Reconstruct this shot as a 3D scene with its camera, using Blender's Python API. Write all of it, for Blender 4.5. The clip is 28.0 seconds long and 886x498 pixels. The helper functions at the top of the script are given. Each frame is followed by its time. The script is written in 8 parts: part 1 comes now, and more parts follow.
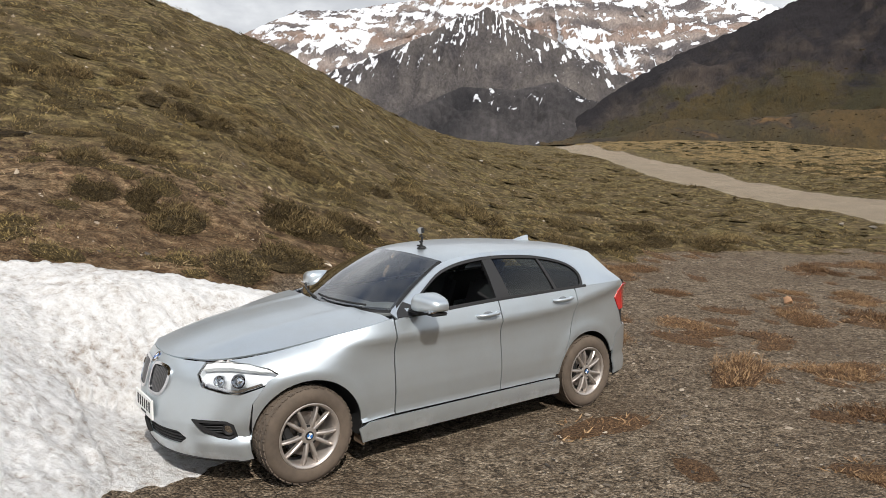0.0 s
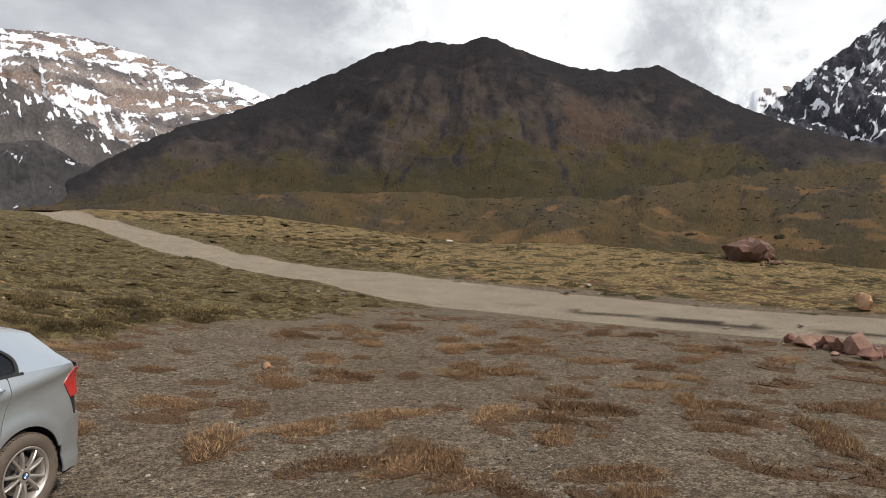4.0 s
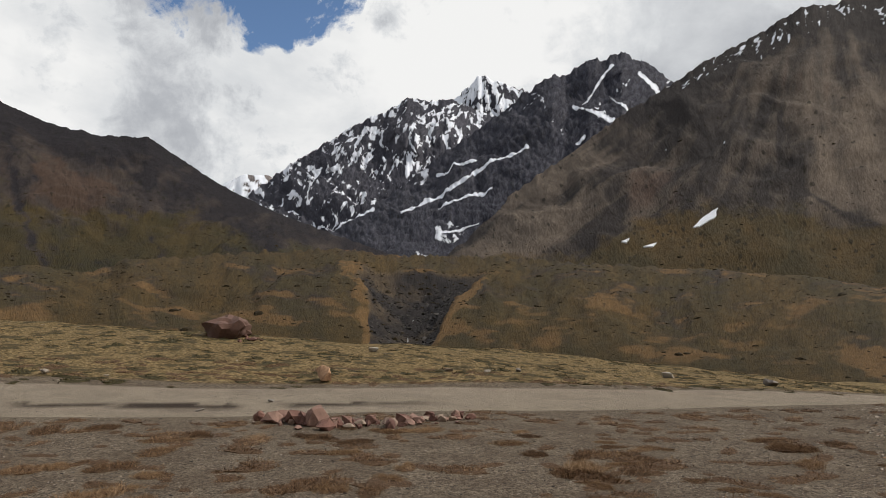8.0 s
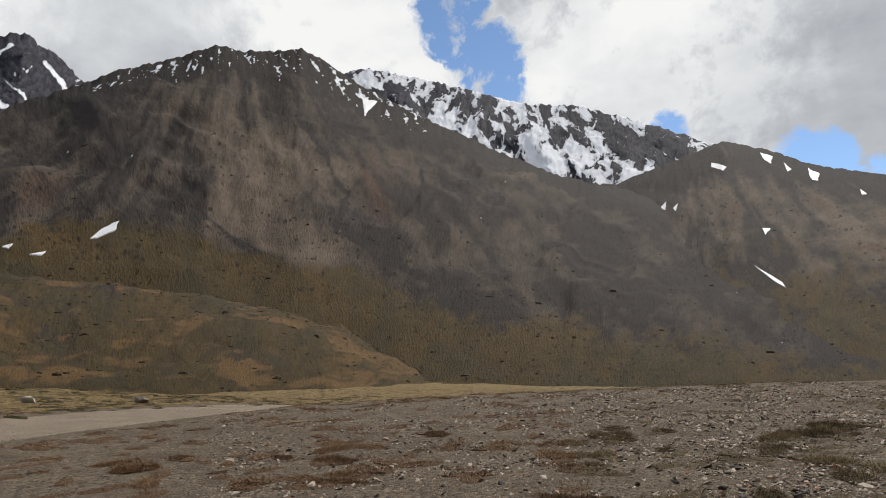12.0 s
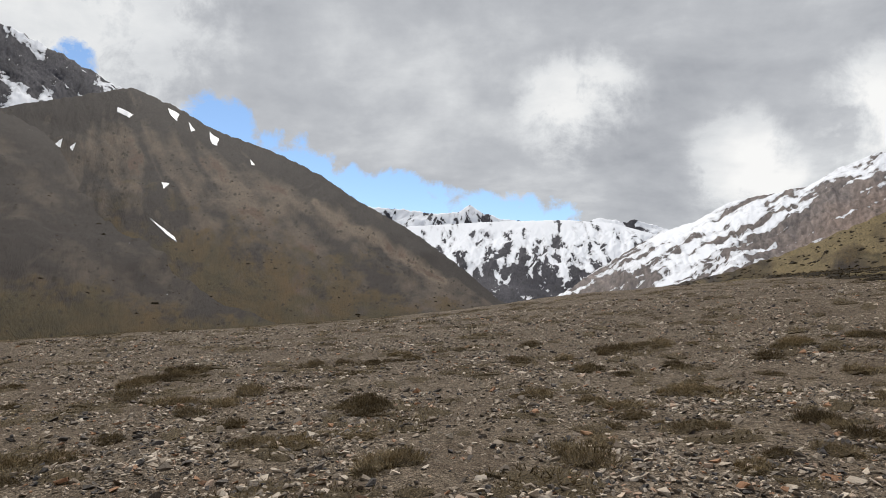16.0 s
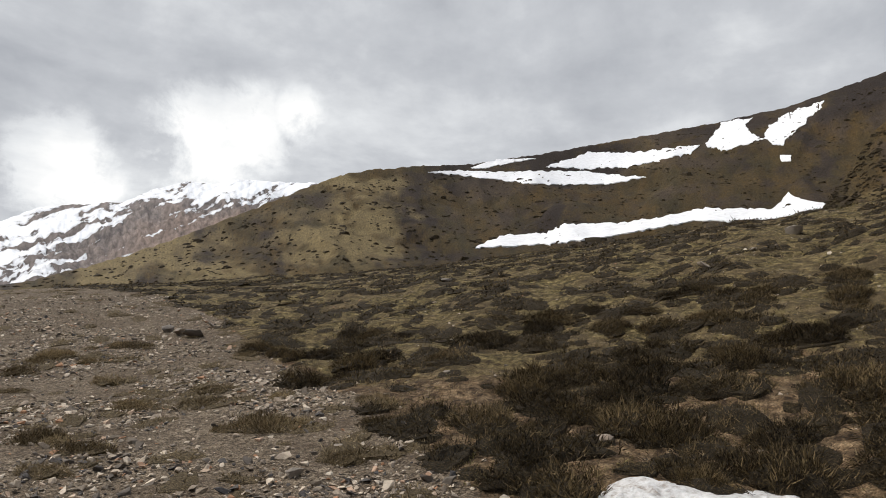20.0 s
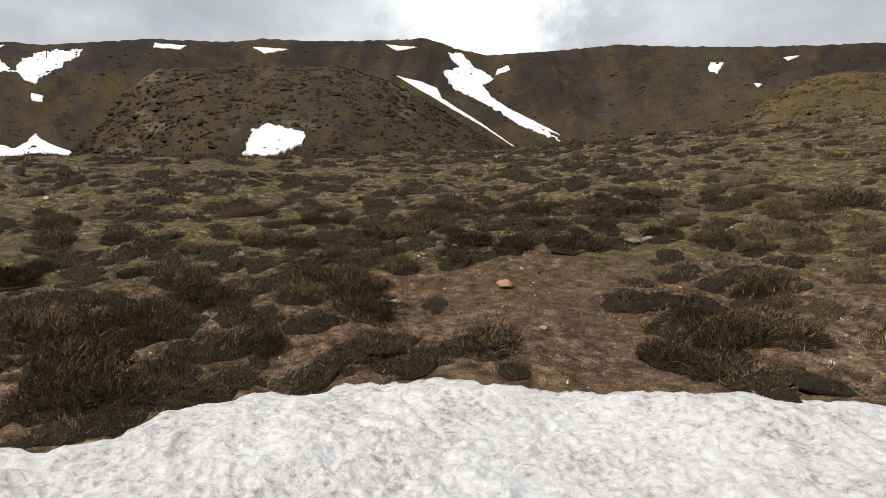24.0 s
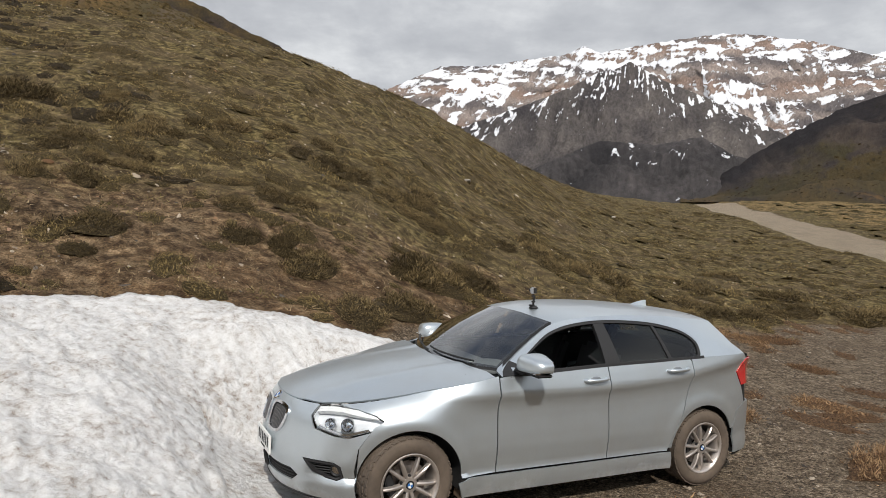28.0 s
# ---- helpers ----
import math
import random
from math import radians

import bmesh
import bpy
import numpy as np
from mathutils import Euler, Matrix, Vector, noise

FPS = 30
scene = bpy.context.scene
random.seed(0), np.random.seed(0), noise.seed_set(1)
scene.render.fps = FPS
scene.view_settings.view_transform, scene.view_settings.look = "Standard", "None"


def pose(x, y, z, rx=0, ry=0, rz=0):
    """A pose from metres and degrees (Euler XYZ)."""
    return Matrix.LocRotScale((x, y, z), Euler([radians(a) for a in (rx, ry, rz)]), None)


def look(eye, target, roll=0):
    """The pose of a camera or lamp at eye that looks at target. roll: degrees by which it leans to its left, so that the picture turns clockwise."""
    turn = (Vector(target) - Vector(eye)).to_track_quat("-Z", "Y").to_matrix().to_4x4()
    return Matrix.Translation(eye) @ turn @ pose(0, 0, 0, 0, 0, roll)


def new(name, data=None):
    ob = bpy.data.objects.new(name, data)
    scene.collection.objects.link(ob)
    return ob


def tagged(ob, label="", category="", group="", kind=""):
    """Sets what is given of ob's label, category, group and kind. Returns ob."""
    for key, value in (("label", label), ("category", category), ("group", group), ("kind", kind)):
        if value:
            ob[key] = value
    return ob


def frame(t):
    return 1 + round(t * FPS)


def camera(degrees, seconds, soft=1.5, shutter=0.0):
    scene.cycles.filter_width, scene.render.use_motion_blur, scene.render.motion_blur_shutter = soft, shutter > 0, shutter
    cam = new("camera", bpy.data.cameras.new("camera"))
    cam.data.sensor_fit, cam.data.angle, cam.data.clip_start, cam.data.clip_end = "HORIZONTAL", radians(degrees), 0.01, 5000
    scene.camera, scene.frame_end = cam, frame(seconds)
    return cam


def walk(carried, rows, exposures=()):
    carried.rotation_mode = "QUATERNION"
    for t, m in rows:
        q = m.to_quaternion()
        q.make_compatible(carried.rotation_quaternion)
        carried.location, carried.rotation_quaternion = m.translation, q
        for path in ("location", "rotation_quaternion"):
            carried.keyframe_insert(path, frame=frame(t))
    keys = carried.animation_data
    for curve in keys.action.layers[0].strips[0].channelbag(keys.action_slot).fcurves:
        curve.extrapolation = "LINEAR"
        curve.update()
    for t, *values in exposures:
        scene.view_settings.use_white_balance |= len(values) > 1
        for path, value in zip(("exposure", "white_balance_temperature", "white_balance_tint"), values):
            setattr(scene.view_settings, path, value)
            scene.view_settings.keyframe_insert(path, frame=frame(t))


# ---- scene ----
cam = camera(65.7, 28.0, 0.85)

# seconds, eye, a point that it looks at, roll
PATH = [
    (0, (-0.276, 0.211, 1.893), (-0.24, 99.38, -10.99), -0.37),
    (0.5, (-0.275, 0.240, 1.892), (5.60, 99.36, -10.01), -0.18),
    (1, (-0.270, 0.275, 1.891), (13.98, 98.68, -8.73), -0.70),
    (1.5, (-0.255, 0.308, 1.892), (22.07, 97.46, -6.06), -0.44),
    (2, (-0.232, 0.324, 1.896), (31.33, 95.03, -4.03), 0.42),
    (2.5, (-0.202, 0.316, 1.902), (40.61, 91.52, -2.01), 1.11),
    (3, (-0.138, 0.280, 1.906), (48.76, 87.48, -0.38), 1.20),
    (3.5, (0.020, 0.231, 1.901), (56.93, 82.43, -0.32), 1.22),
    (5.5, (0.256, 0.202, 1.891), (81.33, 58.71, 3.71), 1.53),
    (6, (0.462, 0.223, 1.883), (86.75, 50.66, 5.16), 1.36),
    (6.5, (0.600, 0.289, 1.883), (91.28, 42.14, 6.94), 1.58),
    (7, (0.715, 0.366, 1.900), (94.84, 33.35, 9.11), 1.52),
    (7.5, (0.821, 0.416, 1.937), (97.26, 25.21, 11.17), 1.64),
    (8, (0.902, 0.393, 1.972), (99.00, 16.52, 12.79), 1.30),
    (8.5, (0.964, 0.294, 1.988), (99.97, 7.63, 14.00), 1.59),
    (9, (1.048, 0.165, 1.977), (100.13, -3.20, 15.09), 1.49),
    (9.5, (1.175, 0.043, 1.944), (99.25, -13.41, 16.13), 1.16),
    (10, (1.315, -0.063, 1.912), (97.30, -23.57, 17.21), 1.52),
    (10.5, (1.394, -0.152, 1.911), (94.74, -32.19, 18.03), 1.53),
    (11, (1.357, -0.231, 1.944), (91.54, -40.27, 18.20), 1.46),
    (11.5, (1.251, -0.311, 1.991), (85.90, -51.24, 17.50), 0.92),
    (12, (1.171, -0.371, 2.026), (78.87, -61.68, 16.32), 0.26),
    (12.5, (1.148, -0.382, 2.038), (70.03, -71.57, 15.77), 0.27),
    (13, (1.133, -0.368, 2.032), (60.13, -80.07, 14.92), 0.26),
    (13.5, (1.069, -0.381, 2.021), (49.84, -86.88, 13.85), -0.09),
    (15.5, (0.951, -0.415, 2.015), (13.77, -99.24, 10.38), 0.75),
    (16, (0.813, -0.428, 2.018), (7.52, -99.86, 10.22), 0.95),
    (16.5, (0.672, -0.415, 2.026), (1.17, -100.11, 9.78), 0.99),
    (17, (0.525, -0.401, 2.035), (-5.70, -99.90, 9.90), 1.36),
    (17.5, (0.398, -0.417, 2.043), (-13.97, -98.99, 10.83), 1.69),
    (18, (0.306, -0.490, 2.052), (-23.25, -97.23, 11.37), 1.83),
    (18.5, (0.222, -0.599, 2.048), (-39.29, -91.85, 12.63), 1.56),
    (19, (0.122, -0.681, 2.031), (-54.48, -83.53, 14.47), 1.57),
    (19.5, (0.013, -0.708, 2.014), (-66.62, -74.25, 14.36), 1.56),
    (20, (-0.088, -0.659, 2.007), (-75.79, -64.90, 13.96), 1.28),
    (20.5, (-0.171, -0.492, 1.998), (-82.34, -55.89, 15.38), 1.71),
    (22.5, (-0.224, -0.267, 1.984), (-98.09, -15.12, 16.17), 1.48),
    (23, (-0.249, -0.125, 1.971), (-99.61, -1.98, 13.11), 1.78),
    (23.5, (-0.261, -0.091, 1.967), (-98.52, 16.28, 10.76), 1.32),
    (24, (-0.272, -0.087, 1.967), (-95.31, 30.28, 8.73), 1.17),
    (24.5, (-0.282, -0.073, 1.969), (-89.56, 44.66, 7.28), 1.82),
    (25, (-0.287, -0.044, 1.973), (-79.99, 60.25, 5.40), 1.46),
    (25.5, (-0.294, -0.000, 1.979), (-71.10, 70.54, 5.10), 2.31),
    (26, (-0.298, 0.045, 1.984), (-60.74, 79.67, 4.37), 2.23),
    (26.5, (-0.280, 0.072, 1.985), (-52.05, 85.63, 2.34), 1.80),
    (27, (-0.236, 0.084, 1.979), (-41.08, 91.34, -0.17), 1.41),
    (27.5, (-0.182, 0.091, 1.972), (-28.75, 95.84, -2.05), 1.42),
    (28, (-0.126, 0.092, 1.972), (-19.03, 98.12, -3.79), 1.64),
]
EXPOSURES = [(0, 0.2), (1, 0.52), (2, 0.65), (3, 0.2), (3.5, 0.12), (6, -0.05), (8, -0.25), (12, -0.2), (17, -0.15), (20, 0.0), (23, 0.1), (25, 0.0), (28, -0.03)]
walk(cam, [(t, look(eye, target, roll)) for t, eye, target, roll in PATH], EXPOSURES)

# ---- world and light ----
SUN_BEARING, SUN_HEIGHT = 198.0, 47.0     # degrees: bearing counted from +y towards -x


def heading(bearing, distance=1.0):
    """Plan coordinates of a point at a bearing (degrees, from +y towards -x) and a distance."""
    b = radians(bearing)
    return -math.sin(b) * distance, math.cos(b) * distance


def node(nt, kind, **inputs):
    n = nt.nodes.new(kind)
    for key, value in inputs.items():
        n.inputs[key.replace("_", " ")].default_value = value
    return n


def link(nt, a, b):
    nt.links.new(a, b)


def mathn(nt, op, a, b=None, clamp=False):
    n = nt.nodes.new("ShaderNodeMath")
    n.operation, n.use_clamp = op, clamp
    for k, v in enumerate((a, b)):
        if v is None:
            continue
        if isinstance(v, (int, float)):
            n.inputs[k].default_value = v
        else:
            nt.links.new(v, n.inputs[k])
    return n.outputs[0]


def ramp(nt, fac, stops, mode="LINEAR"):
    n = nt.nodes.new("ShaderNodeValToRGB")
    n.color_ramp.interpolation = mode
    while len(n.color_ramp.elements) < len(stops):
        n.color_ramp.elements.new(0.5)
    for e, (p, c) in zip(n.color_ramp.elements, stops):
        e.position = p
        e.color = (c, c, c, 1) if isinstance(c, (int, float)) else (*c, 1)
    nt.links.new(fac, n.inputs[0])
    return n.outputs[0]


def mixc(nt, fac, a, b, mode="MIX"):
    n = nt.nodes.new("ShaderNodeMix")
    n.data_type, n.blend_type = "RGBA", mode
    for sock, v in ((n.inputs[0], fac), (n.inputs[6], a), (n.inputs[7], b)):
        if isinstance(v, (int, float)):
            sock.default_value = v
        elif isinstance(v, tuple):
            sock.default_value = (*v, 1)
        else:
            nt.links.new(v, sock)
    return n.outputs[2]


def noise_tex(nt, vec, scale, detail=4.0, rough=0.55, distortion=0.0):
    n = nt.nodes.new("ShaderNodeTexNoise")
    n.inputs["Scale"].default_value = scale
    n.inputs["Detail"].default_value = detail
    n.inputs["Roughness"].default_value = rough
    n.inputs["Distortion"].default_value = distortion
    if vec is not None:
        nt.links.new(vec, n.inputs["Vector"])
    return n.outputs["Fac"]


def make_world():
    world = bpy.data.worlds.new("sky")
    scene.world = world
    world.use_nodes = True
    nt = world.node_tree
    nt.nodes.clear()
    out, bg = nt.nodes.new("ShaderNodeOutputWorld"), nt.nodes.new("ShaderNodeBackground")
    sky = nt.nodes.new("ShaderNodeTexSky")
    sky.sky_type, sky.sun_disc = "NISHITA", False
    sky.sun_elevation, sky.sun_rotation = radians(SUN_HEIGHT), radians(-SUN_BEARING)
    sky.altitude, sky.air_density, sky.dust_density = 2500, 1.0, 0.6
    blue = mixc(nt, 1.0, sky.outputs[0], (0.135, 0.145, 0.150), "MULTIPLY")
    co = nt.nodes.new("ShaderNodeTexCoord").outputs["Generated"]
    # clouds lie on a flat layer: stretch the view direction by its height
    sep = nt.nodes.new("ShaderNodeSeparateXYZ")
    link(nt, co, sep.inputs[0])
    up = mathn(nt, "ADD", mathn(nt, "MAXIMUM", sep.outputs[2], 0.0), 0.22)
    comb = nt.nodes.new("ShaderNodeCombineXYZ")
    link(nt, mathn(nt, "DIVIDE", sep.outputs[0], up), comb.inputs[0])
    link(nt, mathn(nt, "DIVIDE", sep.outputs[1], up), comb.inputs[1])
    flat = comb.outputs[0]
    big = noise_tex(nt, flat, 1.1, 6.0, 0.55, 0.3)
    mid = noise_tex(nt, flat, 3.4, 8.0, 0.6, 0.2)
    fine = noise_tex(nt, co, 5.0, 9.0, 0.6, 0.3)
    tone = mathn(nt, "ADD", mathn(nt, "MULTIPLY", big, 0.5), mathn(nt, "ADD", mathn(nt, "MULTIPLY", mid, 0.25), mathn(nt, "MULTIPLY", fine, 0.25)))

    def near(bearing, height, inner, outer):
        """1 round a direction of the sky, fading to 0 between the two angles."""
        x, y = heading(bearing, math.cos(radians(height)))
        dot = nt.nodes.new("ShaderNodeVectorMath")
        dot.operation = "DOT_PRODUCT"
        norm = nt.nodes.new("ShaderNodeVectorMath")
        norm.operation = "NORMALIZE"
        link(nt, co, norm.inputs[0])
        link(nt, norm.outputs[0], dot.inputs[0])
        dot.inputs[1].default_value = (x, y, math.sin(radians(height)))
        m = nt.nodes.new("ShaderNodeMapRange")
        m.interpolation_type = "LINEAR"
        m.inputs[1].default_value, m.inputs[2].default_value = math.cos(radians(outer)), math.cos(radians(inner))
        link(nt, dot.outputs["Value"], m.inputs[0])
        return m.outputs[0]

    # openings in the cloud with blue sky, torn by noise
    gap = None
    for b, h, i, o in ((303, 28, 0, 6), (299, 27.5, 0, 7), (295, 27.5, 0, 7), (291, 28, 0, 6), (228, 24, 0, 3.8), (231, 27, 0, 4), (227, 20.5, 0, 3), (246, 31, 0, 4), *((203 - 2.2 * k, 13.6 - 0.95 * k + 0.033 * k * k, 0, 3.8 - 0.09 * k) for k in range(14)), (213, 17, 0, 2.2)):
        g = near(b, h, i, o)
        gap = g if gap is None else mathn(nt, "MAXIMUM", gap, g)
    tatter = mathn(nt, "ADD", mathn(nt, "MULTIPLY", noise_tex(nt, co, 7.0, 9.0, 0.62, 0.4), 0.6), mathn(nt, "MULTIPLY", noise_tex(nt, co, 19.0, 9.0, 0.65, 0.3), 0.4))
    torn = mathn(nt, "ADD", gap, mathn(nt, "MULTIPLY", mathn(nt, "SUBTRACT", tatter, 0.5), 4.5))
    hole = ramp(nt, mathn(nt, "MULTIPLY", torn, ramp(nt, gap, [(0.0, 0.0), (0.15, 1.0)])), [(0.30, 0.0), (0.62, 1.0)])
    # gaps added overhead, never in view, to cut the sky's fill light
    high = ramp(nt, sep.outputs[2], [(0.54, 0.0), (0.70, 1.0)])
    added_gaps = mathn(nt, "MULTIPLY", high, ramp(nt, mathn(nt, "ADD", mathn(nt, "MULTIPLY", big, 0.6), mathn(nt, "MULTIPLY", mid, 0.4)), [(0.38, 1.0), (0.54, 0.0)]))
    hole = mathn(nt, "MAXIMUM", hole, added_gaps)
    # thin, glowing places of the cloud in front of the sun's side
    glow = None
    for b, h, i, o in ((173, 16, 0.3, 6), (171, 17, 0.3, 5), (150, 14, 0.5, 6.5), (147, 15.5, 0.3, 5), (143, 17, 0.3, 3), (160, 11, 0.3, 5.5), (205, 12, 0.5, 5), (240, 24, 2, 14), (68, 24, 2, 12), (285, 20, 4, 25), (215, 24, 3, 16), (316, 19, 3, 17)):
        g = near(b, h, i, o)
        glow = g if glow is None else mathn(nt, "MAXIMUM", glow, g)
    lit = ramp(nt, mathn(nt, "ADD", mathn(nt, "MULTIPLY", tone, 1.0), mathn(nt, "MULTIPLY", mathn(nt, "MULTIPLY", ramp(nt, glow, [(0.0, 0.0), (1.0, 1.0)]), ramp(nt, mathn(nt, "ADD", glow, mathn(nt, "MULTIPLY", mathn(nt, "SUBTRACT", tatter, 0.5), 5.0)), [(0.1, 0.0), (0.8, 1.0)])), 0.23)),
               [(0.36, (0.40, 0.42, 0.46)), (0.49, (0.57, 0.59, 0.625)), (0.61, (0.82, 0.84, 0.86)), (0.73, (1.06, 1.06, 1.05))])
    col = mixc(nt, hole, lit, blue)
    link(nt, col, bg.inputs[0])
    bg.inputs[1].default_value = 1.0
    link(nt, bg.outputs[0], out.inputs[0])


make_world()
sun = new("sun", bpy.data.lights.new("sun", "SUN"))
sun.data.energy, sun.data.angle, sun.data.color = 3.7, radians(1.0), (1.0, 0.95, 0.88)
sx, sy = heading(SUN_BEARING, math.cos(radians(SUN_HEIGHT)))
sun.matrix_world = look((60 * sx, 60 * sy, 60 * math.sin(radians(SUN_HEIGHT))), (0, 0, 0))

# ---- materials ----
def material(name, rough=0.8, metal=0.0):
    m = bpy.data.materials.new(name)
    m.use_nodes = True
    nt = m.node_tree
    bsdf = nt.nodes["Principled BSDF"]
    bsdf.inputs["Roughness"].default_value, bsdf.inputs["Metallic"].default_value = rough, metal
    return m, nt, bsdf


def bump(nt, bsdf, height, strength, distance):
    b = nt.nodes.new("ShaderNodeBump")
    b.inputs["Strength"].default_value, b.inputs["Distance"].default_value = strength, distance
    link(nt, height, b.inputs["Height"])
    link(nt, b.outputs[0], bsdf.inputs["Normal"])


def position(nt):
    return nt.nodes.new("ShaderNodeNewGeometry").outputs["Position"]


def attribute(nt, name):
    a = nt.nodes.new("ShaderNodeAttribute")
    a.attribute_name = name
    return a.outputs["Fac"]


def plain(name, colour, rough=0.5, metal=0.0, vary=0.12, scale=30.0, relief=0.0, coat=0.0):
    """A paint, plastic, rubber or metal with a little wear in colour and gloss."""
    m, nt, bsdf = material(name, rough, metal)
    tc = nt.nodes.new("ShaderNodeTexCoord").outputs["Object"]
    n = noise_tex(nt, tc, scale, 5.0, 0.6)
    big = noise_tex(nt, tc, scale * 0.12, 3.0, 0.5)
    v = mathn(nt, "ADD", mathn(nt, "MULTIPLY", n, 0.5), mathn(nt, "MULTIPLY", big, 0.5))
    lo, hi = tuple(c * (1 - vary) for c in colour), tuple(min(1, c * (1 + vary)) for c in colour)
    link(nt, ramp(nt, v, [(0.3, lo), (0.7, hi)]), bsdf.inputs["Base Color"])
    link(nt, ramp(nt, v, [(0.3, max(0.02, rough * 0.85)), (0.7, min(1, rough * 1.15))]), bsdf.inputs["Roughness"])
    bsdf.inputs["Coat Weight"].default_value = coat
    bsdf.inputs["Coat Roughness"].default_value = 0.08
    if relief:
        bump(nt, bsdf, n, 0.5, relief)
    return m


def voronoi(nt, vec, scale, spread=1.0):
    v = nt.nodes.new("ShaderNodeTexVoronoi")
    v.inputs["Scale"].default_value, v.inputs["Randomness"].default_value = scale, spread
    link(nt, vec, v.inputs["Vector"])
    return v


def mountain_material(name, low, high, veg, warm, grain, snowy=True, dots=0.5, rough=1.0):
    """Scree, rock and turf told apart by the slope's own masks, laid along the slope and up its height;
    grain: metres of the middle scale; dots: how dark the scattered bushes and blocks are."""
    m, nt, bsdf = material(name, 0.95)
    c = nt.nodes.new("ShaderNodeCombineXYZ")
    link(nt, attribute(nt, "along"), c.inputs[0])
    link(nt, attribute(nt, "rise"), c.inputs[1])
    pos = c.outputs[0]
    fine = noise_tex(nt, pos, 3.4 / grain, 7.0, 0.68)
    soft = noise_tex(nt, pos, 0.55 / grain, 6.0, 0.6)
    mid = noise_tex(nt, pos, 0.13 / grain, 8.0, 0.6, 0.4)
    t = mathn(nt, "ADD", attribute(nt, "tone"), mathn(nt, "MULTIPLY", mathn(nt, "SUBTRACT", mid, 0.5), 1.2 * rough))
    base = mixc(nt, ramp(nt, mathn(nt, "ADD", mathn(nt, "MULTIPLY", t, 0.5), 0.5), [(0.2, 0.0), (0.8, 1.0)]), low, high)
    w = mathn(nt, "ADD", attribute(nt, "warm"), mathn(nt, "MULTIPLY", mathn(nt, "SUBTRACT", mid, 0.5), 0.9))
    base = mixc(nt, ramp(nt, w, [(0.38, 0.0), (0.68, 0.85)]), base, warm)
    blend = mathn(nt, "ADD", mathn(nt, "MULTIPLY", fine, 0.3), mathn(nt, "ADD", mathn(nt, "MULTIPLY", soft, 0.35), mathn(nt, "MULTIPLY", mid, 0.35)))
    g = mathn(nt, "ADD", attribute(nt, "veg"), mathn(nt, "MULTIPLY", mathn(nt, "SUBTRACT", blend, 0.5), 1.5))
    olive = (veg[0] * 1.55, veg[1] * 1.25, veg[2] * 0.95)
    turf = mixc(nt, ramp(nt, mathn(nt, "ADD", mathn(nt, "MULTIPLY", mid, 0.7), mathn(nt, "MULTIPLY", soft, 0.3)), [(0.42, 0.0), (0.6, 1.0)]), veg, olive)
    base = mixc(nt, ramp(nt, g, [(0.3, 0.0), (0.75, 0.9)]), base, turf)
    base = mixc(nt, 1.0, base, ramp(nt, fine, [(0.28, 1 - 0.5 * rough), (0.5, 0.97), (0.72, 1 + 0.55 * rough)]), "MULTIPLY")
    base = mixc(nt, 1.0, base, ramp(nt, soft, [(0.3, 1 - 0.22 * rough), (0.7, 1 + 0.22 * rough)]), "MULTIPLY")
    # scattered bushes and blocks: small sharp specks in loose swarms
    swarm = mathn(nt, "ADD", mathn(nt, "MULTIPLY", noise_tex(nt, pos, 0.07 / grain, 4.0, 0.6), 1.3), mathn(nt, "MULTIPLY", attribute(nt, "veg"), 0.12))
    for scale, size, few in ((1.7, 0.34, 0.40), (0.5, 0.12, 0.34)):
        wob = nt.nodes.new("ShaderNodeVectorMath")
        wob.operation = "ADD"
        link(nt, pos, wob.inputs[0])
        shift = nt.nodes.new("ShaderNodeCombineXYZ")
        link(nt, mathn(nt, "MULTIPLY", soft, 0.3 * grain), shift.inputs[0])
        link(nt, mathn(nt, "MULTIPLY", mid, 0.3 * grain), shift.inputs[1])
        link(nt, shift.outputs[0], wob.inputs[1])
        v = voronoi(nt, wob.outputs[0], scale / grain)
        pick = nt.nodes.new("ShaderNodeSeparateColor")
        link(nt, v.outputs["Color"], pick.inputs[0])
        here = ramp(nt, mathn(nt, "SUBTRACT", mathn(nt, "MULTIPLY", swarm, few), mathn(nt, "MULTIPLY", pick.outputs[0], 0.7)), [(0.0, 0.0), (0.05, 1.0)])
        edge = mathn(nt, "ADD", mathn(nt, "DIVIDE", v.outputs["Distance"], mathn(nt, "ADD", 0.35, pick.outputs[1])), mathn(nt, "MULTIPLY", mathn(nt, "SUBTRACT", fine, 0.5), 0.8))
        spot = mathn(nt, "MULTIPLY", ramp(nt, edge, [(size * 0.6, dots), (size, 0.0)]), here)
        base = mixc(nt, spot, base, tuple(q * 0.3 for q in veg))
    h = mathn(nt, "ADD", mathn(nt, "MULTIPLY", fine, 0.6), mid)
    if snowy:
        s = mathn(nt, "ADD", attribute(nt, "snow"), mathn(nt, "MULTIPLY", mathn(nt, "SUBTRACT", fine, 0.5), 0.5))
        s = mathn(nt, "ADD", s, mathn(nt, "MULTIPLY", mathn(nt, "SUBTRACT", mid, 0.5), 0.35))
        white = ramp(nt, s, [(0.48, 0.0), (0.54, 1.0)])
        base = mixc(nt, white, base, mixc(nt, ramp(nt, s, [(0.55, 0.0), (0.8, 1.0)]), (0.62, 0.63, 0.66), (0.84, 0.86, 0.9)))
        h = mathn(nt, "MULTIPLY", h, mathn(nt, "SUBTRACT", 1.0, mathn(nt, "MULTIPLY", white, 0.7)))
    link(nt, base, bsdf.inputs["Base Color"])
    bump(nt, bsdf, h, 0.8, grain * 0.55)
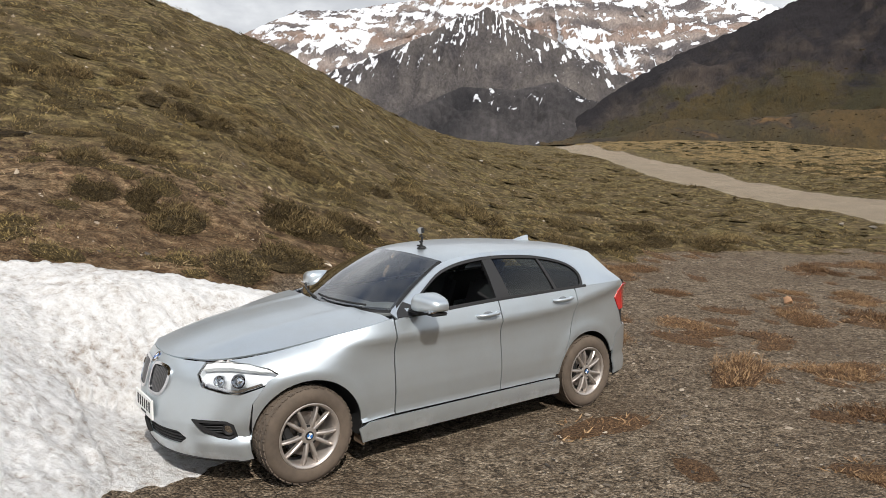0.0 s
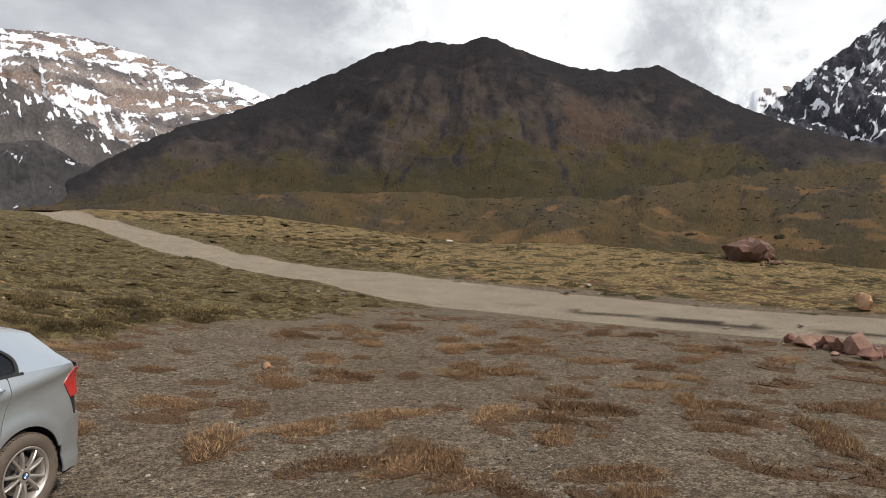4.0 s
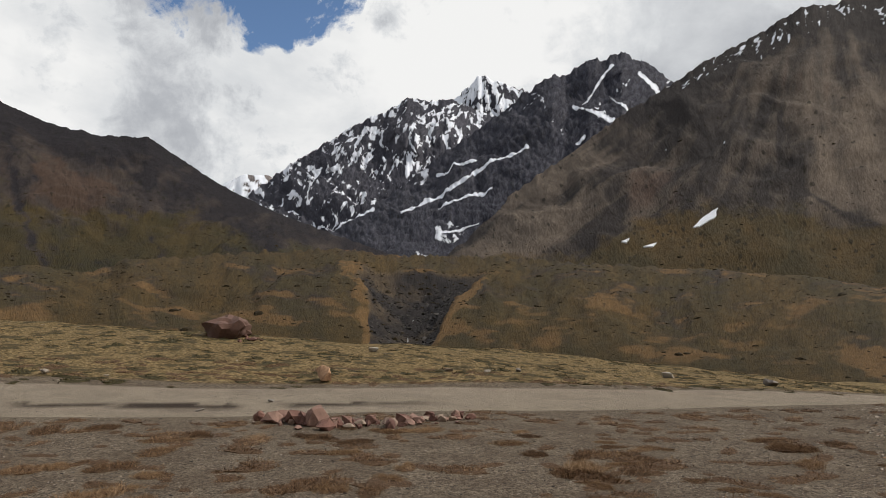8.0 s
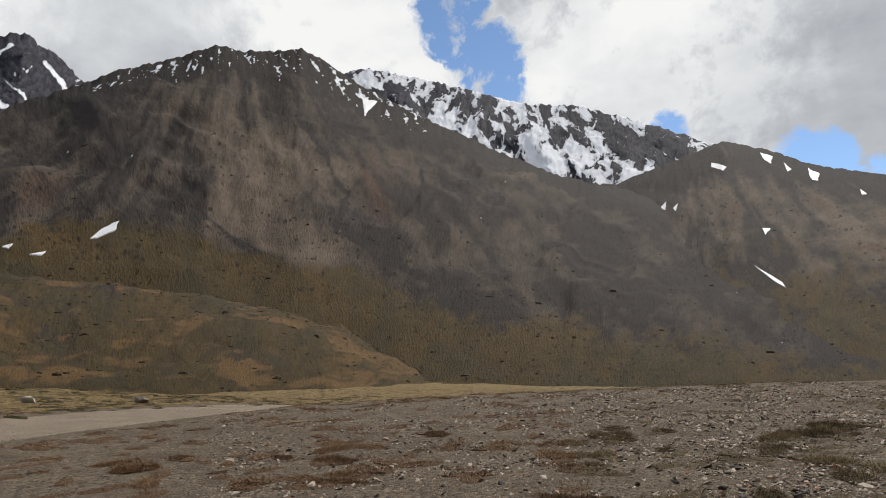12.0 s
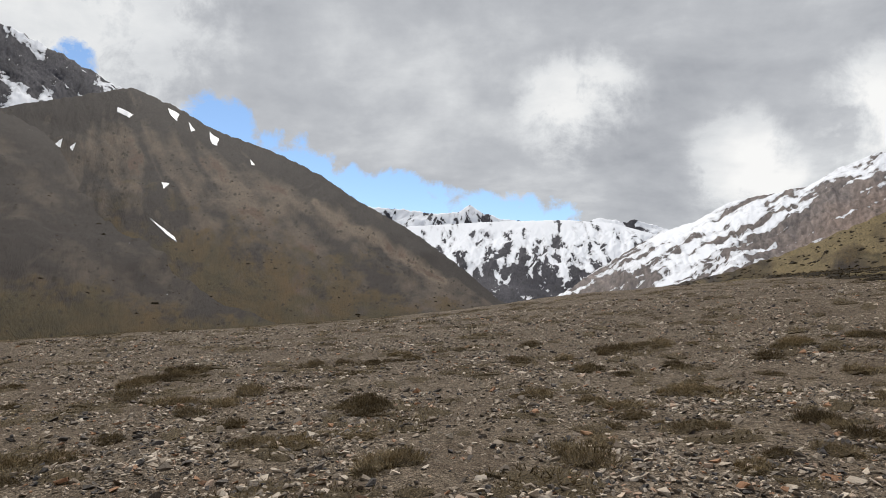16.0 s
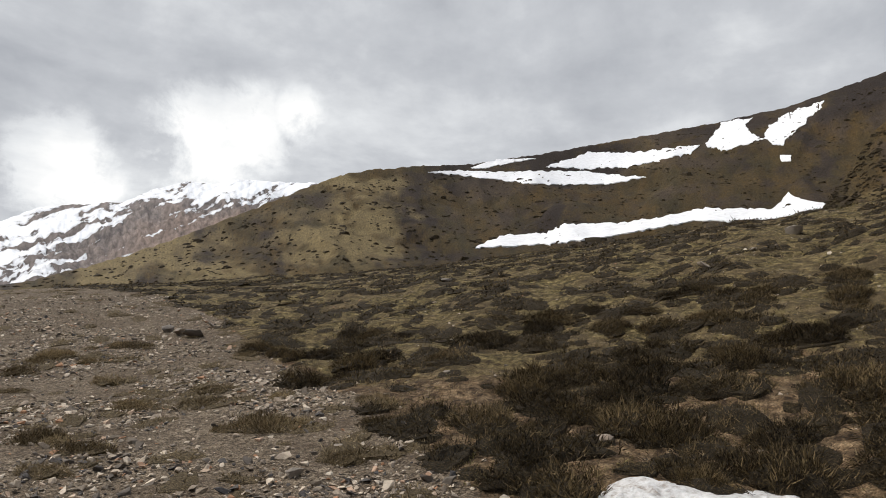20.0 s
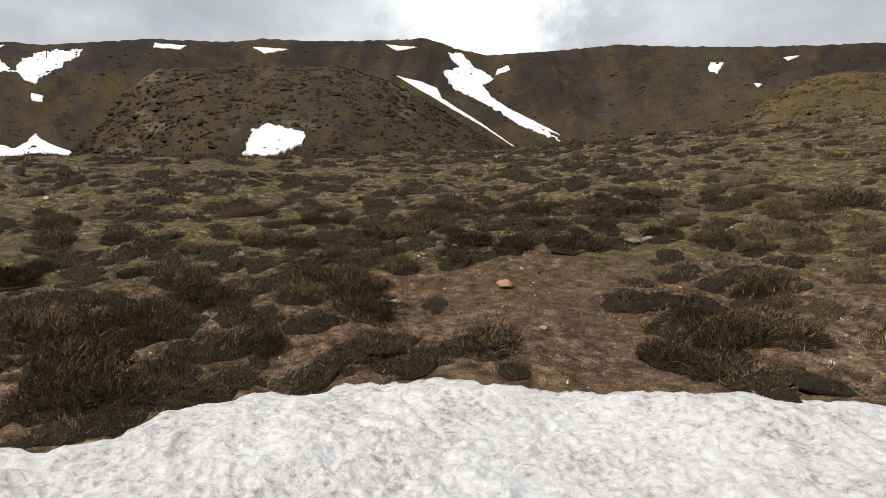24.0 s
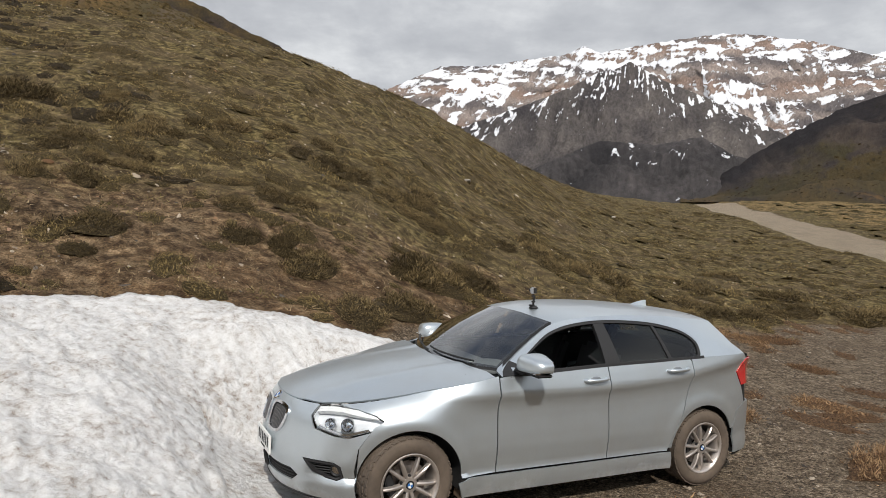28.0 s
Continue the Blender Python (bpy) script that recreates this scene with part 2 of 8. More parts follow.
    bsdf.inputs["Specular IOR Level"].default_value = 0.15
    return m


def ground_material():
    m, nt, bsdf = material("mountain ground", 0.95)
    pos = position(nt)
    fine = noise_tex(nt, pos, 38.0, 6.0, 0.7)
    small = noise_tex(nt, pos, 7.0, 6.0, 0.65)
    mid = noise_tex(nt, pos, 0.9, 6.0, 0.6)
    big = noise_tex(nt, pos, 0.16, 4.0, 0.5)
    cell = nt.nodes.new("ShaderNodeTexVoronoi")
    cell.inputs["Scale"].default_value = 55.0
    link(nt, pos, cell.inputs["Vector"])
    peb = nt.nodes.new("ShaderNodeTexVoronoi")
    peb.inputs["Scale"].default_value = 120.0
    link(nt, pos, peb.inputs["Vector"])
    hsv = nt.nodes.new("ShaderNodeSeparateColor")
    link(nt, cell.outputs["Color"], hsv.inputs[0])
    hsv2 = nt.nodes.new("ShaderNodeSeparateColor")
    link(nt, peb.outputs["Color"], hsv2.inputs[0])
    cob = voronoi(nt, pos, 17.0)
    hsv3 = nt.nodes.new("ShaderNodeSeparateColor")
    link(nt, cob.outputs["Color"], hsv3.inputs[0])
    pebbles = mathn(nt, "ADD", mathn(nt, "MULTIPLY", hsv.outputs[0], 0.45), mathn(nt, "ADD", mathn(nt, "MULTIPLY", hsv2.outputs[1], 0.2), mathn(nt, "MULTIPLY", hsv3.outputs[0], 0.35)))
    gravel = ramp(nt, pebbles, [(0.22, (0.050, 0.037, 0.025)), (0.40, (0.142, 0.107, 0.072)), (0.58, (0.215, 0.166, 0.115)), (0.72, (0.285, 0.226, 0.162)), (0.84, (0.38, 0.31, 0.23))])
    gravel = mixc(nt, ramp(nt, mid, [(0.42, 0.0), (0.66, 0.6)]), gravel, (0.112, 0.078, 0.050))
    gravel = mixc(nt, ramp(nt, small, [(0.30, 0.30), (0.45, 0.0)]), gravel, (0.070, 0.052, 0.036))
    earth = ramp(nt, small, [(0.38, (0.058, 0.035, 0.018)), (0.5, (0.190, 0.124, 0.067)), (0.62, (0.38, 0.265, 0.155))])
    earth = mixc(nt, ramp(nt, big, [(0.45, 0.0), (0.65, 0.6)]), earth, (0.135, 0.075, 0.036))
    turf = ramp(nt, small, [(0.38, (0.032, 0.024, 0.009)), (0.5, (0.155, 0.118, 0.046)), (0.62, (0.37, 0.285, 0.125))])
    turf = mixc(nt, ramp(nt, mid, [(0.4, 0.0), (0.65, 0.75)]), turf, (0.165, 0.118, 0.064))
    dry = ramp(nt, small, [(0.38, (0.060, 0.040, 0.016)), (0.5, (0.215, 0.146, 0.060)), (0.63, (0.43, 0.305, 0.145))])
    dry = mixc(nt, ramp(nt, mid, [(0.5, 0.0), (0.6, 0.85)]), dry, (0.062, 0.050, 0.021))
    road = ramp(nt, fine, [(0.3, (0.26, 0.210, 0.152)), (0.7, (0.44, 0.36, 0.265))])
    road = mixc(nt, ramp(nt, mid, [(0.4, 0.0), (0.7, 0.4)]), road, (0.155, 0.125, 0.095))
    road = mixc(nt, attribute(nt, "wet"), road, (0.050, 0.034, 0.022))

    def torn(name, width=0.5):
        a = mathn(nt, "ADD", attribute(nt, name), mathn(nt, "MULTIPLY", mathn(nt, "SUBTRACT", mathn(nt, "ADD", mathn(nt, "MULTIPLY", mid, 0.6), mathn(nt, "MULTIPLY", small, 0.4)), 0.5), width * 2))
        return ramp(nt, a, [(0.42, 0.0), (0.58, 1.0)])

    col = mixc(nt, torn("gravel"), earth, gravel)
    col = mixc(nt, torn("turf"), col, turf)
    # cushions of grass: lit tops and shaded gaps multiplied into the colour
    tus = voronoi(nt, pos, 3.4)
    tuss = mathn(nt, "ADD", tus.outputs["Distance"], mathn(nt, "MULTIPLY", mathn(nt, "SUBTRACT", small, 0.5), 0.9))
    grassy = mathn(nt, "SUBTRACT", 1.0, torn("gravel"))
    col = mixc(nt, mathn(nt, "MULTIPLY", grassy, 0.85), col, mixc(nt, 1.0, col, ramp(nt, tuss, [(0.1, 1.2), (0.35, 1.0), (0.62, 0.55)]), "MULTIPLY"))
    col = mixc(nt, torn("dry"), col, dry)
    col = mixc(nt, torn("road", 0.2), col, road)
    col = mixc(nt, 1.0, col, ramp(nt, fine, [(0.36, 0.42), (0.5, 1.0), (0.64, 1.6)]), "MULTIPLY")
    link(nt, col, bsdf.inputs["Base Color"])
    h = mathn(nt, "ADD", mathn(nt, "MULTIPLY", cell.outputs["Distance"], -0.7), mathn(nt, "ADD", mathn(nt, "MULTIPLY", small, 0.9), mathn(nt, "MULTIPLY", fine, 0.4)))
    h = mathn(nt, "SUBTRACT", h, mathn(nt, "MULTIPLY", mathn(nt, "MULTIPLY", tuss, grassy), 0.8))
    h = mathn(nt, "SUBTRACT", h, mathn(nt, "MULTIPLY", cob.outputs["Distance"], 0.5))
    bump(nt, bsdf, h, 0.9, 0.06)
    bsdf.inputs["Specular IOR Level"].default_value = 0.2
    return m


def snow_material():
    m, nt, bsdf = material("old dirty snow", 0.6)
    pos = position(nt)
    mid = noise_tex(nt, pos, 1.3, 5.0, 0.6)
    fine = noise_tex(nt, pos, 12.0, 8.0, 0.72, 0.25)
    spec = noise_tex(nt, pos, 70.0, 3.0, 0.7)
    dirt = mathn(nt, "ADD", mathn(nt, "MULTIPLY", mid, 0.3), mathn(nt, "MULTIPLY", fine, 0.7))
    col = ramp(nt, dirt, [(0.37, (0.31, 0.26, 0.22)), (0.42, (0.49, 0.455, 0.425)), (0.475, (0.63, 0.615, 0.60)), (0.58, (0.76, 0.755, 0.75))])
    col = mixc(nt, ramp(nt, spec, [(0.68, 0.0), (0.74, 0.75)]), col, (0.12, 0.085, 0.06))
    link(nt, col, bsdf.inputs["Base Color"])
    bump(nt, bsdf, mathn(nt, "ADD", fine, mathn(nt, "MULTIPLY", noise_tex(nt, pos, 28.0, 4.0, 0.6), 0.3)), 0.68, 0.085)
    return m


def clean_snow_material():
    m, nt, bsdf = material("white old snow", 0.6)
    n = noise_tex(nt, position(nt), 0.8, 6.0, 0.6)
    link(nt, ramp(nt, n, [(0.3, (0.72, 0.72, 0.73)), (0.6, (0.86, 0.87, 0.89))]), bsdf.inputs["Base Color"])
    bump(nt, bsdf, n, 0.4, 0.2)
    return m


MAT_GROUND, MAT_SNOW, MAT_CLEAN_SNOW = ground_material(), snow_material(), clean_snow_material()

def car_paint():
    m, nt, bsdf = material("silver blue metallic paint", 0.29, 0.88)
    tc = nt.nodes.new("ShaderNodeTexCoord").outputs["Object"]
    flake = noise_tex(nt, tc, 900.0, 2.0, 0.5)
    dust = noise_tex(nt, tc, 3.5, 6.0, 0.65)
    low = nt.nodes.new("ShaderNodeSeparateXYZ")
    link(nt, tc, low.inputs[0])
    base = ramp(nt, flake, [(0.3, (0.56, 0.62, 0.66)), (0.7, (0.66, 0.72, 0.76))])
    # road dust thrown up along the sills
    thrown = mathn(nt, "SUBTRACT", mathn(nt, "ADD", mathn(nt, "MULTIPLY", dust, 0.55), 0.42), low.outputs[2])
    mud = ramp(nt, thrown, [(0.46, 0.0), (0.66, 0.75)])
    film = ramp(nt, dust, [(0.4, 0.0), (0.75, 0.16)])
    base = mixc(nt, film, base, (0.40, 0.36, 0.31))
    base = mixc(nt, mud, base, (0.21, 0.155, 0.105))
    link(nt, base, bsdf.inputs["Base Color"])
    link(nt, ramp(nt, mud, [(0.0, 0.36), (1.0, 0.9)]), bsdf.inputs["Roughness"])
    link(nt, mathn(nt, "SUBTRACT", 0.78, mathn(nt, "MULTIPLY", mud, 0.78)), bsdf.inputs["Metallic"])
    bsdf.inputs["Coat Weight"].default_value, bsdf.inputs["Coat Roughness"].default_value = 0.5, 0.09
    return m


def glass_material(name, tint, gloss=1.0):
    """A pane: clear light tinted on its way through, and the sky mirrored by its gloss."""
    m, nt, bsdf = material(name)
    nt.nodes.remove(bsdf)
    out = nt.nodes["Material Output"]
    clear, shine, mix, fr = (nt.nodes.new("ShaderNode" + k) for k in ("BsdfTransparent", "BsdfGlossy", "MixShader", "Fresnel"))
    clear.inputs[0].default_value = (*tint, 1)
    shine.inputs["Roughness"].default_value = 0.02
    fr.inputs[0].default_value = 1.5
    link(nt, mathn(nt, "MULTIPLY", fr.outputs[0], gloss, True), mix.inputs[0])
    link(nt, clear.outputs[0], mix.inputs[1])
    link(nt, shine.outputs[0], mix.inputs[2])
    link(nt, mix.outputs[0], out.inputs[0])
    return m


PAINT = car_paint()
GLASS_FRONT, GLASS_DARK, GLASS_LAMP = glass_material("windscreen glass", (0.92, 0.97, 0.95), 3.2), glass_material("tinted glass", (0.36, 0.43, 0.42), 1.5), glass_material("lamp glass", (0.93, 0.95, 0.97))
BLACK = plain("black plastic trim", (0.016, 0.016, 0.017), 0.6, 0.0, 0.2, 60)
DARK = plain("dark underbody", (0.012, 0.012, 0.012), 0.9)
RUBBER = plain("dusty tyre rubber", (0.105, 0.080, 0.060), 0.9, 0.0, 0.35, 18, 0.002)
ALLOY = plain("dusty alloy", (0.52, 0.47, 0.43), 0.36, 0.7, 0.2, 14)
CHROME = plain("chrome", (0.75, 0.76, 0.78), 0.12, 1.0, 0.05)
CLOTH = plain("black seat cloth", (0.04, 0.04, 0.043), 0.95, 0.0, 0.2, 80, 0.002)
RED_LAMP = plain("red lamp plastic", (0.48, 0.022, 0.022), 0.18, 0.0, 0.1, 40, 0.0, 0.6)
WHITE = plain("white enamel", (0.78, 0.78, 0.76), 0.4)
BLUE = plain("blue enamel", (0.03, 0.16, 0.48), 0.3)
MUD = plain("brown dried mud", (0.16, 0.11, 0.07), 0.95, 0.0, 0.3, 25, 0.004)
SLAT = plain("grey grille slats", (0.14, 0.14, 0.145), 0.35, 0.4)
DASH = plain("grey dashboard", (0.17, 0.175, 0.18), 0.7)
MIRROR = plain("mirror silvering", (0.85, 0.86, 0.87), 0.02, 1.0, 0.01)

# ---- mesh helpers ----
def part(name, bm, mat, parent=None, label="", smooth_angle=40):
    """Link a bmesh as one mesh object under a thing or a part."""
    me = bpy.data.meshes.new(name)
    bm.normal_update()
    bm.to_mesh(me)
    bm.free()
    me.materials.append(mat)
    for p in me.polygons:
        p.use_smooth = True
    me.set_sharp_from_angle(angle=radians(smooth_angle))
    ob = new(name, me)
    if parent is not None:
        ob.parent = parent
    if label:
        tagged(ob, label)
    return ob


def box(bm, centre, size, bevel=0.0, m=None):
    r = bmesh.ops.create_cube(bm, size=1, matrix=(m or Matrix()) @ Matrix.Translation(centre) @ Matrix.Diagonal((*size, 1)))
    if bevel:
        edges = list({e for v in r["verts"] for e in v.link_edges})
        bmesh.ops.bevel(bm, geom=edges, offset=bevel, segments=2, affect="EDGES")


def tube(bm, points, radius, sides=8):
    """A round bar through points."""
    rings = []
    pts = [Vector(p) for p in points]
    for i, p in enumerate(pts):
        d = (pts[min(i + 1, len(pts) - 1)] - pts[max(i - 1, 0)]).normalized()
        q = d.to_track_quat("Z", "Y")
        rings.append([bm.verts.new(p + q @ Vector((math.cos(a) * radius, math.sin(a) * radius, 0))) for a in (2 * math.pi * k / sides for k in range(sides))])
    for a, b in zip(rings, rings[1:]):
        for k in range(sides):
            bm.faces.new((a[k], a[(k + 1) % sides], b[(k + 1) % sides], b[k]))
    bm.faces.new(rings[0][::-1])
    bm.faces.new(rings[-1])


def lathe(bm, profile, sides=64, m=Matrix()):
    """Turn a profile of (radius, offset) about the y axis."""
    rings = [[bm.verts.new(m @ Vector((math.cos(a) * r, o, math.sin(a) * r))) for a in (2 * math.pi * k / sides for k in range(sides))] for r, o in profile]
    for a, b in zip(rings, rings[1:]):
        for k in range(sides):
            bm.faces.new((a[k], b[k], b[(k + 1) % sides], a[(k + 1) % sides]))


def resample(poly, step):
    out = []
    for a, b in zip(poly, poly[1:] + poly[:1]):
        n = max(1, math.ceil(math.dist(a, b) / step))
        out += [(a[0] + (b[0] - a[0]) * k / n, a[1] + (b[1] - a[1]) * k / n) for k in range(n)]
    return out


def inside(p, poly):
    x, y = p
    hit = False
    for (ax, ay), (bx, by) in zip(poly, poly[1:] + poly[:1]):
        if (ay > y) != (by > y) and x < (bx - ax) * (y - ay) / (by - ay) + ax:
            hit = not hit
    return hit


# ---- the lie of the land ----
def gradient_noise(x, y, seed=0):
    """Smooth noise of about -1 to 1 on arrays."""
    x, y = np.asarray(x, float), np.asarray(y, float)
    xi, yi = np.floor(x).astype(np.int64), np.floor(y).astype(np.int64)
    fx, fy = x - xi, y - yi

    def corner(i, j):
        h = (xi + i) * 374761393 + (yi + j) * 668265263 + seed * 974634777
        h = (h ^ (h >> 13)) * 1274126177
        a = ((h ^ (h >> 16)) & 0xFFFF) / 65536.0 * 2 * np.pi
        return np.cos(a) * (fx - i) + np.sin(a) * (fy - j)

    u, v = fx * fx * fx * (fx * (fx * 6 - 15) + 10), fy * fy * fy * (fy * (fy * 6 - 15) + 10)
    return 1.5 * ((corner(0, 0) * (1 - u) + corner(1, 0) * u) * (1 - v) + (corner(0, 1) * (1 - u) + corner(1, 1) * u) * v)


def fbm(x, y, octaves=5, seed=0, gain=0.5):
    total, amp, f = 0.0, 1.0, 1.0
    for k in range(octaves):
        total = total + amp * gradient_noise(x * f + 17.3 * k, y * f - 9.1 * k, seed + k)
        amp, f = amp * gain, f * 2.03
    return total


def ridged(x, y, octaves=5, seed=0, gain=0.5):
    total, amp, f = 0.0, 1.0, 1.0
    for k in range(octaves):
        total = total + amp * (1 - 2 * np.abs(gradient_noise(x * f + 7.7 * k, y * f + 3.3 * k, seed + k)))
        amp, f = amp * gain, f * 2.03
    return total


def smooth(a, b, x):
    t = np.clip((x - a) / (b - a), 0, 1)
    return t * t * (3 - 2 * t)


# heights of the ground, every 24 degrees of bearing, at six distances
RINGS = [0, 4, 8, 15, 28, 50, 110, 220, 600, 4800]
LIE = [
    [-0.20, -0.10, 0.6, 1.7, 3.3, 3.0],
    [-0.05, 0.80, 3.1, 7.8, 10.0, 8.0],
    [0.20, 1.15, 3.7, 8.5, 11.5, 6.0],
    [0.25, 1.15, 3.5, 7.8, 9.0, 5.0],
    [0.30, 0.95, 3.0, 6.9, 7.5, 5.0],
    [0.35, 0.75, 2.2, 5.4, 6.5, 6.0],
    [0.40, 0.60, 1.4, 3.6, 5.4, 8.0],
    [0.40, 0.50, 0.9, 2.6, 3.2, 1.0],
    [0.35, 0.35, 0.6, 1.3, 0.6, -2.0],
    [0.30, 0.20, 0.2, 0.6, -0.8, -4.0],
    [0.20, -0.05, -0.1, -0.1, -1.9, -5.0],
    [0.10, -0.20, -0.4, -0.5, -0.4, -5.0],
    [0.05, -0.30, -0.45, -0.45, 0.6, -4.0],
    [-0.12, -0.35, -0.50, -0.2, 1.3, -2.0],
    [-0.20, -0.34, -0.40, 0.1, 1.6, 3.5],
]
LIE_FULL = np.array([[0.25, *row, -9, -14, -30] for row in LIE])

# the dirt road's middle line: bearing, distance
ROAD = [heading(b, d) for b, d in ((353, 130), (350, 85), (346.8, 54), (343, 43), (339.5, 36.5), (334.5, 32.8), (328, 30), (321.5, 27), (316, 25.3), (307, 23.8), (297, 23.2), (287, 24.2),
                                   (278, 25.2), (268, 26.3), (258, 28.5), (248, 32.5), (238, 38.5), (228, 46), (216, 56), (205, 75))]


def hermite(t, a, b, c, d):
    """Catmull-Rom between b and c."""
    return b + 0.5 * t * (c - a + t * (2 * a - 5 * b + 4 * c - d + t * (3 * (b - c) + d - a)))


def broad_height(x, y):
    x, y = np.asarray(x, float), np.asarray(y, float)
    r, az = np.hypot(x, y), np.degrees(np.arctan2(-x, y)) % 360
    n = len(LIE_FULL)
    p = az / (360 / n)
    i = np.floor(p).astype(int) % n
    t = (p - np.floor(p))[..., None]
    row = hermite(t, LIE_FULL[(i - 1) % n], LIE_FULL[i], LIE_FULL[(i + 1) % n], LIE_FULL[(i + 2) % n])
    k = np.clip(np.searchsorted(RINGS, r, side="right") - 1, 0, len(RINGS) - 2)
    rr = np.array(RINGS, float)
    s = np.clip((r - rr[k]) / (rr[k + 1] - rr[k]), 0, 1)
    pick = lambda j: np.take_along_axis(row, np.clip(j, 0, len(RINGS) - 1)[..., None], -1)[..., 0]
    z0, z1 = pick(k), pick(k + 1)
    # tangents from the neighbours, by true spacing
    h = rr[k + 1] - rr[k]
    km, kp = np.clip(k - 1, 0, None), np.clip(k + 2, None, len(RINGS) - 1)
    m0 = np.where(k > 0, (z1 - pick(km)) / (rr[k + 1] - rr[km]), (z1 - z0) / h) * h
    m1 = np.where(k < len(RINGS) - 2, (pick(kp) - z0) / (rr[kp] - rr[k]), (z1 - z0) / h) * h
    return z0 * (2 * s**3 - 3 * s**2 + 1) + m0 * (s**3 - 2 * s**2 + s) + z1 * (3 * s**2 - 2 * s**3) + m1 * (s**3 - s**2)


def road_distance(x, y):
    best = np.full(np.shape(x), 1e9)
    for (ax, ay), (bx, by) in zip(ROAD, ROAD[1:]):
        dx, dy = bx - ax, by - ay
        t = np.clip(((x - ax) * dx + (y - ay) * dy) / (dx * dx + dy * dy), 0, 1)
        best = np.minimum(best, np.hypot(x - ax - t * dx, y - ay - t * dy))
    # narrower where it climbs away
    return best * (1 + 0.55 * between(bearing_of(x, y), 328, 358, 5))


def bearing_of(x, y):
    return np.degrees(np.arctan2(-x, y)) % 360


def between(b, lo, hi, soft=6.0):
    """1 where the bearing lies between lo and hi (which may pass 360), with soft ends."""
    mid, half = (lo + (hi - lo) % 360 / 2) % 360, (hi - lo) % 360 / 2
    off = np.abs((b - mid + 180) % 360 - 180)
    return smooth(half + soft, half - soft, off)


def hilly(x, y):
    """How far a place belongs to the shrubby hillside rather than to the flat."""
    b, r = bearing_of(x, y), np.hypot(x, y)
    start = np.interp(b, [0, 12, 25, 60, 95, 118, 128, 133, 139, 145, 153, 165, 318, 321.5, 328, 335, 340, 347.5, 354, 360], [10.5, 8.5, 6, 5.5, 5, 5.2, 6.5, 7.4, 11, 14.5, 26, 45, 25, 22.2, 20, 18.3, 16.7, 13.6, 12, 10.5])
    return smooth(-1.2, 1.6, r - start + 0.9 * fbm(x * 0.5, y * 0.5, 3, 88)) * between(b, 320, 168, 3)


def ground_height(x, y):
    r = np.hypot(x, y)
    road = smooth(2.0, 4.6, road_distance(x, y))
    hill = hilly(x, y)
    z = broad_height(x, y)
    z = z + (0.02 + 0.10 * hill) * smooth(1, 7, r) * fbm(x * 0.55, y * 0.55, 4, 3) * (0.3 + 0.7 * road)
    z = z + 0.35 * smooth(14, 60, r) * fbm(x * 0.09, y * 0.09, 4, 5) * road
    z = z + 3.0 * smooth(90, 400, r) * fbm(x * 0.01, y * 0.01, 4, 8)
    # the spur behind the car swells
    off = (bearing_of(x, y) - 10 + 180) % 360 - 180
    z = z + 0.95 * np.exp(-(off / 8.5) ** 2) * smooth(15, 33, r) * smooth(120, 60, r)
    # level stand of the car, sloping with it
    dx, dy = x - 0.466, y - 6.759
    c, s = math.cos(radians(217.4)), math.sin(radians(217.4))
    fx, fy = dx * c + dy * s, -dx * s + dy * c
    pad = smooth(1.3, 0.0, np.maximum(np.abs(fx - 1.33) - 1.9, 0)) * smooth(1.1, 0.0, np.maximum(np.abs(fy) - 0.95, 0))
    z = z + (-0.312 + 0.036 * fx + 0.026 * fy + 0.012 * fbm(x * 1.3, y * 1.3, 3, 6) - z) * pad
    # the road is worn in
    return z - 0.10 * (1 - road)


def mesh_object(name, verts, faces, mat, attrs=None, soft=True):
    me = bpy.data.meshes.new(name)
    verts = np.asarray(verts, np.float32)
    faces = np.asarray(faces, np.int32)
    me.vertices.add(len(verts))
    me.vertices.foreach_set("co", verts.ravel())
    k = faces.shape[1]
    me.loops.add(faces.size)
    me.loops.foreach_set("vertex_index", faces.ravel())
    me.polygons.add(len(faces))
    me.polygons.foreach_set("loop_start", np.arange(0, faces.size, k, dtype=np.int32))
    me.polygons.foreach_set("use_smooth", np.full(len(faces), soft))
    me.update(calc_edges=True)
    for key, values in (attrs or {}).items():
        me.attributes.new(key, "FLOAT", "POINT").data.foreach_set("value", np.asarray(values, np.float32).ravel())
    me.materials.append(mat)
    me.validate()
    return new(name, me)


def grid_faces(nu, nv, closed=False):
    """Quads of a grid of nu columns by nv rows, numbered column by column."""
    i, j = np.meshgrid(np.arange(nu if closed else nu - 1), np.arange(nv - 1), indexing="ij")
    a, b = i * nv + j, ((i + 1) % nu) * nv + j
    return np.stack([a, a + 1, b + 1, b], -1).reshape(-1, 4)


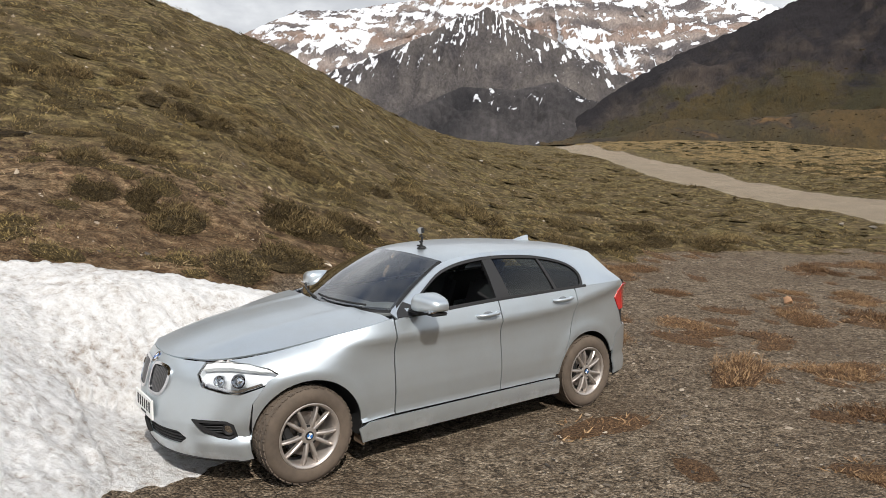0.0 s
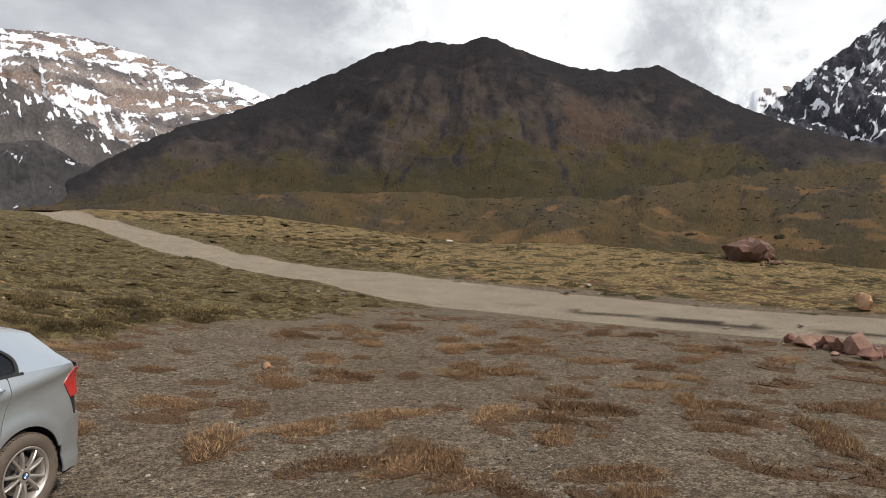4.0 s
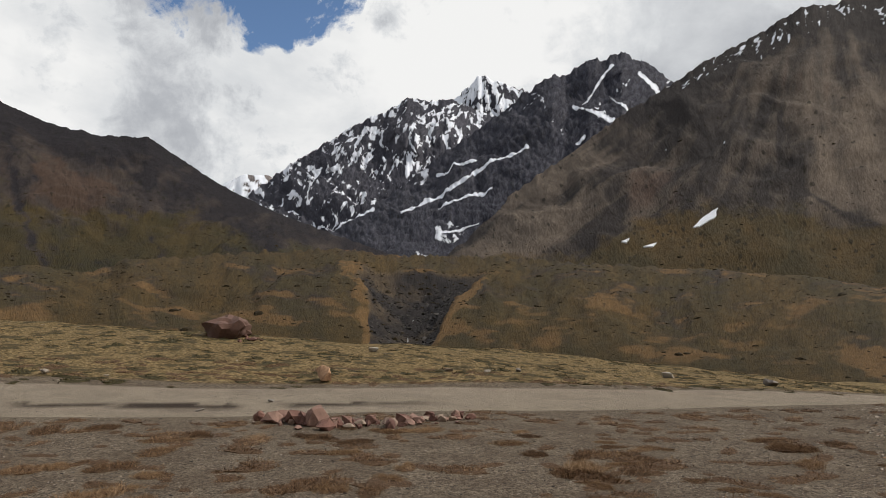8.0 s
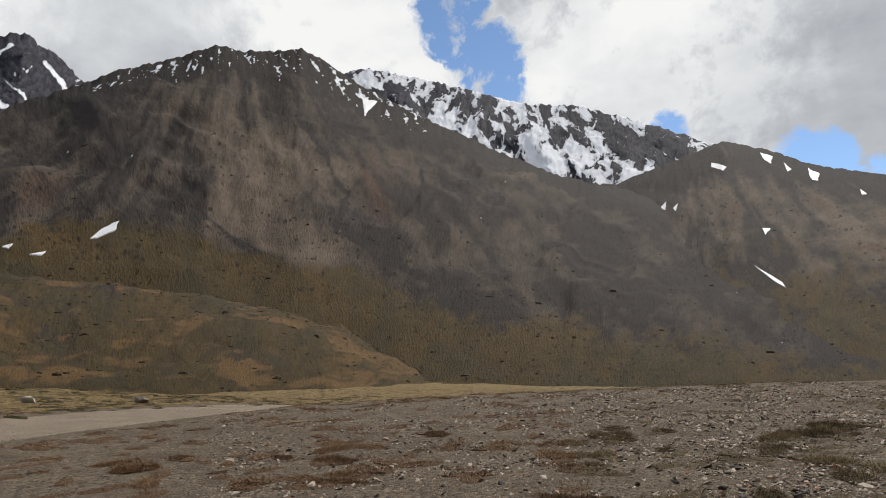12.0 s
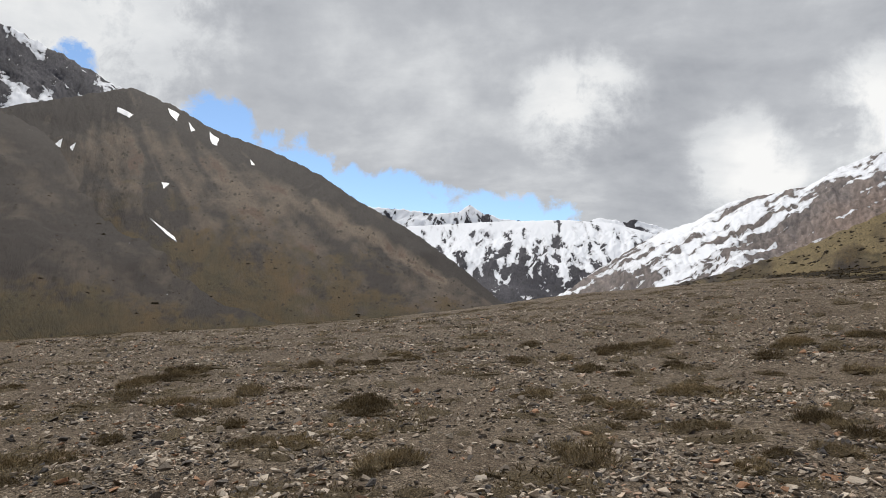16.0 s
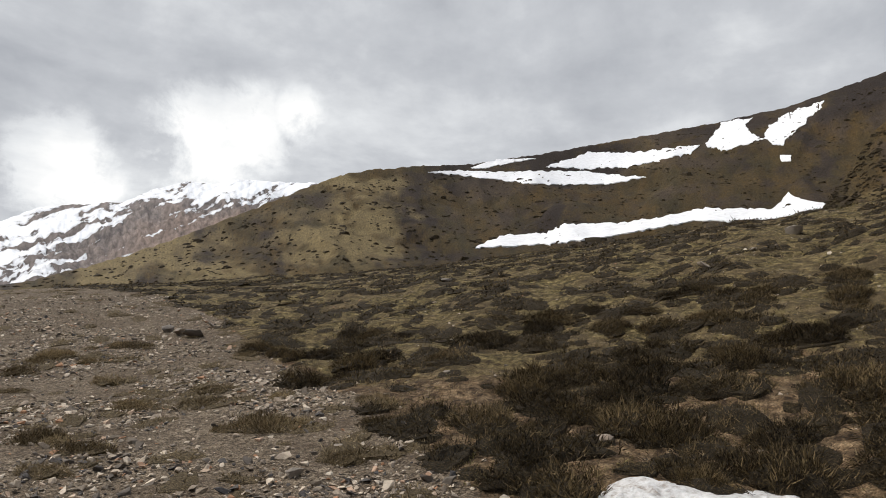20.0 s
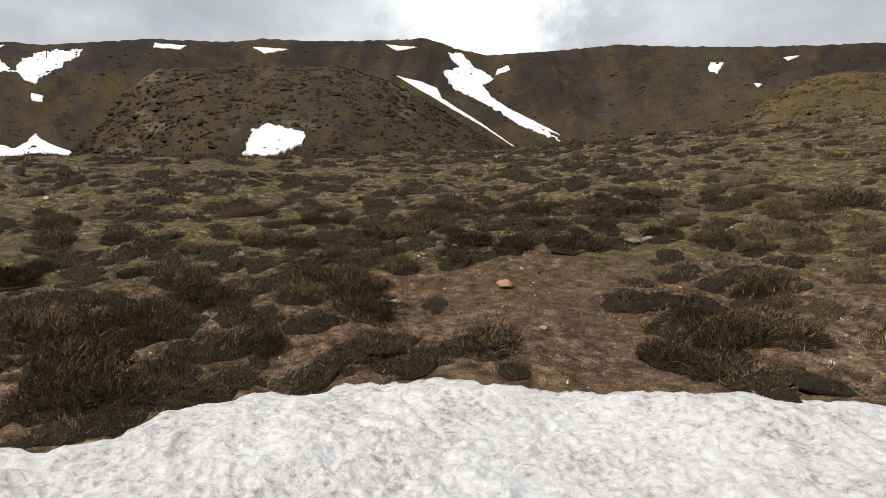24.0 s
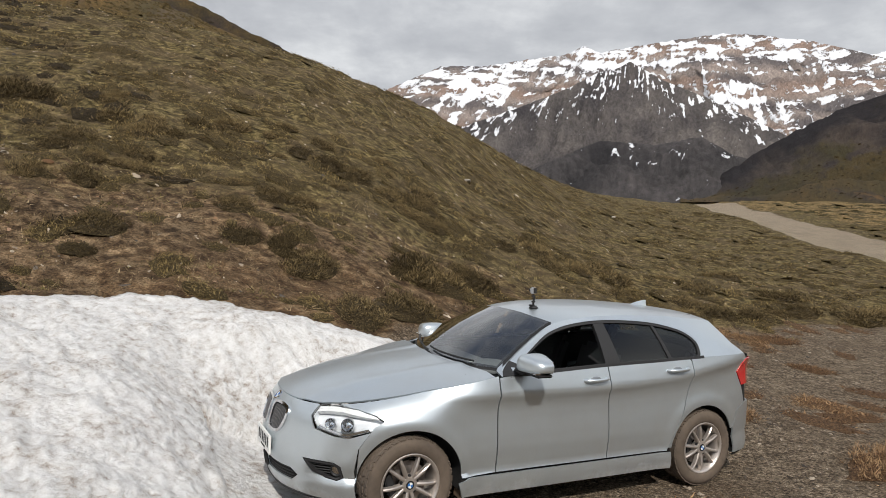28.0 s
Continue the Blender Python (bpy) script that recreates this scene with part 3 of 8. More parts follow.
def build_ground():
    nu = 760
    rings = np.concatenate([np.geomspace(0.4, 140, 225), np.geomspace(150, 4700, 40)])
    az = np.radians(np.arange(nu) * 360 / nu)
    a, r = np.meshgrid(az, rings, indexing="ij")
    x, y = -np.sin(a) * r, np.cos(a) * r
    z = ground_height(x, y)
    b, rd, hill = np.degrees(a) % 360, road_distance(x, y), hilly(x, y)
    past = smooth(0, 3, r - np.interp(b, [200, 216, 240, 258, 278, 297, 316, 334, 342, 350], [90, 57, 40, 32, 28, 26, 28, 42, 55, 75])) * between(b, 205, 351, 4)
    gravel = (1 - hill) * (1 - past)
    green = smooth(9, 16, r) * between(b, 318, 150, 8) * hill + 0.62 * smooth(15, 25, r) * hill
    turf = np.clip(0.55 * green + 0.2 * past + 0.3 * hill, 0, 1)
    road = smooth(4.2, 2.4, rd)
    side = smooth(1.3, 0.5, np.abs(rd - 0.4)) * between(b, 282, 312, 5) * smooth(-0.5, -0.1, fbm(x * 0.3, y * 0.3, 3, 77)) * (r < np.interp(b, [278, 287, 297, 307, 316], [25, 23.6, 23, 23.3, 25]))
    attrs = dict(gravel=gravel, turf=turf, dry=past * 0.72 + 0.1, road=road, wet=side)
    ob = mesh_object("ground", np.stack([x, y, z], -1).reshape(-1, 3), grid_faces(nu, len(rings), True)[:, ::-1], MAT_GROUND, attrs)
    # the middle
    bm = bmesh.new()
    bm.from_mesh(ob.data)
    bm.verts.ensure_lookup_table()
    bm.faces.new([bm.verts[i * len(rings)] for i in range(nu)][::1])
    bm.normal_update()
    bm.to_mesh(ob.data)
    bm.free()
    tagged(ob, "stony brown mountain ground with gravel, turf and a dirt road", "ground", kind="structure")
    return ob


build_ground()

# ---- mountains ----
SLOPES = {}


def mountain(name, label, crest, foot, mat, nu=500, nv=140, curve=1.35, gully=0.1, gully_count=1.0, crag=0.006, seed=1, masks=None, back=0.3, folds=0.5, fan=None):
    """A slope that climbs from its foot to a crest and falls off behind.
    crest: rows of bearing, distance and height; foot: the same; fan: bearing and rise from which its runnels spread."""
    crest, foot = np.array(crest, float), np.array(foot, float)
    b = np.linspace(crest[0, 0], crest[-1, 0], nu)
    order, forder = np.argsort(crest[:, 0]), np.argsort(foot[:, 0])
    at = lambda rows, o, k: np.interp(b, rows[o, 0], rows[o, k])
    cd, cz, fd, fz = at(crest, order, 1), at(crest, order, 2), at(foot, forder, 1), at(foot, forder, 2)
    rise = np.max(cz) - np.min(fz)
    v = np.concatenate([np.linspace(0, 1, nv), 1 + np.linspace(0, back, nv // 6)[1:]])
    B, V = np.meshgrid(b, v, indexing="ij")
    CD, CZ, FD, FZ = (np.repeat(q[:, None], len(v), 1) for q in (cd, cz, fd, fz))
    d = FD + (CD - FD) * V
    up = np.where(V <= 1, np.clip(V, 0, 1) ** curve, 1 - 1.6 * (V - 1))
    z = FZ + (CZ - FZ) * up
    E = np.degrees(np.arctan2(z - 2, d))
    body = np.clip(np.clip(V, 0, 1) * np.clip(1.0 - V, 0, 1) * 5, 0, 1)
    top = int(np.argmax(cz))
    fb, fe = fan or (b[top], np.degrees(np.arctan2(cz[top], cd[top])) + 5)
    down = np.maximum(fe - E, 0.8)
    Q, R = 12 * np.arctan2(B - fb, down), np.hypot(B - fb, down)
    warp = fbm(B * 0.12, E * 0.2, 3, seed + 40)
    k = gully_count
    spur = ridged(Q * 0.12 * k + 0.3 * warp, R * 0.06 * k, 3, seed + 5, 0.5) - 0.9
    g = ridged(Q * 0.40 * k + 0.45 * warp, R * 0.12 * k + 0.3 * warp, 5, seed + 10, 0.55) - 1.05
    f = fbm(B * 2.2, E * 2.2, 5, seed + 20, 0.6)
    z = z + np.tan(np.radians(gully)) * d * body * (0.75 * g + 0.25 * f) * (0.3 + 0.7 * smooth(0.12, 0.45, V))
    # crags of the crest line die out quickly below it
    z = z + 0.55 * crag * rise * fbm(B * 1.6, 0.5 * E, 5, seed, 0.6) * np.clip(V, 0, 1) ** 14
    fold = fbm(B * 0.07 * k + 0.3 * warp, E * 0.16 * k + 0.3 * warp, 4, seed + 60, 0.5)
    z = z + np.tan(np.radians(folds)) * d * body * fold
    d = d * (1 + body * gully * (0.03 * spur + 0.02 * g))
    a = np.radians(B)
    x, y = -np.sin(a) * d, np.cos(a) * d
    m = dict(veg=0 * V, snow=0 * V, warm=0 * V, tone=0.5 * fbm(B * 0.25, E * 0.3, 4, seed + 50) + 0.25 * g)
    if masks:
        m |= masks(B, np.clip(V, 0, 1), E, g, f, Q, R)
    size = float(np.sqrt(np.median(fd) * np.median(cd)))
    m |= dict(along=a * size, rise=np.radians(E) * size)
    faces = grid_faces(nu, len(v))
    if crest[0, 0] < crest[-1, 0]:
        faces = faces[:, ::-1]
    ob = mesh_object(name, np.stack([x, y, z], -1).reshape(-1, 3), faces, mat, m)
    tagged(ob, label, "mountain", kind="structure")
    SLOPES[name] = (B[:, :nv], d[:, :nv], z[:, :nv])
    return ob


def drape(name, label, slope, outline, lift):
    """A patch of snow lying on a slope: its outline by bearing and angle of rise."""
    B, D, Z = SLOPES[slope]
    cols = B[:, 0] % 360
    E = np.degrees(np.arctan2(Z - 2, D))
    lo, hi = min(p[0] for p in outline), max(p[0] for p in outline)
    step = max(0.05, (hi - lo) / 60)

    def place(b, e):
        i = int(np.argmin(np.abs((cols - b + 180) % 360 - 180)))
        run = np.maximum.accumulate(E[i])
        t = float(np.interp(e, run + np.arange(len(run)) * 1e-7, np.arange(len(run))))
        k, w = min(int(t), len(run) - 2), t - min(int(t), len(run) - 2)
        dd, zz = D[i, k] * (1 - w) + D[i, k + 1] * w, Z[i, k] * (1 - w) + Z[i, k + 1] * w
        x, y = heading(b, dd - lift * 0.6)
        return Vector((x, y, zz + lift))

    n = len(outline)
    area = abs(sum(outline[k - 1][0] * outline[k][1] - outline[k][0] * outline[k - 1][1] for k in range(n))) / 2
    ragged = min(0.22, 0.55 * area / sum(math.dist(outline[k - 1], outline[k]) for k in range(n)))
    rough = []
    for k, (b, e) in enumerate(resample(outline, max(0.05, (hi - lo) / 90))):
        j = ragged
        rough.append((b + j * (noise.noise((b * 2, e * 3, 1.0)) + 0.6 * noise.noise((b * 7, e * 9, 1.0))), e + 0.8 * j * (noise.noise((b * 2, e * 3, 9.0)) + 0.6 * noise.noise((b * 7, e * 9, 9.0)))))
    from mathutils.geometry import delaunay_2d_cdt
    n = len(rough)
    pts = list(rough)
    for b in np.arange(lo, hi, max(0.15, min(0.45, (hi - lo) / 24))):
        for e in np.arange(min(p[1] for p in rough), max(p[1] for p in rough), max(0.1, min(0.25, (hi - lo) / 40))):
            if inside((b, e), rough):
                pts.append((float(b), float(e)))
    verts, _, faces, *_ = delaunay_2d_cdt([Vector(p) for p in pts], [(k, (k + 1) % n) for k in range(n)], [], 1, 1e-6)
    bm = bmesh.new()
    made = [bm.verts.new(place(v.x, v.y)) for v in verts]
    for q in faces:
        bm.faces.new([made[i] for i in q])
    bmesh.ops.recalc_face_normals(bm, faces=bm.faces)
    if sum(q.normal.z for q in bm.faces) < 0:
        bmesh.ops.reverse_faces(bm, faces=bm.faces)
    rim = [q for q in bm.edges if q.is_boundary]
    for v in (q for q in bmesh.ops.extrude_edge_only(bm, edges=rim)["geom"] if isinstance(q, bmesh.types.BMVert)):
        v.co.z -= lift * 1.5
    ob = part(name, bm, MAT_CLEAN_SNOW)
    return tagged(ob, label, "snow patch", group="snow patches on the slopes")



def patchy(B, E, seed, along=0.25, across=0.55):
    return fbm(B * across, E * along, 6, seed, 0.66)


def lace(B, E, seed, scale=0.5):
    """Thin joined veins, high along the veins."""
    w = 0.5 * fbm(B * 0.5, E * 0.5, 3, seed + 3)
    return ridged(B * scale * 0.9 + w, E * scale * 1.1 + w, 5, seed, 0.62) - 1.07


def far_snow(amount, top, seed, vein=0.5, run=0.32, narrow=1.7, long=0.28):
    def masks(B, V, E, g, f, Q, R):
        s = 0.5 + amount + top * (V - 0.62) + run * fbm(Q * narrow, R * long, 6, seed, 0.62) + 0.18 * patchy(B, E, seed + 70, 0.4, 0.35) + vein * lace(B, E, seed + 9, 0.8)
        return dict(snow=s)
    return masks


def mask_table(B, V, E, g, f, Q, R):
    """Banded cliffs with snow shelves under a white cap, and bare scree at the foot."""
    band = np.sin(E * 6.5 + 1.8 * fbm(B * 0.4, E * 0.3, 3, 71))
    cap = smooth(0.76, 0.9, V)
    shelf = fbm(B * 0.55, E * 2.4, 6, 72, 0.66)
    bowl = smooth(0.72, 0.55, V)
    gully = fbm(Q * 2.6, R * 0.35, 6, 77, 0.64)
    thin = fbm(B * 0.45, E * 4.0, 5, 79, 0.6)
    basin = 0.40 * blob(B, E, 8.6, 9.6, 2.6, 1.1) + 0.30 * blob(B, E, -12.0, 9.2, 3.0, 1.0) + 0.22 * blob(B, E, -5, 11.5, 5, 0.7)
    s = 0.29 + 0.24 * cap + 0.26 * shelf * (1 - 0.6 * bowl) + 0.22 * thin + 0.30 * gully * (1 - 0.5 * cap) + 0.08 * band + 0.10 * bowl + basin - 0.40 * smooth(0.42, 0.25, V)
    return dict(snow=s, warm=0.30 + 0.4 * np.sin(E * 2.1 + 1.2 * fbm(B * 0.2, E * 0.3, 3, 78)) + 0.5 * smooth(0.45, 0.25, V), tone=0.55 * np.sin(E * 4.2 + 0.8 * fbm(B * 0.2, E * 0.3, 3, 73)) + 0.6 * fbm(B * 0.5, E * 0.8, 5, 74))


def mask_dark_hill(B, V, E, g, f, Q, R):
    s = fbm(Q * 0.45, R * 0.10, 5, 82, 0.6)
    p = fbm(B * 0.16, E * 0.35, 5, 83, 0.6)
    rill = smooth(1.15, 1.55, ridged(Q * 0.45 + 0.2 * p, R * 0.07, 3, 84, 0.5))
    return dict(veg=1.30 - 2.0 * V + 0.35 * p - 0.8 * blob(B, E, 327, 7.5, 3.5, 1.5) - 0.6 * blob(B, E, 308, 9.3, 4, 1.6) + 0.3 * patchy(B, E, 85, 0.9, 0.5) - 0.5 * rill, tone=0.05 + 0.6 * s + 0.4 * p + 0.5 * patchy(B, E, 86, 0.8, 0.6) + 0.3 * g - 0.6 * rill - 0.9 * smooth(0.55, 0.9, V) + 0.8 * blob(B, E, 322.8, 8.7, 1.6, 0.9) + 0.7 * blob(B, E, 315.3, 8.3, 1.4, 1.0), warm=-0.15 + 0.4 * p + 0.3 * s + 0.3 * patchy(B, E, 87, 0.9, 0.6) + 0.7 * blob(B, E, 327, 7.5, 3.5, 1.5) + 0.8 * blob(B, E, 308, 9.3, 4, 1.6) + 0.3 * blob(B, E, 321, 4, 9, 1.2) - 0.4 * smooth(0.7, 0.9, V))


def blob(B, E, b, e, wide, high):
    """1 at a bearing and rise, fading out."""
    return np.exp(-((B - b) / wide) ** 2 - ((E - e) / high) ** 2)


def trace(B, E, pts, wide):
    """1 along a line of bearings and rises, wavering a little."""
    best = np.full(B.shape, 1e9)
    Bw, Ew = B + 0.35 * fbm(B * 0.6, E * 0.6, 3, 171), E + 0.25 * fbm(B * 0.6, E * 0.6, 3, 172)
    for (b0, e0), (b1, e1) in zip(pts, pts[1:]):
        t = np.clip(((Bw - b0) * (b1 - b0) + (Ew - e0) * (e1 - e0)) / ((b1 - b0) ** 2 + (e1 - e0) ** 2), 0, 1)
        best = np.minimum(best, np.hypot(Bw - b0 - t * (b1 - b0), Ew - e0 - t * (e1 - e0)))
    return np.exp(-(best / wide) ** 2)


def mask_scree(B, V, E, g, f, Q, R):
    rocky = smooth(0.80, 0.90, V + 0.05 * patchy(B, E, 94, 0.6, 0.6)) * smooth(266, 258, B)
    s = -0.30 + 0.50 * rocky * smooth(226, 236, B) + 0.45 * fbm(Q * 2.4, R * 0.6, 6, 91, 0.66) + 0.35 * lace(B, E, 95, 1.3)
    p = fbm(B * 0.14, E * 0.22, 5, 96, 0.6)
    thin = fbm(Q * 1.4, R * 0.14, 3, 98, 0.55)
    rough = patchy(B, E, 99, 1.2, 0.9)
    edge = np.interp(B, [205, 213, 227, 236, 242.4, 247.6, 252, 261.5, 270, 280], [-0.5, 0.3, 2.6, 5.1, 6.8, 8.1, 8.9, 8.0, 6.2, 5.8])
    meadow = 0.5 + 0.42 * (edge - E) + 0.5 * p + 0.25 * rough
    fan = blob(B, E, 246.5, 11.2, 4.5, 3.2) + 0.7 * blob(B, E, 241.5, 8.0, 3.5, 2.0) + 0.6 * blob(B, E, 249, 16, 6, 2.5)
    rust = 0.9 * blob(B, E, 237.5, 13.5, 3.4, 3.6) + 0.8 * blob(B, E, 262, 11.0, 5, 2.2) + 0.6 * blob(B, E, 250, 17.5, 6, 1.8) + 0.5 * blob(B, E, 228, 10.5, 5, 2.5)
    grey = 0.8 * blob(B, E, 254.5, 15.2, 2.4, 2.0)
    cut = trace(B, E, ((244, 19), (239.8, 13), (240.6, 9.8), (236, 7.2), (231.5, 5), (223, 1.6)), 0.22) + trace(B, E, ((233.6, 14.5), (233.2, 11.3), (231.4, 9)), 0.18) + trace(B, E, ((252.8, 16), (252.8, 11.4), (250.5, 9.6), (245.5, 6.8)), 0.2)
    ledge = blob(B, E, 244, 8.6, 1.3, 0.5) + blob(B, E, 247.2, 7.3, 1.8, 0.35)
    slant = smooth(-0.1, 0.25, fbm((B + 1.6 * E) * 0.3, (E - 0.5 * B) * 0.05, 4, 93, 0.5)) * smooth(256, 266, B)
    # the last tone term paints cloud shade over the right flank
    return dict(snow=s, veg=meadow - 0.5 * fan + 0.5 * ledge - 0.8 * rocky,
                tone=-0.40 + 0.35 * thin + 0.35 * p + 0.15 * rough + 0.3 * g - 1.1 * rocky + 1.1 * fan - 0.7 * grey - 1.0 * cut - 0.8 * ledge + 0.7 * slant - 0.15 * smooth(232, 218, B),
                warm=0.05 + 0.65 * rust + 0.2 * thin - 0.9 * rocky - 0.8 * grey - 0.4 * cut - 0.35 * fan)


def mask_ridge_end(B, V, E, g, f, Q, R):
    upper = smooth(0.62, 0.8, V)
    s = -0.42 + 0.42 * smooth(0.72, 0.98, V) * smooth(198, 206, B) + 0.45 * fbm(Q * 0.9, R * 0.2, 6, 101, 0.66)
    run = fbm(Q * 0.5, R * 0.08, 5, 103, 0.6)
    pale = trace(B, E, ((194.5, 8.2), (193.3, 7.1), (189.7, 5.4), (184, 2.4)), 0.45)
    cut = trace(B, E, ((206.6, 9), (207.4, 6), (205.6, 4.8), (203.6, 3), (201.2, 1)), 0.2)
    rill = smooth(1.15, 1.55, ridged(Q * 0.5, R * 0.07, 3, 105, 0.5))
    run = run - 0.7 * rill + 0.5 * patchy(B, E, 106, 0.8, 0.6)
    return dict(snow=s, veg=1.05 - 2.4 * V + 0.3 * patchy(B, E, 107, 0.9, 0.6) - 0.8 * pale + 0.4 * fbm(B * 0.25, E * 0.4, 4, 102), tone=-0.15 + 0.7 * run + 0.25 * g - 0.8 * upper + 1.5 * pale - 0.9 * cut, warm=0.05 + 0.5 * run + 0.4 * patchy(B, E, 104, 0.3, 0.3) - 0.4 * upper + 0.7 * pale)


def mask_couloir(B, V, E, g, f, Q, R):
    """Dark rock with long snow gullies that run slantwise down."""
    run = ridged(Q * 0.55 + 0.25 * fbm(B * 0.4, E * 0.4, 3, 113), R * 0.05, 3, 111, 0.55)
    s = -0.12 + 0.50 * np.clip(run / 1.6, 0, 1) ** 4 + 0.34 * fbm(Q * 1.2, R * 0.6, 6, 112, 0.66)
    for b0, e0, b1, e1, w in ((289.1, 7.4, 285.3, 9.3, 0.3), (282.8, 9.0, 272.4, 15.0, 0.32), (279.8, 9.6, 275.3, 11.5, 0.22), (280, 12.5, 276.7, 13.4, 0.2), (268.5, 18.0, 265.3, 16.4, 0.45), (267.8, 18.2, 265.3, 20.9, 0.3), (263.2, 20.1, 261.4, 18.5, 0.4), (279.6, 7.6, 276.4, 8.4, 0.2), (268.3, 15.1, 267.6, 15.4, 0.2), (265.5, 18.6, 264.0, 17.3, 0.25)):
        t = np.clip(((B - b0) * (b1 - b0) + (E - e0) * (e1 - e0)) / ((b1 - b0) ** 2 + (e1 - e0) ** 2), 0, 1)
        away = np.hypot(B - b0 - t * (b1 - b0), E - e0 - t * (e1 - e0)) * (1 + 0.5 * fbm(B * 0.9, E * 0.9, 3, 115))
        s = np.maximum(s, 0.95 - 0.45 * away / (0.40 * w))
    s = s + 0.25 * lace(B, E, 114, 0.5) * smooth(0.4, 0.8, V)
    return dict(snow=s, tone=-0.2 + 0.5 * f)


def mask_snow_ridge(B, V, E, g, f, Q, R):
    """Rock ribs and white runnels above, a white apron below."""
    ribs = 0.55 * fbm(Q * 0.7, R * 0.3, 6, 24, 0.62) + 0.40 * lace(B, E, 33, 0.7)
    apron = 0.30 * smooth(0.80, 0.55, V) * smooth(214, 221, B)
    return dict(snow=0.46 + ribs + apron - 0.30 * smooth(218, 212, B))


def mask_shoulder(B, V, E, g, f, Q, R):
    """Snow combed into slanting streaks, with bare ribs between, thinner towards the hill."""
    across, down = 0.43 * B + 0.9 * E, 0.9 * B - 0.43 * E
    w = 0.3 * fbm(B * 0.3, E * 0.3, 3, 151)
    comb = fbm(across * 1.1 + w, down * 0.10, 6, 152, 0.62)
    bare = smooth(166, 146, B) * smooth(0.92, 0.5, V)
    return dict(snow=0.50 + 0.30 * (V - 0.5) + 0.62 * comb + 0.2 * lace(B, E, 153, 0.9) - 0.42 * bare, warm=0.2 + 0.5 * bare, tone=-0.2 + 0.4 * f)


def mask_terrace(B, V, E, g, f, Q, R):
    cut = smooth(0.0, 0.16, ravine(B, V))
    rim = np.clip(smooth(0.0, 0.04, ravine(B, V, 1.22)) - cut, 0, 1)
    p = fbm(B * 0.22, E * 0.9, 5, 121, 0.6)
    scarp = smooth(0.30, 0.12, V) * smooth(300, 318, B) * (0.5 + 0.9 * fbm(B * 0.5, E * 0.8, 4, 123))
    gold = 0.35 * smooth(0.45, 0.1, V) + 0.8 * blob(B, E, 237, -1.2, 5, 1.3) + 0.5 * blob(B, E, 247, 1.8, 5, 1.0) + 0.4 * blob(B, E, 275, 0.9, 6, 0.9)
    return dict(veg=0.80 + 0.75 * p - 1.6 * cut - 0.5 * rim - 0.9 * scarp - 0.2 * gold, tone=0.8 * p + 0.1 - 0.7 * cut + 0.5 * rim, warm=0.1 + gold - 1.2 * cut + 0.7 * rim + 1.1 * scarp - 0.7 * p)


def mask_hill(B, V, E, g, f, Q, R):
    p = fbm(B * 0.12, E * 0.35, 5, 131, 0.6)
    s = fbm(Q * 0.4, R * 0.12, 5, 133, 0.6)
    # lip: the hill's sunlit end; its sun is put in as yellower colour
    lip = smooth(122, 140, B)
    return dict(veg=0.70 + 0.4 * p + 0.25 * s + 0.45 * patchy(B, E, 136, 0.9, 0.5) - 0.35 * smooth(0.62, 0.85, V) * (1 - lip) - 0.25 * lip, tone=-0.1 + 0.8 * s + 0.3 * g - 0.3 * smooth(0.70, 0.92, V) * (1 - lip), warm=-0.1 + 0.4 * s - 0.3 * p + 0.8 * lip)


def mask_dome(B, V, E, g, f, Q, R):
    p = fbm(B * 0.15, E * 0.35, 5, 134, 0.6)
    return dict(veg=0.75 + 0.4 * p + 0.5 * patchy(B, E, 137, 0.9, 0.5), tone=0.1 + 0.6 * fbm(Q * 0.5, R * 0.15, 4, 135), warm=0.12 - 0.5 * p)


def ravine(B, V, wide=1.0):
    """A stream's cut through the terrace, widening upwards: 0 outside, 1 at its bed."""
    middle, half = 283.0 - 3.2 * V, 1.9 + 6.4 * V
    half = half * wide * (1 + 0.14 * fbm(B * 0.3, V * 9, 4, 127)) * 1.0
    return np.clip(1 - np.abs(B - middle) / half, 0, 1) * smooth(0.02, 0.10, V) * smooth(0.74, 0.52, V)


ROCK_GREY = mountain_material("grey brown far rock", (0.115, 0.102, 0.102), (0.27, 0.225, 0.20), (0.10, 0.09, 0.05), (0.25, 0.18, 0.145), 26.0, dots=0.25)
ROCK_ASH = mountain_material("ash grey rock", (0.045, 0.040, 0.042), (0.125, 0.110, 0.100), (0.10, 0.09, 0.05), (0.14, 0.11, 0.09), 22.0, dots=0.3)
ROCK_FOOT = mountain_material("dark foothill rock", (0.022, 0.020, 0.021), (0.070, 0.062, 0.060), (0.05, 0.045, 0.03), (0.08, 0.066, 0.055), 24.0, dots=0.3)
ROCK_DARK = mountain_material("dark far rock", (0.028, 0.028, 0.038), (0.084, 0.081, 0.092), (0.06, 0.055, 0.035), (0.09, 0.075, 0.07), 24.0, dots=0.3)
# dark soils, their colours lowered further to stand for cloud shade
ROCK_HILL = mountain_material("dark earth, cloud shade", (0.016, 0.013, 0.014), (0.058, 0.044, 0.035), (0.034, 0.029, 0.011), (0.060, 0.037, 0.025), 6.0, False, 0.6, 0.55)
SCREE = mountain_material("brown scree slope", (0.032, 0.025, 0.021), (0.140, 0.106, 0.076), (0.054, 0.041, 0.016), (0.088, 0.053, 0.036), 8.0, True, 0.75, 0.45)
TERRACE = mountain_material("turfed terrace", (0.024, 0.020, 0.018), (0.085, 0.060, 0.035), (0.043, 0.033, 0.013), (0.135, 0.078, 0.029), 2.6, False, 0.35, 0.7)
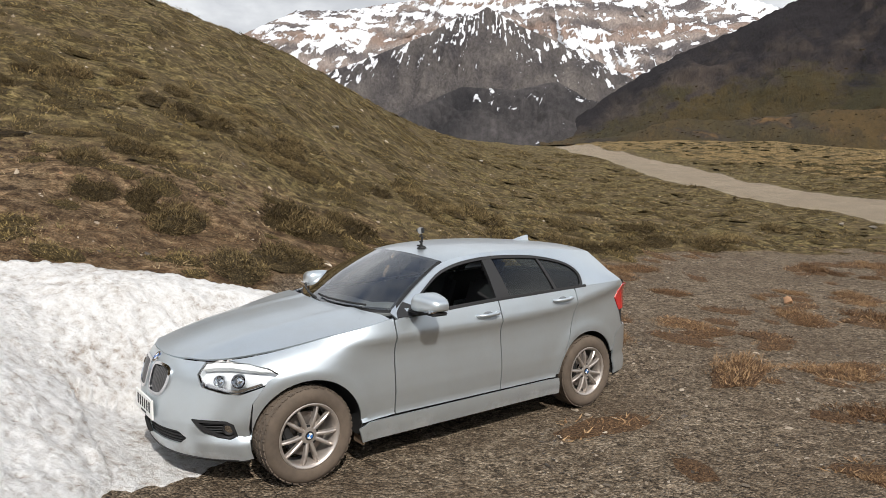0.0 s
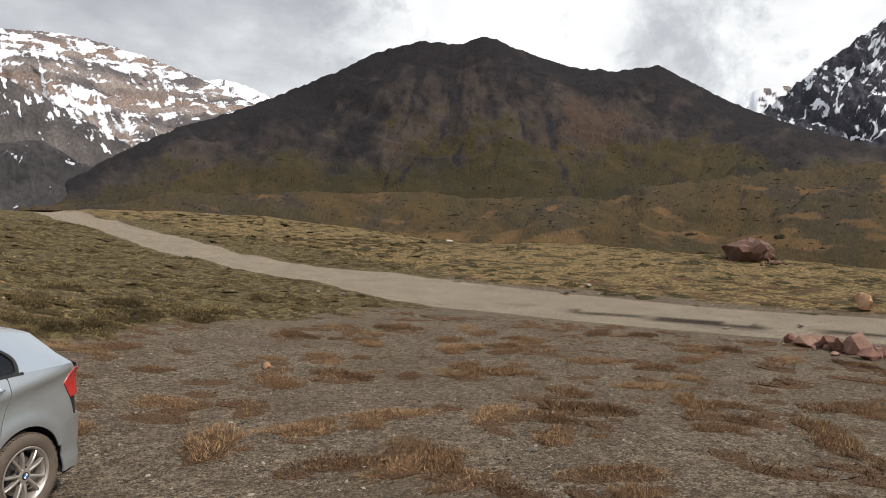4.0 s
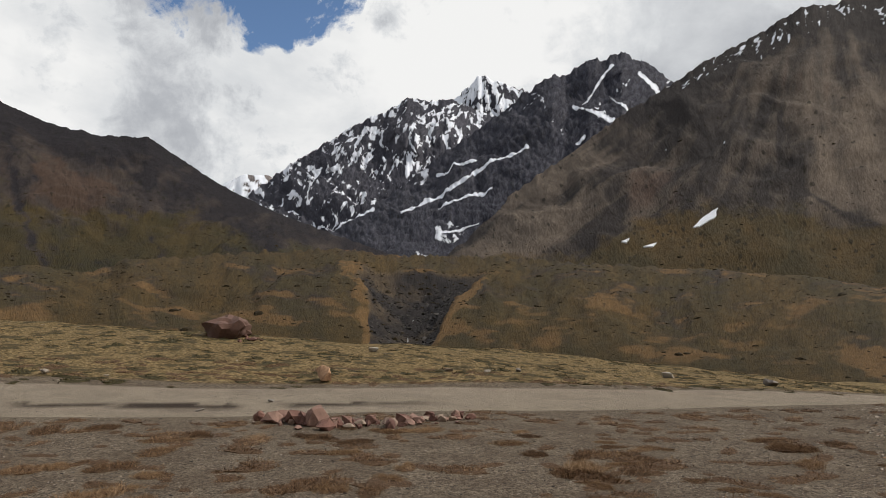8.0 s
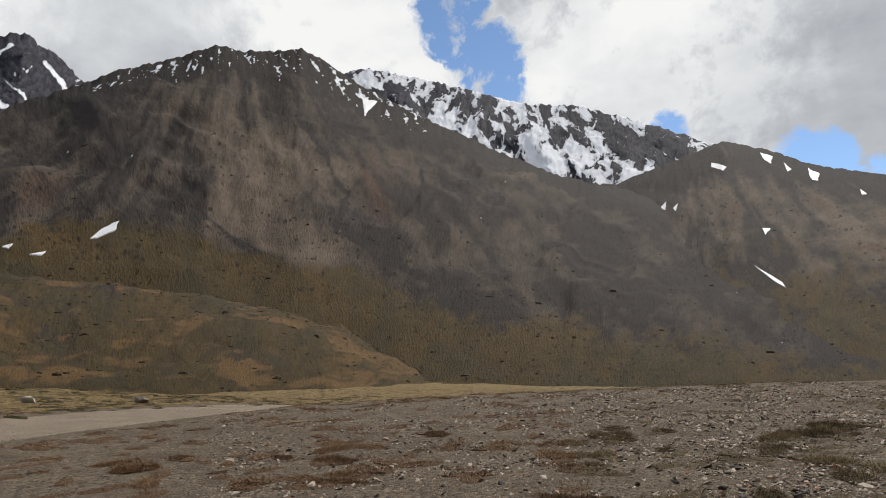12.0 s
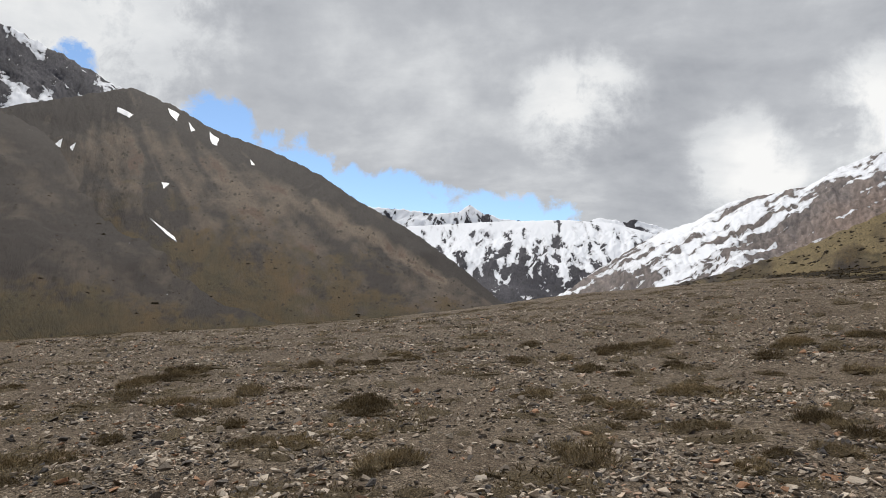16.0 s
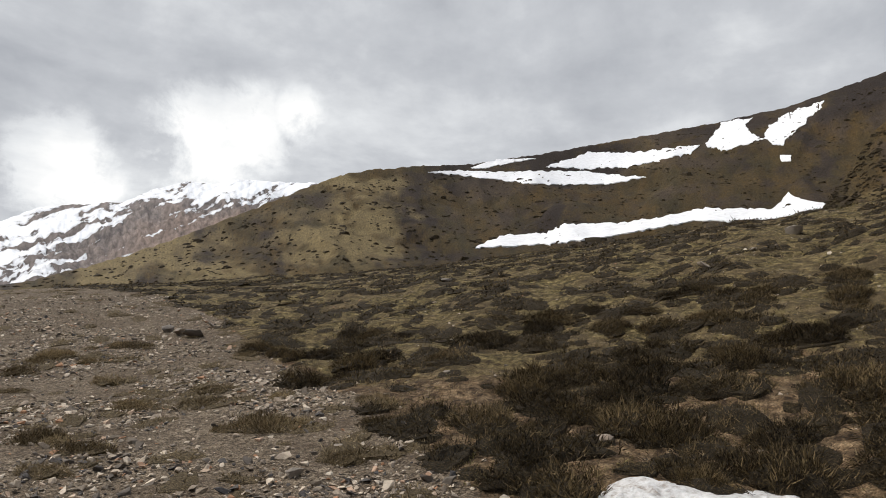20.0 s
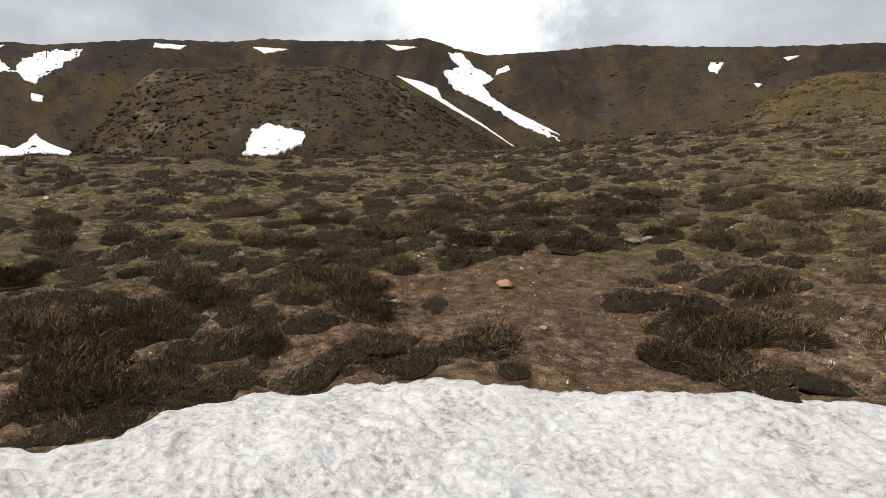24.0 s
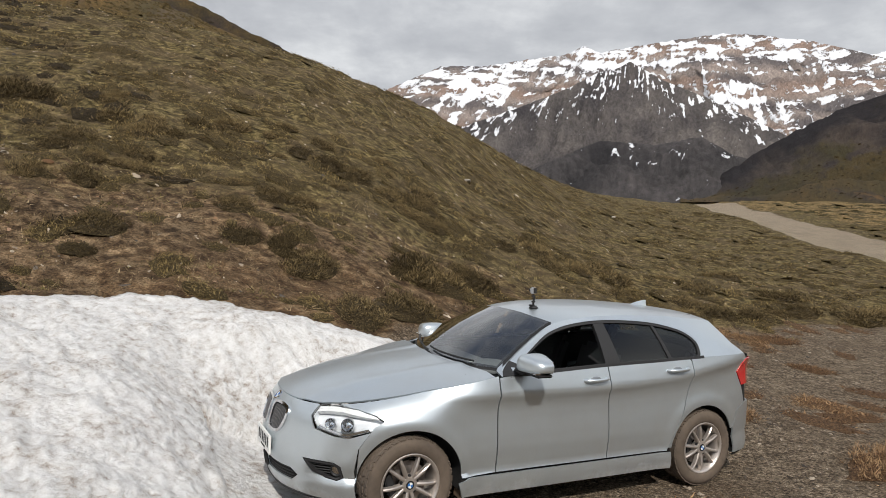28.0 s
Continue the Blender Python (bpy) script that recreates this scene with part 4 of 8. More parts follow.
# colour lowered for cloud shade; its warm tone carries the lip's sunlight
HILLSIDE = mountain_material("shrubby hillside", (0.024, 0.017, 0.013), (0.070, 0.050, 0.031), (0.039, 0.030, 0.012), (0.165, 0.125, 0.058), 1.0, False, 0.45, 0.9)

# lighter copy for the lobe: olive turf, and the sun on it as colour
OLIVE_SLOPE = mountain_material("olive grass slope with sun", (0.044, 0.032, 0.019), (0.105, 0.077, 0.044), (0.070, 0.054, 0.021), (0.15, 0.110, 0.048), 1.0, False, 0.45, 0.9)
CREST_FAR_TABLE = [(24, 3800, 268), (19, 3800, 502), (15.7, 3800, 652), (11.5, 3800, 782), (7.8, 3800, 789), (4, 3800, 831), (1.4, 3800, 851), (-0.1, 3800, 897), (-1.4, 3800, 858), (-3, 3800, 879), (-7.4, 3800, 914), (-10.5, 3800, 932), (-12.9, 3800, 914), (-16.6, 3800, 865), (-20, 3800, 789), (-22, 3800, 734), (-23.5, 3800, 699), (-27, 3800, 570), (-31, 3800, 401)]
CREST_FAR_WHITE = [(-15, 4300, 683), (-20.4, 4300, 877), (-21.4, 4300, 900), (-23.2, 4300, 877), (-25.3, 4300, 822), (-29, 4300, 683), (-33, 4300, 454)]
CREST_PYRAMID = [(16, 2600, 184), (9.1, 2600, 321), (4.9, 2600, 391), (1.3, 2600, 456), (-1.3, 2600, 517), (-2.8, 2600, 531), (-3.7, 2600, 555), (-4.6, 2600, 531), (-6.1, 2600, 489), (-9.6, 2600, 418), (-12.8, 2600, 344), (-15, 2600, 289), (-20, 2600, 184), (-25, 2600, 93)]
CREST_FOOTHILL = [(14, 1300, 36), (6, 1300, 47), (3.2, 1300, 88), (-1.6, 1300, 136), (-6, 1300, 129), (-9.3, 1300, 143), (-11.8, 1300, 109), (-14, 1300, 100), (-18, 1300, 70), (-24, 1300, 47)]
CREST_DARK_HILL = [(352, 900, 26), (348, 900, 65), (346.6, 900, 81), (344.5, 900, 101), (341.3, 900, 128), (337.7, 900, 149), (334.4, 900, 172), (330.3, 900, 203), (329.6, 900, 208), (326.6, 900, 235), (322.6, 900, 255), (319.2, 900, 252), (317.5, 900, 262), (316.3, 900, 260), (314.8, 900, 248), (311.8, 900, 231), (309.7, 900, 221), (306.5, 900, 216), (303.2, 900, 221), (300.4, 900, 195), (297.2, 900, 166), (292.7, 900, 137), (288.5, 900, 114), (283.5, 900, 90), (279, 900, 57), (274, 900, 33)]
CREST_TINY = [(302, 4300, 606), (297.3, 4300, 814), (296, 4300, 877), (293.8, 4300, 885), (290, 4300, 683)]
CREST_BLUE = [(301, 3200, 226), (295.5, 3200, 566), (292.4, 3200, 711), (288.8, 3200, 859), (286.5, 3200, 950), (284.6, 3200, 993), (282.7, 3200, 1073), (280.3, 3200, 1060), (278.8, 3200, 1073), (276, 3200, 1011), (272, 3200, 859), (266, 3200, 682)]
CREST_BLUE_PEAK = [(284, 3900, 1047), (278.8, 3900, 1299), (277.4, 3900, 1391), (276.6, 3900, 1460), (275.4, 3900, 1429), (274, 3900, 1398), (272.1, 3900, 1345), (268, 3900, 1194), (262, 3900, 974)]
CREST_BLACK_PEAK = [(294, 2300, 163), (288.5, 2300, 309), (283.9, 2300, 432), (279.7, 2300, 575), (275.4, 2300, 701), (271.6, 2300, 826), (270.3, 2300, 857), (269.2, 2300, 853), (267.3, 2300, 908), (266, 2300, 899), (264.6, 2300, 927), (262.3, 2300, 871), (260.5, 2300, 807), (257, 2300, 705), (252, 2300, 575)]
CREST_SCREE = [(287, 1500, 81), (280.5, 1500, 165), (273.9, 1500, 288), (268.6, 1500, 384), (264.6, 1500, 461), (260.5, 1500, 524), (258.3, 1500, 563), (254.5, 1500, 605), (251.1, 1500, 651), (248.6, 1500, 648), (246, 1500, 657), (244.1, 1500, 668), (241.7, 1500, 636), (238.7, 1500, 587), (235.3, 1500, 542), (232, 1500, 501), (229.7, 1500, 475), (226.9, 1500, 438), (222, 1500, 382), (216.3, 1500, 340), (210, 1500, 266), (204, 1500, 173), (198, 1500, 81), (194, 1500, 28)]
CREST_SNOW_RIDGE = [(247, 2500, 912), (240.2, 2500, 1032), (238.2, 2500, 1053), (233.9, 2500, 1022), (229.7, 2500, 977), (225, 2500, 917), (220.2, 2500, 897), (216.5, 2500, 843), (212.4, 2500, 766), (209.6, 2500, 705), (205, 2500, 579), (198, 2500, 398)]
CREST_RIDGE_END = [(224, 1900, 458), (217.3, 1900, 451), (211.5, 1900, 518), (208.9, 1900, 547), (205.6, 1900, 508), (202.7, 1900, 458), (197.6, 1900, 406), (194.5, 1900, 358), (190.8, 1750, 260), (186.7, 1600, 176), (183.2, 1500, 102), (179.4, 1400, 19), (176, 1300, -21), (172, 1200, -40)]
CREST_JAGGED = [(196, 4300, 530), (190.2, 4300, 614), (187.1, 4300, 599), (184.3, 4300, 576), (182.6, 4300, 591), (181.7, 4300, 637), (180.5, 4300, 583), (178.6, 4300, 545), (172.3, 4300, 522), (171, 4300, 557), (169, 4300, 530), (168.2, 4300, 538), (165.9, 4300, 484), (161, 4300, 378)]
CREST_BASIN = [(198, 3700, 326), (190, 3700, 417), (187, 3700, 424), (180.5, 3700, 456), (174, 3700, 469), (170, 3700, 450), (168.2, 3700, 417), (165, 3700, 358), (160, 3700, 261)]
CREST_SNOW_SHOULDER = [(184, 2500, -63), (177.5, 2500, -20), (174.2, 2500, 54), (170.9, 2500, 146), (166.3, 2500, 269), (163.6, 2500, 305), (161.1, 2500, 367), (158.7, 2500, 385), (155.5, 2500, 411), (153.6, 2500, 461), (151.4, 2500, 497), (149.3, 2500, 497), (147.4, 2500, 522), (143.5, 2500, 524), (140, 2500, 533), (134, 2500, 533), (128, 2500, 443)]
CREST_HILL = [(170, 240, 6), (162.1, 230, 13), (156.5, 220, 20), (148.1, 200, 32), (142.9, 200, 41), (138.6, 210, 50), (132.6, 230, 58), (128, 250, 64), (122.5, 270, 73), (116, 300, 86), (108.3, 330, 100), (103.3, 330, 104), (100.3, 310, 102), (96, 310, 108), (90.3, 330, 118), (87.5, 330, 122), (83.7, 330, 123), (74.1, 330, 128), (71.5, 330, 123), (69, 330, 120), (57.9, 330, 123), (50.7, 330, 118), (45, 330, 114), (39.5, 330, 110), (36.3, 330, 105), (33.3, 300, 86), (30, 280, 75), (27.2, 260, 64), (24.6, 250, 57), (18, 240, 40), (8, 240, 23), (2, 240, 8)]
CREST_TERRACE = [(352, 600, 15), (344, 560, 25), (335, 520, 31), (322, 460, 31), (310, 420, 30), (300, 420, 37), (294, 420, 42), (288, 420, 46), (284, 420, 43), (279.5, 420, 43), (275, 420, 43), (268, 420, 40), (258, 420, 36), (246, 420, 27), (238, 420, 15), (231, 420, -9), (226, 420, -35)]
CREST_DOME = [(101.5, 140, 25), (99.5, 160, 36), (98, 170, 46), (95.5, 180, 56), (88.2, 180, 60), (81, 180, 62), (77.3, 180, 59), (74.1, 180, 54), (69.8, 180, 46), (66.6, 160, 36), (64.2, 140, 29), (60, 110, 19)]
CREST_LOBE = [(56, 120, 24), (53, 130, 29), (51, 145, 35), (48.6, 155, 40), (47.2, 165, 47), (44.9, 165, 50), (41.7, 165, 51), (38.5, 165, 49), (32, 165, 44), (28, 165, 40), (24.5, 150, 33), (20, 140, 25), (16, 130, 18)]

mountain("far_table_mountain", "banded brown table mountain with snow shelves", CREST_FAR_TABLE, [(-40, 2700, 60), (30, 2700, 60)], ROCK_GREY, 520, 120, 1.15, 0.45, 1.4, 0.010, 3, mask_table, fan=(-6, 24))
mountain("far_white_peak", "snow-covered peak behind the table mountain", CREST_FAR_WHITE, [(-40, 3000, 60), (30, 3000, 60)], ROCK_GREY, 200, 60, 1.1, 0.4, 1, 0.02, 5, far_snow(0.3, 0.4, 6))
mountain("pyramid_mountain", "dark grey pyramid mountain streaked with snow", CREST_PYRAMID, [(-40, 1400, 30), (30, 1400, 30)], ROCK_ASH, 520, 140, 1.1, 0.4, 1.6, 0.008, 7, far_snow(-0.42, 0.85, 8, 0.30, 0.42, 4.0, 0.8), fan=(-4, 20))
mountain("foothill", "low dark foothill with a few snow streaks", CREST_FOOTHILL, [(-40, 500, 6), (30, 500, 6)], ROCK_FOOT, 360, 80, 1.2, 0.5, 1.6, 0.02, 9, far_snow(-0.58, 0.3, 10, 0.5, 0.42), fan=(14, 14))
mountain("dark_hill", "broad dark earthy hill, cloud shade put into its colour", CREST_DARK_HILL, [(352, 420, 10), (330, 380, 14), (310, 340, 18), (290, 330, 22), (272, 330, 18)], ROCK_HILL, 500, 120, 1.25, 0.3, 0.9, 0.012, 11, mask_dark_hill, folds=0.9, fan=(319, 21))
mountain("far_snow_tip", "small far snow peak", CREST_TINY, [(285, 3300, 80), (305, 3300, 80)], ROCK_GREY, 120, 40, 1.1, 0.3, 1.5, 0.02, 13, far_snow(0.15, 0.5, 14))
mountain("blue_mountain", "steep dark blue-grey mountain laced with snow", CREST_BLUE, [(250, 1900, 60), (310, 1900, 60)], ROCK_DARK, 460, 150, 1.05, 0.6, 1.8, 0.022, 15, far_snow(-0.24, 0.12, 16, 0.50, 0.42, 2.6, 0.7), fan=(277, 30))
mountain("snow_peak", "high snowy peak", CREST_BLUE_PEAK, [(250, 2900, 200), (310, 2900, 200)], ROCK_DARK, 300, 90, 1.05, 0.5, 1.8, 0.02, 17, far_snow(0.06, 0.2, 18))
mountain("black_peak", "black jagged peak with slanting snow gullies", CREST_BLACK_PEAK, [(245, 1000, 60), (300, 1000, 60)], ROCK_DARK, 460, 170, 1.1, 0.5, 1.6, 0.022, 19, mask_couloir, fan=(252, 30))
mountain("scree_mountain", "huge brown scree mountain with a rocky snow-flecked top", CREST_SCREE, [(290, 330, 20), (262, 320, 8), (240, 230, -12), (224, 170, -14), (210, 150, -16), (194, 150, -18)], SCREE, 620, 160, 1.30, 0.20, 0.8, 0.012, 21, mask_scree, folds=0.8, fan=(250, 30))
mountain("snow_ridge", "rocky ridge half covered in snow", CREST_SNOW_RIDGE, [(190, 1500, 180), (250, 1500, 260)], ROCK_DARK, 480, 120, 1.05, 0.55, 1.4, 0.016, 23, mask_snow_ridge, fan=(226, 32))
mountain("ridge_end", "grey brown mountain flank with thin snow streaks", CREST_RIDGE_END, [(226, 420, -20), (205, 300, -20), (190, 240, -20), (172, 240, -20)], SCREE, 420, 120, 1.25, 0.14, 0.9, 0.010, 25, mask_ridge_end, folds=0.4, fan=(212, 21))
mountain("jagged_range", "far jagged snowy range", CREST_JAGGED, [(155, 3700, 200), (200, 3700, 200)], ROCK_DARK, 360, 60, 1.0, 0.3, 2.0, 0.03, 27, far_snow(0.05, 0.5, 28))
mountain("snow_basin", "white snow basin with dark cliffs below", CREST_BASIN, [(155, 1900, -40), (200, 1900, -40)], ROCK_DARK, 420, 130, 1.1, 0.4, 1.4, 0.006, 29, far_snow(0.14, 0.95, 30, 0.36, 0.46, 1.8, 0.5), fan=(176, 22))
mountain("snow_shoulder", "snowy shoulder with bare brown patches", CREST_SNOW_SHOULDER, [(185, 900, -20), (120, 900, -20)], ROCK_GREY, 520, 150, 1.1, 0.5, 1.4, 0.010, 31, mask_shoulder, fan=(132, 26))
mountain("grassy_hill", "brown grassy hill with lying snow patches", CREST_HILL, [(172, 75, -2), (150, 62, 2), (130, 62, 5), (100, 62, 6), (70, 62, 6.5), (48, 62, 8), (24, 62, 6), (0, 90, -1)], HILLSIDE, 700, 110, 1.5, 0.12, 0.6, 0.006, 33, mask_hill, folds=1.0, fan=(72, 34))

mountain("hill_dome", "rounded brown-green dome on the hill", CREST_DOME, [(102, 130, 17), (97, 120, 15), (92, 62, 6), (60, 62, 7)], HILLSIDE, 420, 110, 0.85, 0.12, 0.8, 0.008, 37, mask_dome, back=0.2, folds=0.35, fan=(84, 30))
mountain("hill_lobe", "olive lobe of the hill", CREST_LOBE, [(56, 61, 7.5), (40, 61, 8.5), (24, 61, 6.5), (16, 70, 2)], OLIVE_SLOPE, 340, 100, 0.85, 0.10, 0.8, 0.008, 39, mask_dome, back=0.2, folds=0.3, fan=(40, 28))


def build_terrace():
    ob = mountain("terrace", "olive turfed terrace cut by a stream", CREST_TERRACE, [(352, 170, -6), (330, 125, -6), (300, 110, -7), (270, 110, -8), (240, 110, -9), (226, 110, -16)], TERRACE, 640, 96, 0.95, 0.22, 0.9, 0.05, 35, mask_terrace, back=0.15, folds=0.9)
    co = np.empty(len(ob.data.vertices) * 3, np.float32)
    ob.data.vertices.foreach_get("co", co)
    co = co.reshape(-1, 3)
    b, r = bearing_of(co[:, 0], co[:, 1]), np.hypot(co[:, 0], co[:, 1])
    v = np.clip((r - 110) / 310, 0, 1.2)
    cut = ravine(b, v)
    co[:, 2] -= (3 + 15 * np.clip(v, 0, 0.8)) * np.minimum(cut * 1.25, 1.0) ** 0.9 * (1 + 0.12 * fbm(b * 1.5, v * 40, 4, 128))
    ob.data.vertices.foreach_set("co", co.ravel())
    ob.data.update()


build_terrace()


def ravine_bed(b, v):
    """A place on the bed and flanks of the ravine."""
    B, D, Z = SLOPES["terrace"]
    i, j = int(np.argmin(np.abs(B[:, 0] - b))), int(v * (B.shape[1] - 1))
    d = float(D[i, j])
    w = (d - 110) / 310
    cut = float(ravine(np.array(b), np.array(w)))
    return (*heading(b, d), float(Z[i, j]) - (3 + 15 * w) * min(cut * 1.25, 1.0) ** 0.9)


def build_stream():
    """Broken water down the bed of the ravine."""
    bm = bmesh.new()
    for v0 in (0.12, 0.22, 0.33):
        pts = []
        for v in np.linspace(v0, v0 + 0.022, 5):
            x, y, z = ravine_bed(283.0 - 3.2 * v + 0.16 * math.sin(v * 50), v)
            pts.append((x, y, z + 0.07))
        tube(bm, pts, 0.08, 6)
    tagged(part("stream", bm, MAT_CLEAN_SNOW), "thin white stream tumbling down the ravine", "stream", kind="structure")


build_stream()


def lying_snow(slope, outline):
    drape("snow_patch", "patch of white old snow on the slope", slope, outline, 0.2 if "hill" in slope else 0.7)


# lying snow: which slope, and its outline by bearing and rise
lying_snow("grassy_hill", [(131.9, 13.16), (130.3, 13.31), (128.9, 13.34), (125.9, 13.30), (119.8, 13.31), (113.8, 12.65), (116.7, 12.17), (123.0, 12.28), (128.1, 12.93)])
lying_snow("grassy_hill", [(121.9, 13.71), (118.2, 14.82), (115.1, 14.61), (109.6, 14.95), (110.2, 14.35), (115.4, 13.45), (119.8, 13.53)])
lying_snow("grassy_hill", [(107.8, 16.54), (105.8, 16.57), (106.3, 15.95), (105.1, 15.00), (107.6, 14.39), (109.3, 14.83)])
lying_snow("grassy_hill", [(103.4, 16.61), (100.8, 17.27), (101.0, 16.80), (102.2, 15.83), (103.8, 14.37), (105.0, 15.01), (104.6, 15.86)])
lying_snow("grassy_hill", [(103.9, 13.67), (103.1, 13.61), (103.2, 13.14), (103.8, 13.20)])
lying_snow("grassy_hill", [(127.9, 6.94), (125.4, 8.03), (121.9, 8.19), (120.7, 8.90), (114.7, 9.07), (109.3, 9.98), (104.6, 9.65), (103.4, 10.87), (102.7, 10.20), (99.3, 9.60), (103.1, 8.77), (110.2, 9.04), (115.5, 8.11), (121.4, 7.35)])
lying_snow("grassy_hill", [(99.3, 9.70), (97.0, 10.04), (94.9, 9.69), (97.9, 9.35)])
lying_snow("hill_dome", [(88.9, 10.89), (88.2, 12.74), (87.0, 13.32), (84.1, 12.88), (84.3, 11.97), (86.6, 10.87), (88.0, 10.65)])
lying_snow("grassy_hill", [(95.9, 18.53), (93.5, 18.67), (94.0, 18.36), (95.9, 18.21)])
lying_snow("grassy_hill", [(88.4, 19.22), (85.6, 19.33), (87.5, 18.83)])
lying_snow("grassy_hill", [(77.5, 20.25), (74.9, 20.15), (76.6, 19.83)])
lying_snow("grassy_hill", [(76.5, 17.87), (74.4, 17.45), (73.1, 17.00), (72.7, 16.22), (69.6, 14.43), (66.4, 12.30), (69.2, 14.05), (73.5, 16.33)])
lying_snow("grassy_hill", [(72.2, 19.79), (71.1, 19.81), (70.2, 18.93), (68.2, 17.78), (69.3, 17.25), (67.9, 15.89), (62.6, 12.79), (65.6, 13.91), (69.2, 15.98), (71.7, 16.97), (72.6, 18.31), (71.3, 18.68)])
lying_snow("grassy_hill", [(68.0, 18.52), (67.1, 18.82), (66.9, 18.51), (68.2, 18.08)])
lying_snow("grassy_hill", [(50.9, 18.23), (49.9, 18.11), (50.4, 17.36), (51.1, 17.70)])
lying_snow("grassy_hill", [(45.7, 18.01), (44.6, 17.99), (45.4, 17.74)])
lying_snow("grassy_hill", [(47.8, 16.40), (47.2, 16.27), (47.5, 16.05)])
lying_snow("grassy_hill", [(128.2, 13.60), (126.3, 14.29), (122.7, 14.40), (125.3, 13.95), (127.3, 13.55)])
lying_snow("scree_mountain", [(259.2, 7.91), (258.5, 8.65), (257.4, 9.36), (257.6, 8.70), (258.7, 8.03)])
lying_snow("scree_mountain", [(238.7, 20.38), (237.5, 20.22), (238.0, 19.69), (238.6, 19.02)])
lying_snow("scree_mountain", [(263.0, 6.45), (262.0, 6.74), (262.3, 6.45)])
lying_snow("scree_mountain", [(264.7, 6.88), (264.1, 7.15), (264.3, 6.77)])
lying_snow("ridge_end", [(207.2, 6.27), (205.4, 4.93), (205.2, 4.56), (205.9, 5.03)])
lying_snow("ridge_end", [(213.9, 11.15), (213.4, 11.62), (213.5, 10.97)])
lying_snow("ridge_end", [(212.9, 11.07), (212.5, 11.45), (212.7, 10.84)])
lying_snow("ridge_end", [(206.5, 9.09), (205.9, 9.04), (206.3, 8.62)])
lying_snow("ridge_end", [(209.8, 14.4), (208.7, 14.0), (209.0, 13.7), (209.9, 14.1)])
lying_snow("ridge_end", [(206.3, 14.8), (205.4, 14.4), (205.6, 13.9), (206.0, 14.2)])
lying_snow("ridge_end", [(204.7, 13.9), (204.2, 13.3), (204.5, 13.2)])
lying_snow("ridge_end", [(199.9, 11.4), (199.5, 11.0), (199.8, 11.0)])
lying_snow("grassy_hill", [(69.4, 16.8), (66.9, 15.4), (62.7, 13.3), (64.6, 14.0), (67.3, 15.0)])
lying_snow("ridge_end", [(203.1, 13.33), (202.4, 12.76), (202.5, 12.30), (203.0, 12.50)])

# ---- snow field, plants and stones near by ----
rng = np.random.default_rng(7)


def plant_material(name, dark, mid, light, stuff):
    m, nt, bsdf = material(name, 0.9)
    blade = nt.nodes.new("ShaderNodeNewGeometry").outputs["Random Per Island"]
    clump = attribute(nt, "tint") if stuff else nt.nodes.new("ShaderNodeObjectInfo").outputs["Random"]
    t = mathn(nt, "ADD", mathn(nt, "MULTIPLY", blade, 0.6), mathn(nt, "MULTIPLY", clump, 0.4))
    # cushion's heart: a tangle flecked with twigs, its inner shade put into colour
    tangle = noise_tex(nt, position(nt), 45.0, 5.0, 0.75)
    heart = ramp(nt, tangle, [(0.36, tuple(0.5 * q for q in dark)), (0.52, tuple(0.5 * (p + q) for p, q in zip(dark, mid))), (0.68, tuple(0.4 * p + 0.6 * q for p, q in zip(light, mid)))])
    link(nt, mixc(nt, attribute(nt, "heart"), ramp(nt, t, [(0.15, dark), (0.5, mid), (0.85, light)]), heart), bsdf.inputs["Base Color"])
    bump(nt, bsdf, mathn(nt, "MULTIPLY", tangle, attribute(nt, "heart")), 0.9, 0.05)
    bsdf.inputs["Specular IOR Level"].default_value = 0.2
    return m


def stone_material(name, stops, stuff):
    m, nt, bsdf = material(name, 0.9)
    pos = position(nt)
    r = nt.nodes.new("ShaderNodeNewGeometry").outputs["Random Per Island"] if stuff else nt.nodes.new("ShaderNodeObjectInfo").outputs["Random"]
    fine, mid = noise_tex(nt, pos, 60.0, 5.0, 0.65), noise_tex(nt, pos, 7.0, 5.0, 0.6)
    col = ramp(nt, r, stops)
    col = mixc(nt, 1.0, col, ramp(nt, mathn(nt, "ADD", mathn(nt, "MULTIPLY", fine, 0.5), mathn(nt, "MULTIPLY", mid, 0.5)), [(0.3, 0.6), (0.7, 1.3)]), "MULTIPLY")
    link(nt, col, bsdf.inputs["Base Color"])
    bump(nt, bsdf, mathn(nt, "ADD", fine, mid), 0.6, 0.02)
    return m


# first tone of SHRUB: near black for the shade between twigs
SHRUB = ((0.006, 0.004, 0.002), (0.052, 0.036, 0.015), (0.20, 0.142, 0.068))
TUFT = ((0.055, 0.031, 0.017), (0.195, 0.113, 0.059), (0.43, 0.285, 0.155))
HEATH = ((0.042, 0.029, 0.014), (0.165, 0.120, 0.062), (0.44, 0.345, 0.20))
GRASS = ((0.040, 0.032, 0.012), (0.150, 0.122, 0.045), (0.36, 0.29, 0.125))
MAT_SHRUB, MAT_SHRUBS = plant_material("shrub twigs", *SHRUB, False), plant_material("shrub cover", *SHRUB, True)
MAT_TUFT, MAT_TUFTS = plant_material("dry tuft stalks", *TUFT, False), plant_material("dry tuft cover", *TUFT, True)
MAT_HEATH, MAT_HEATHS = plant_material("olive tuft stalks", *HEATH, False), plant_material("olive tuft cover", *HEATH, True)
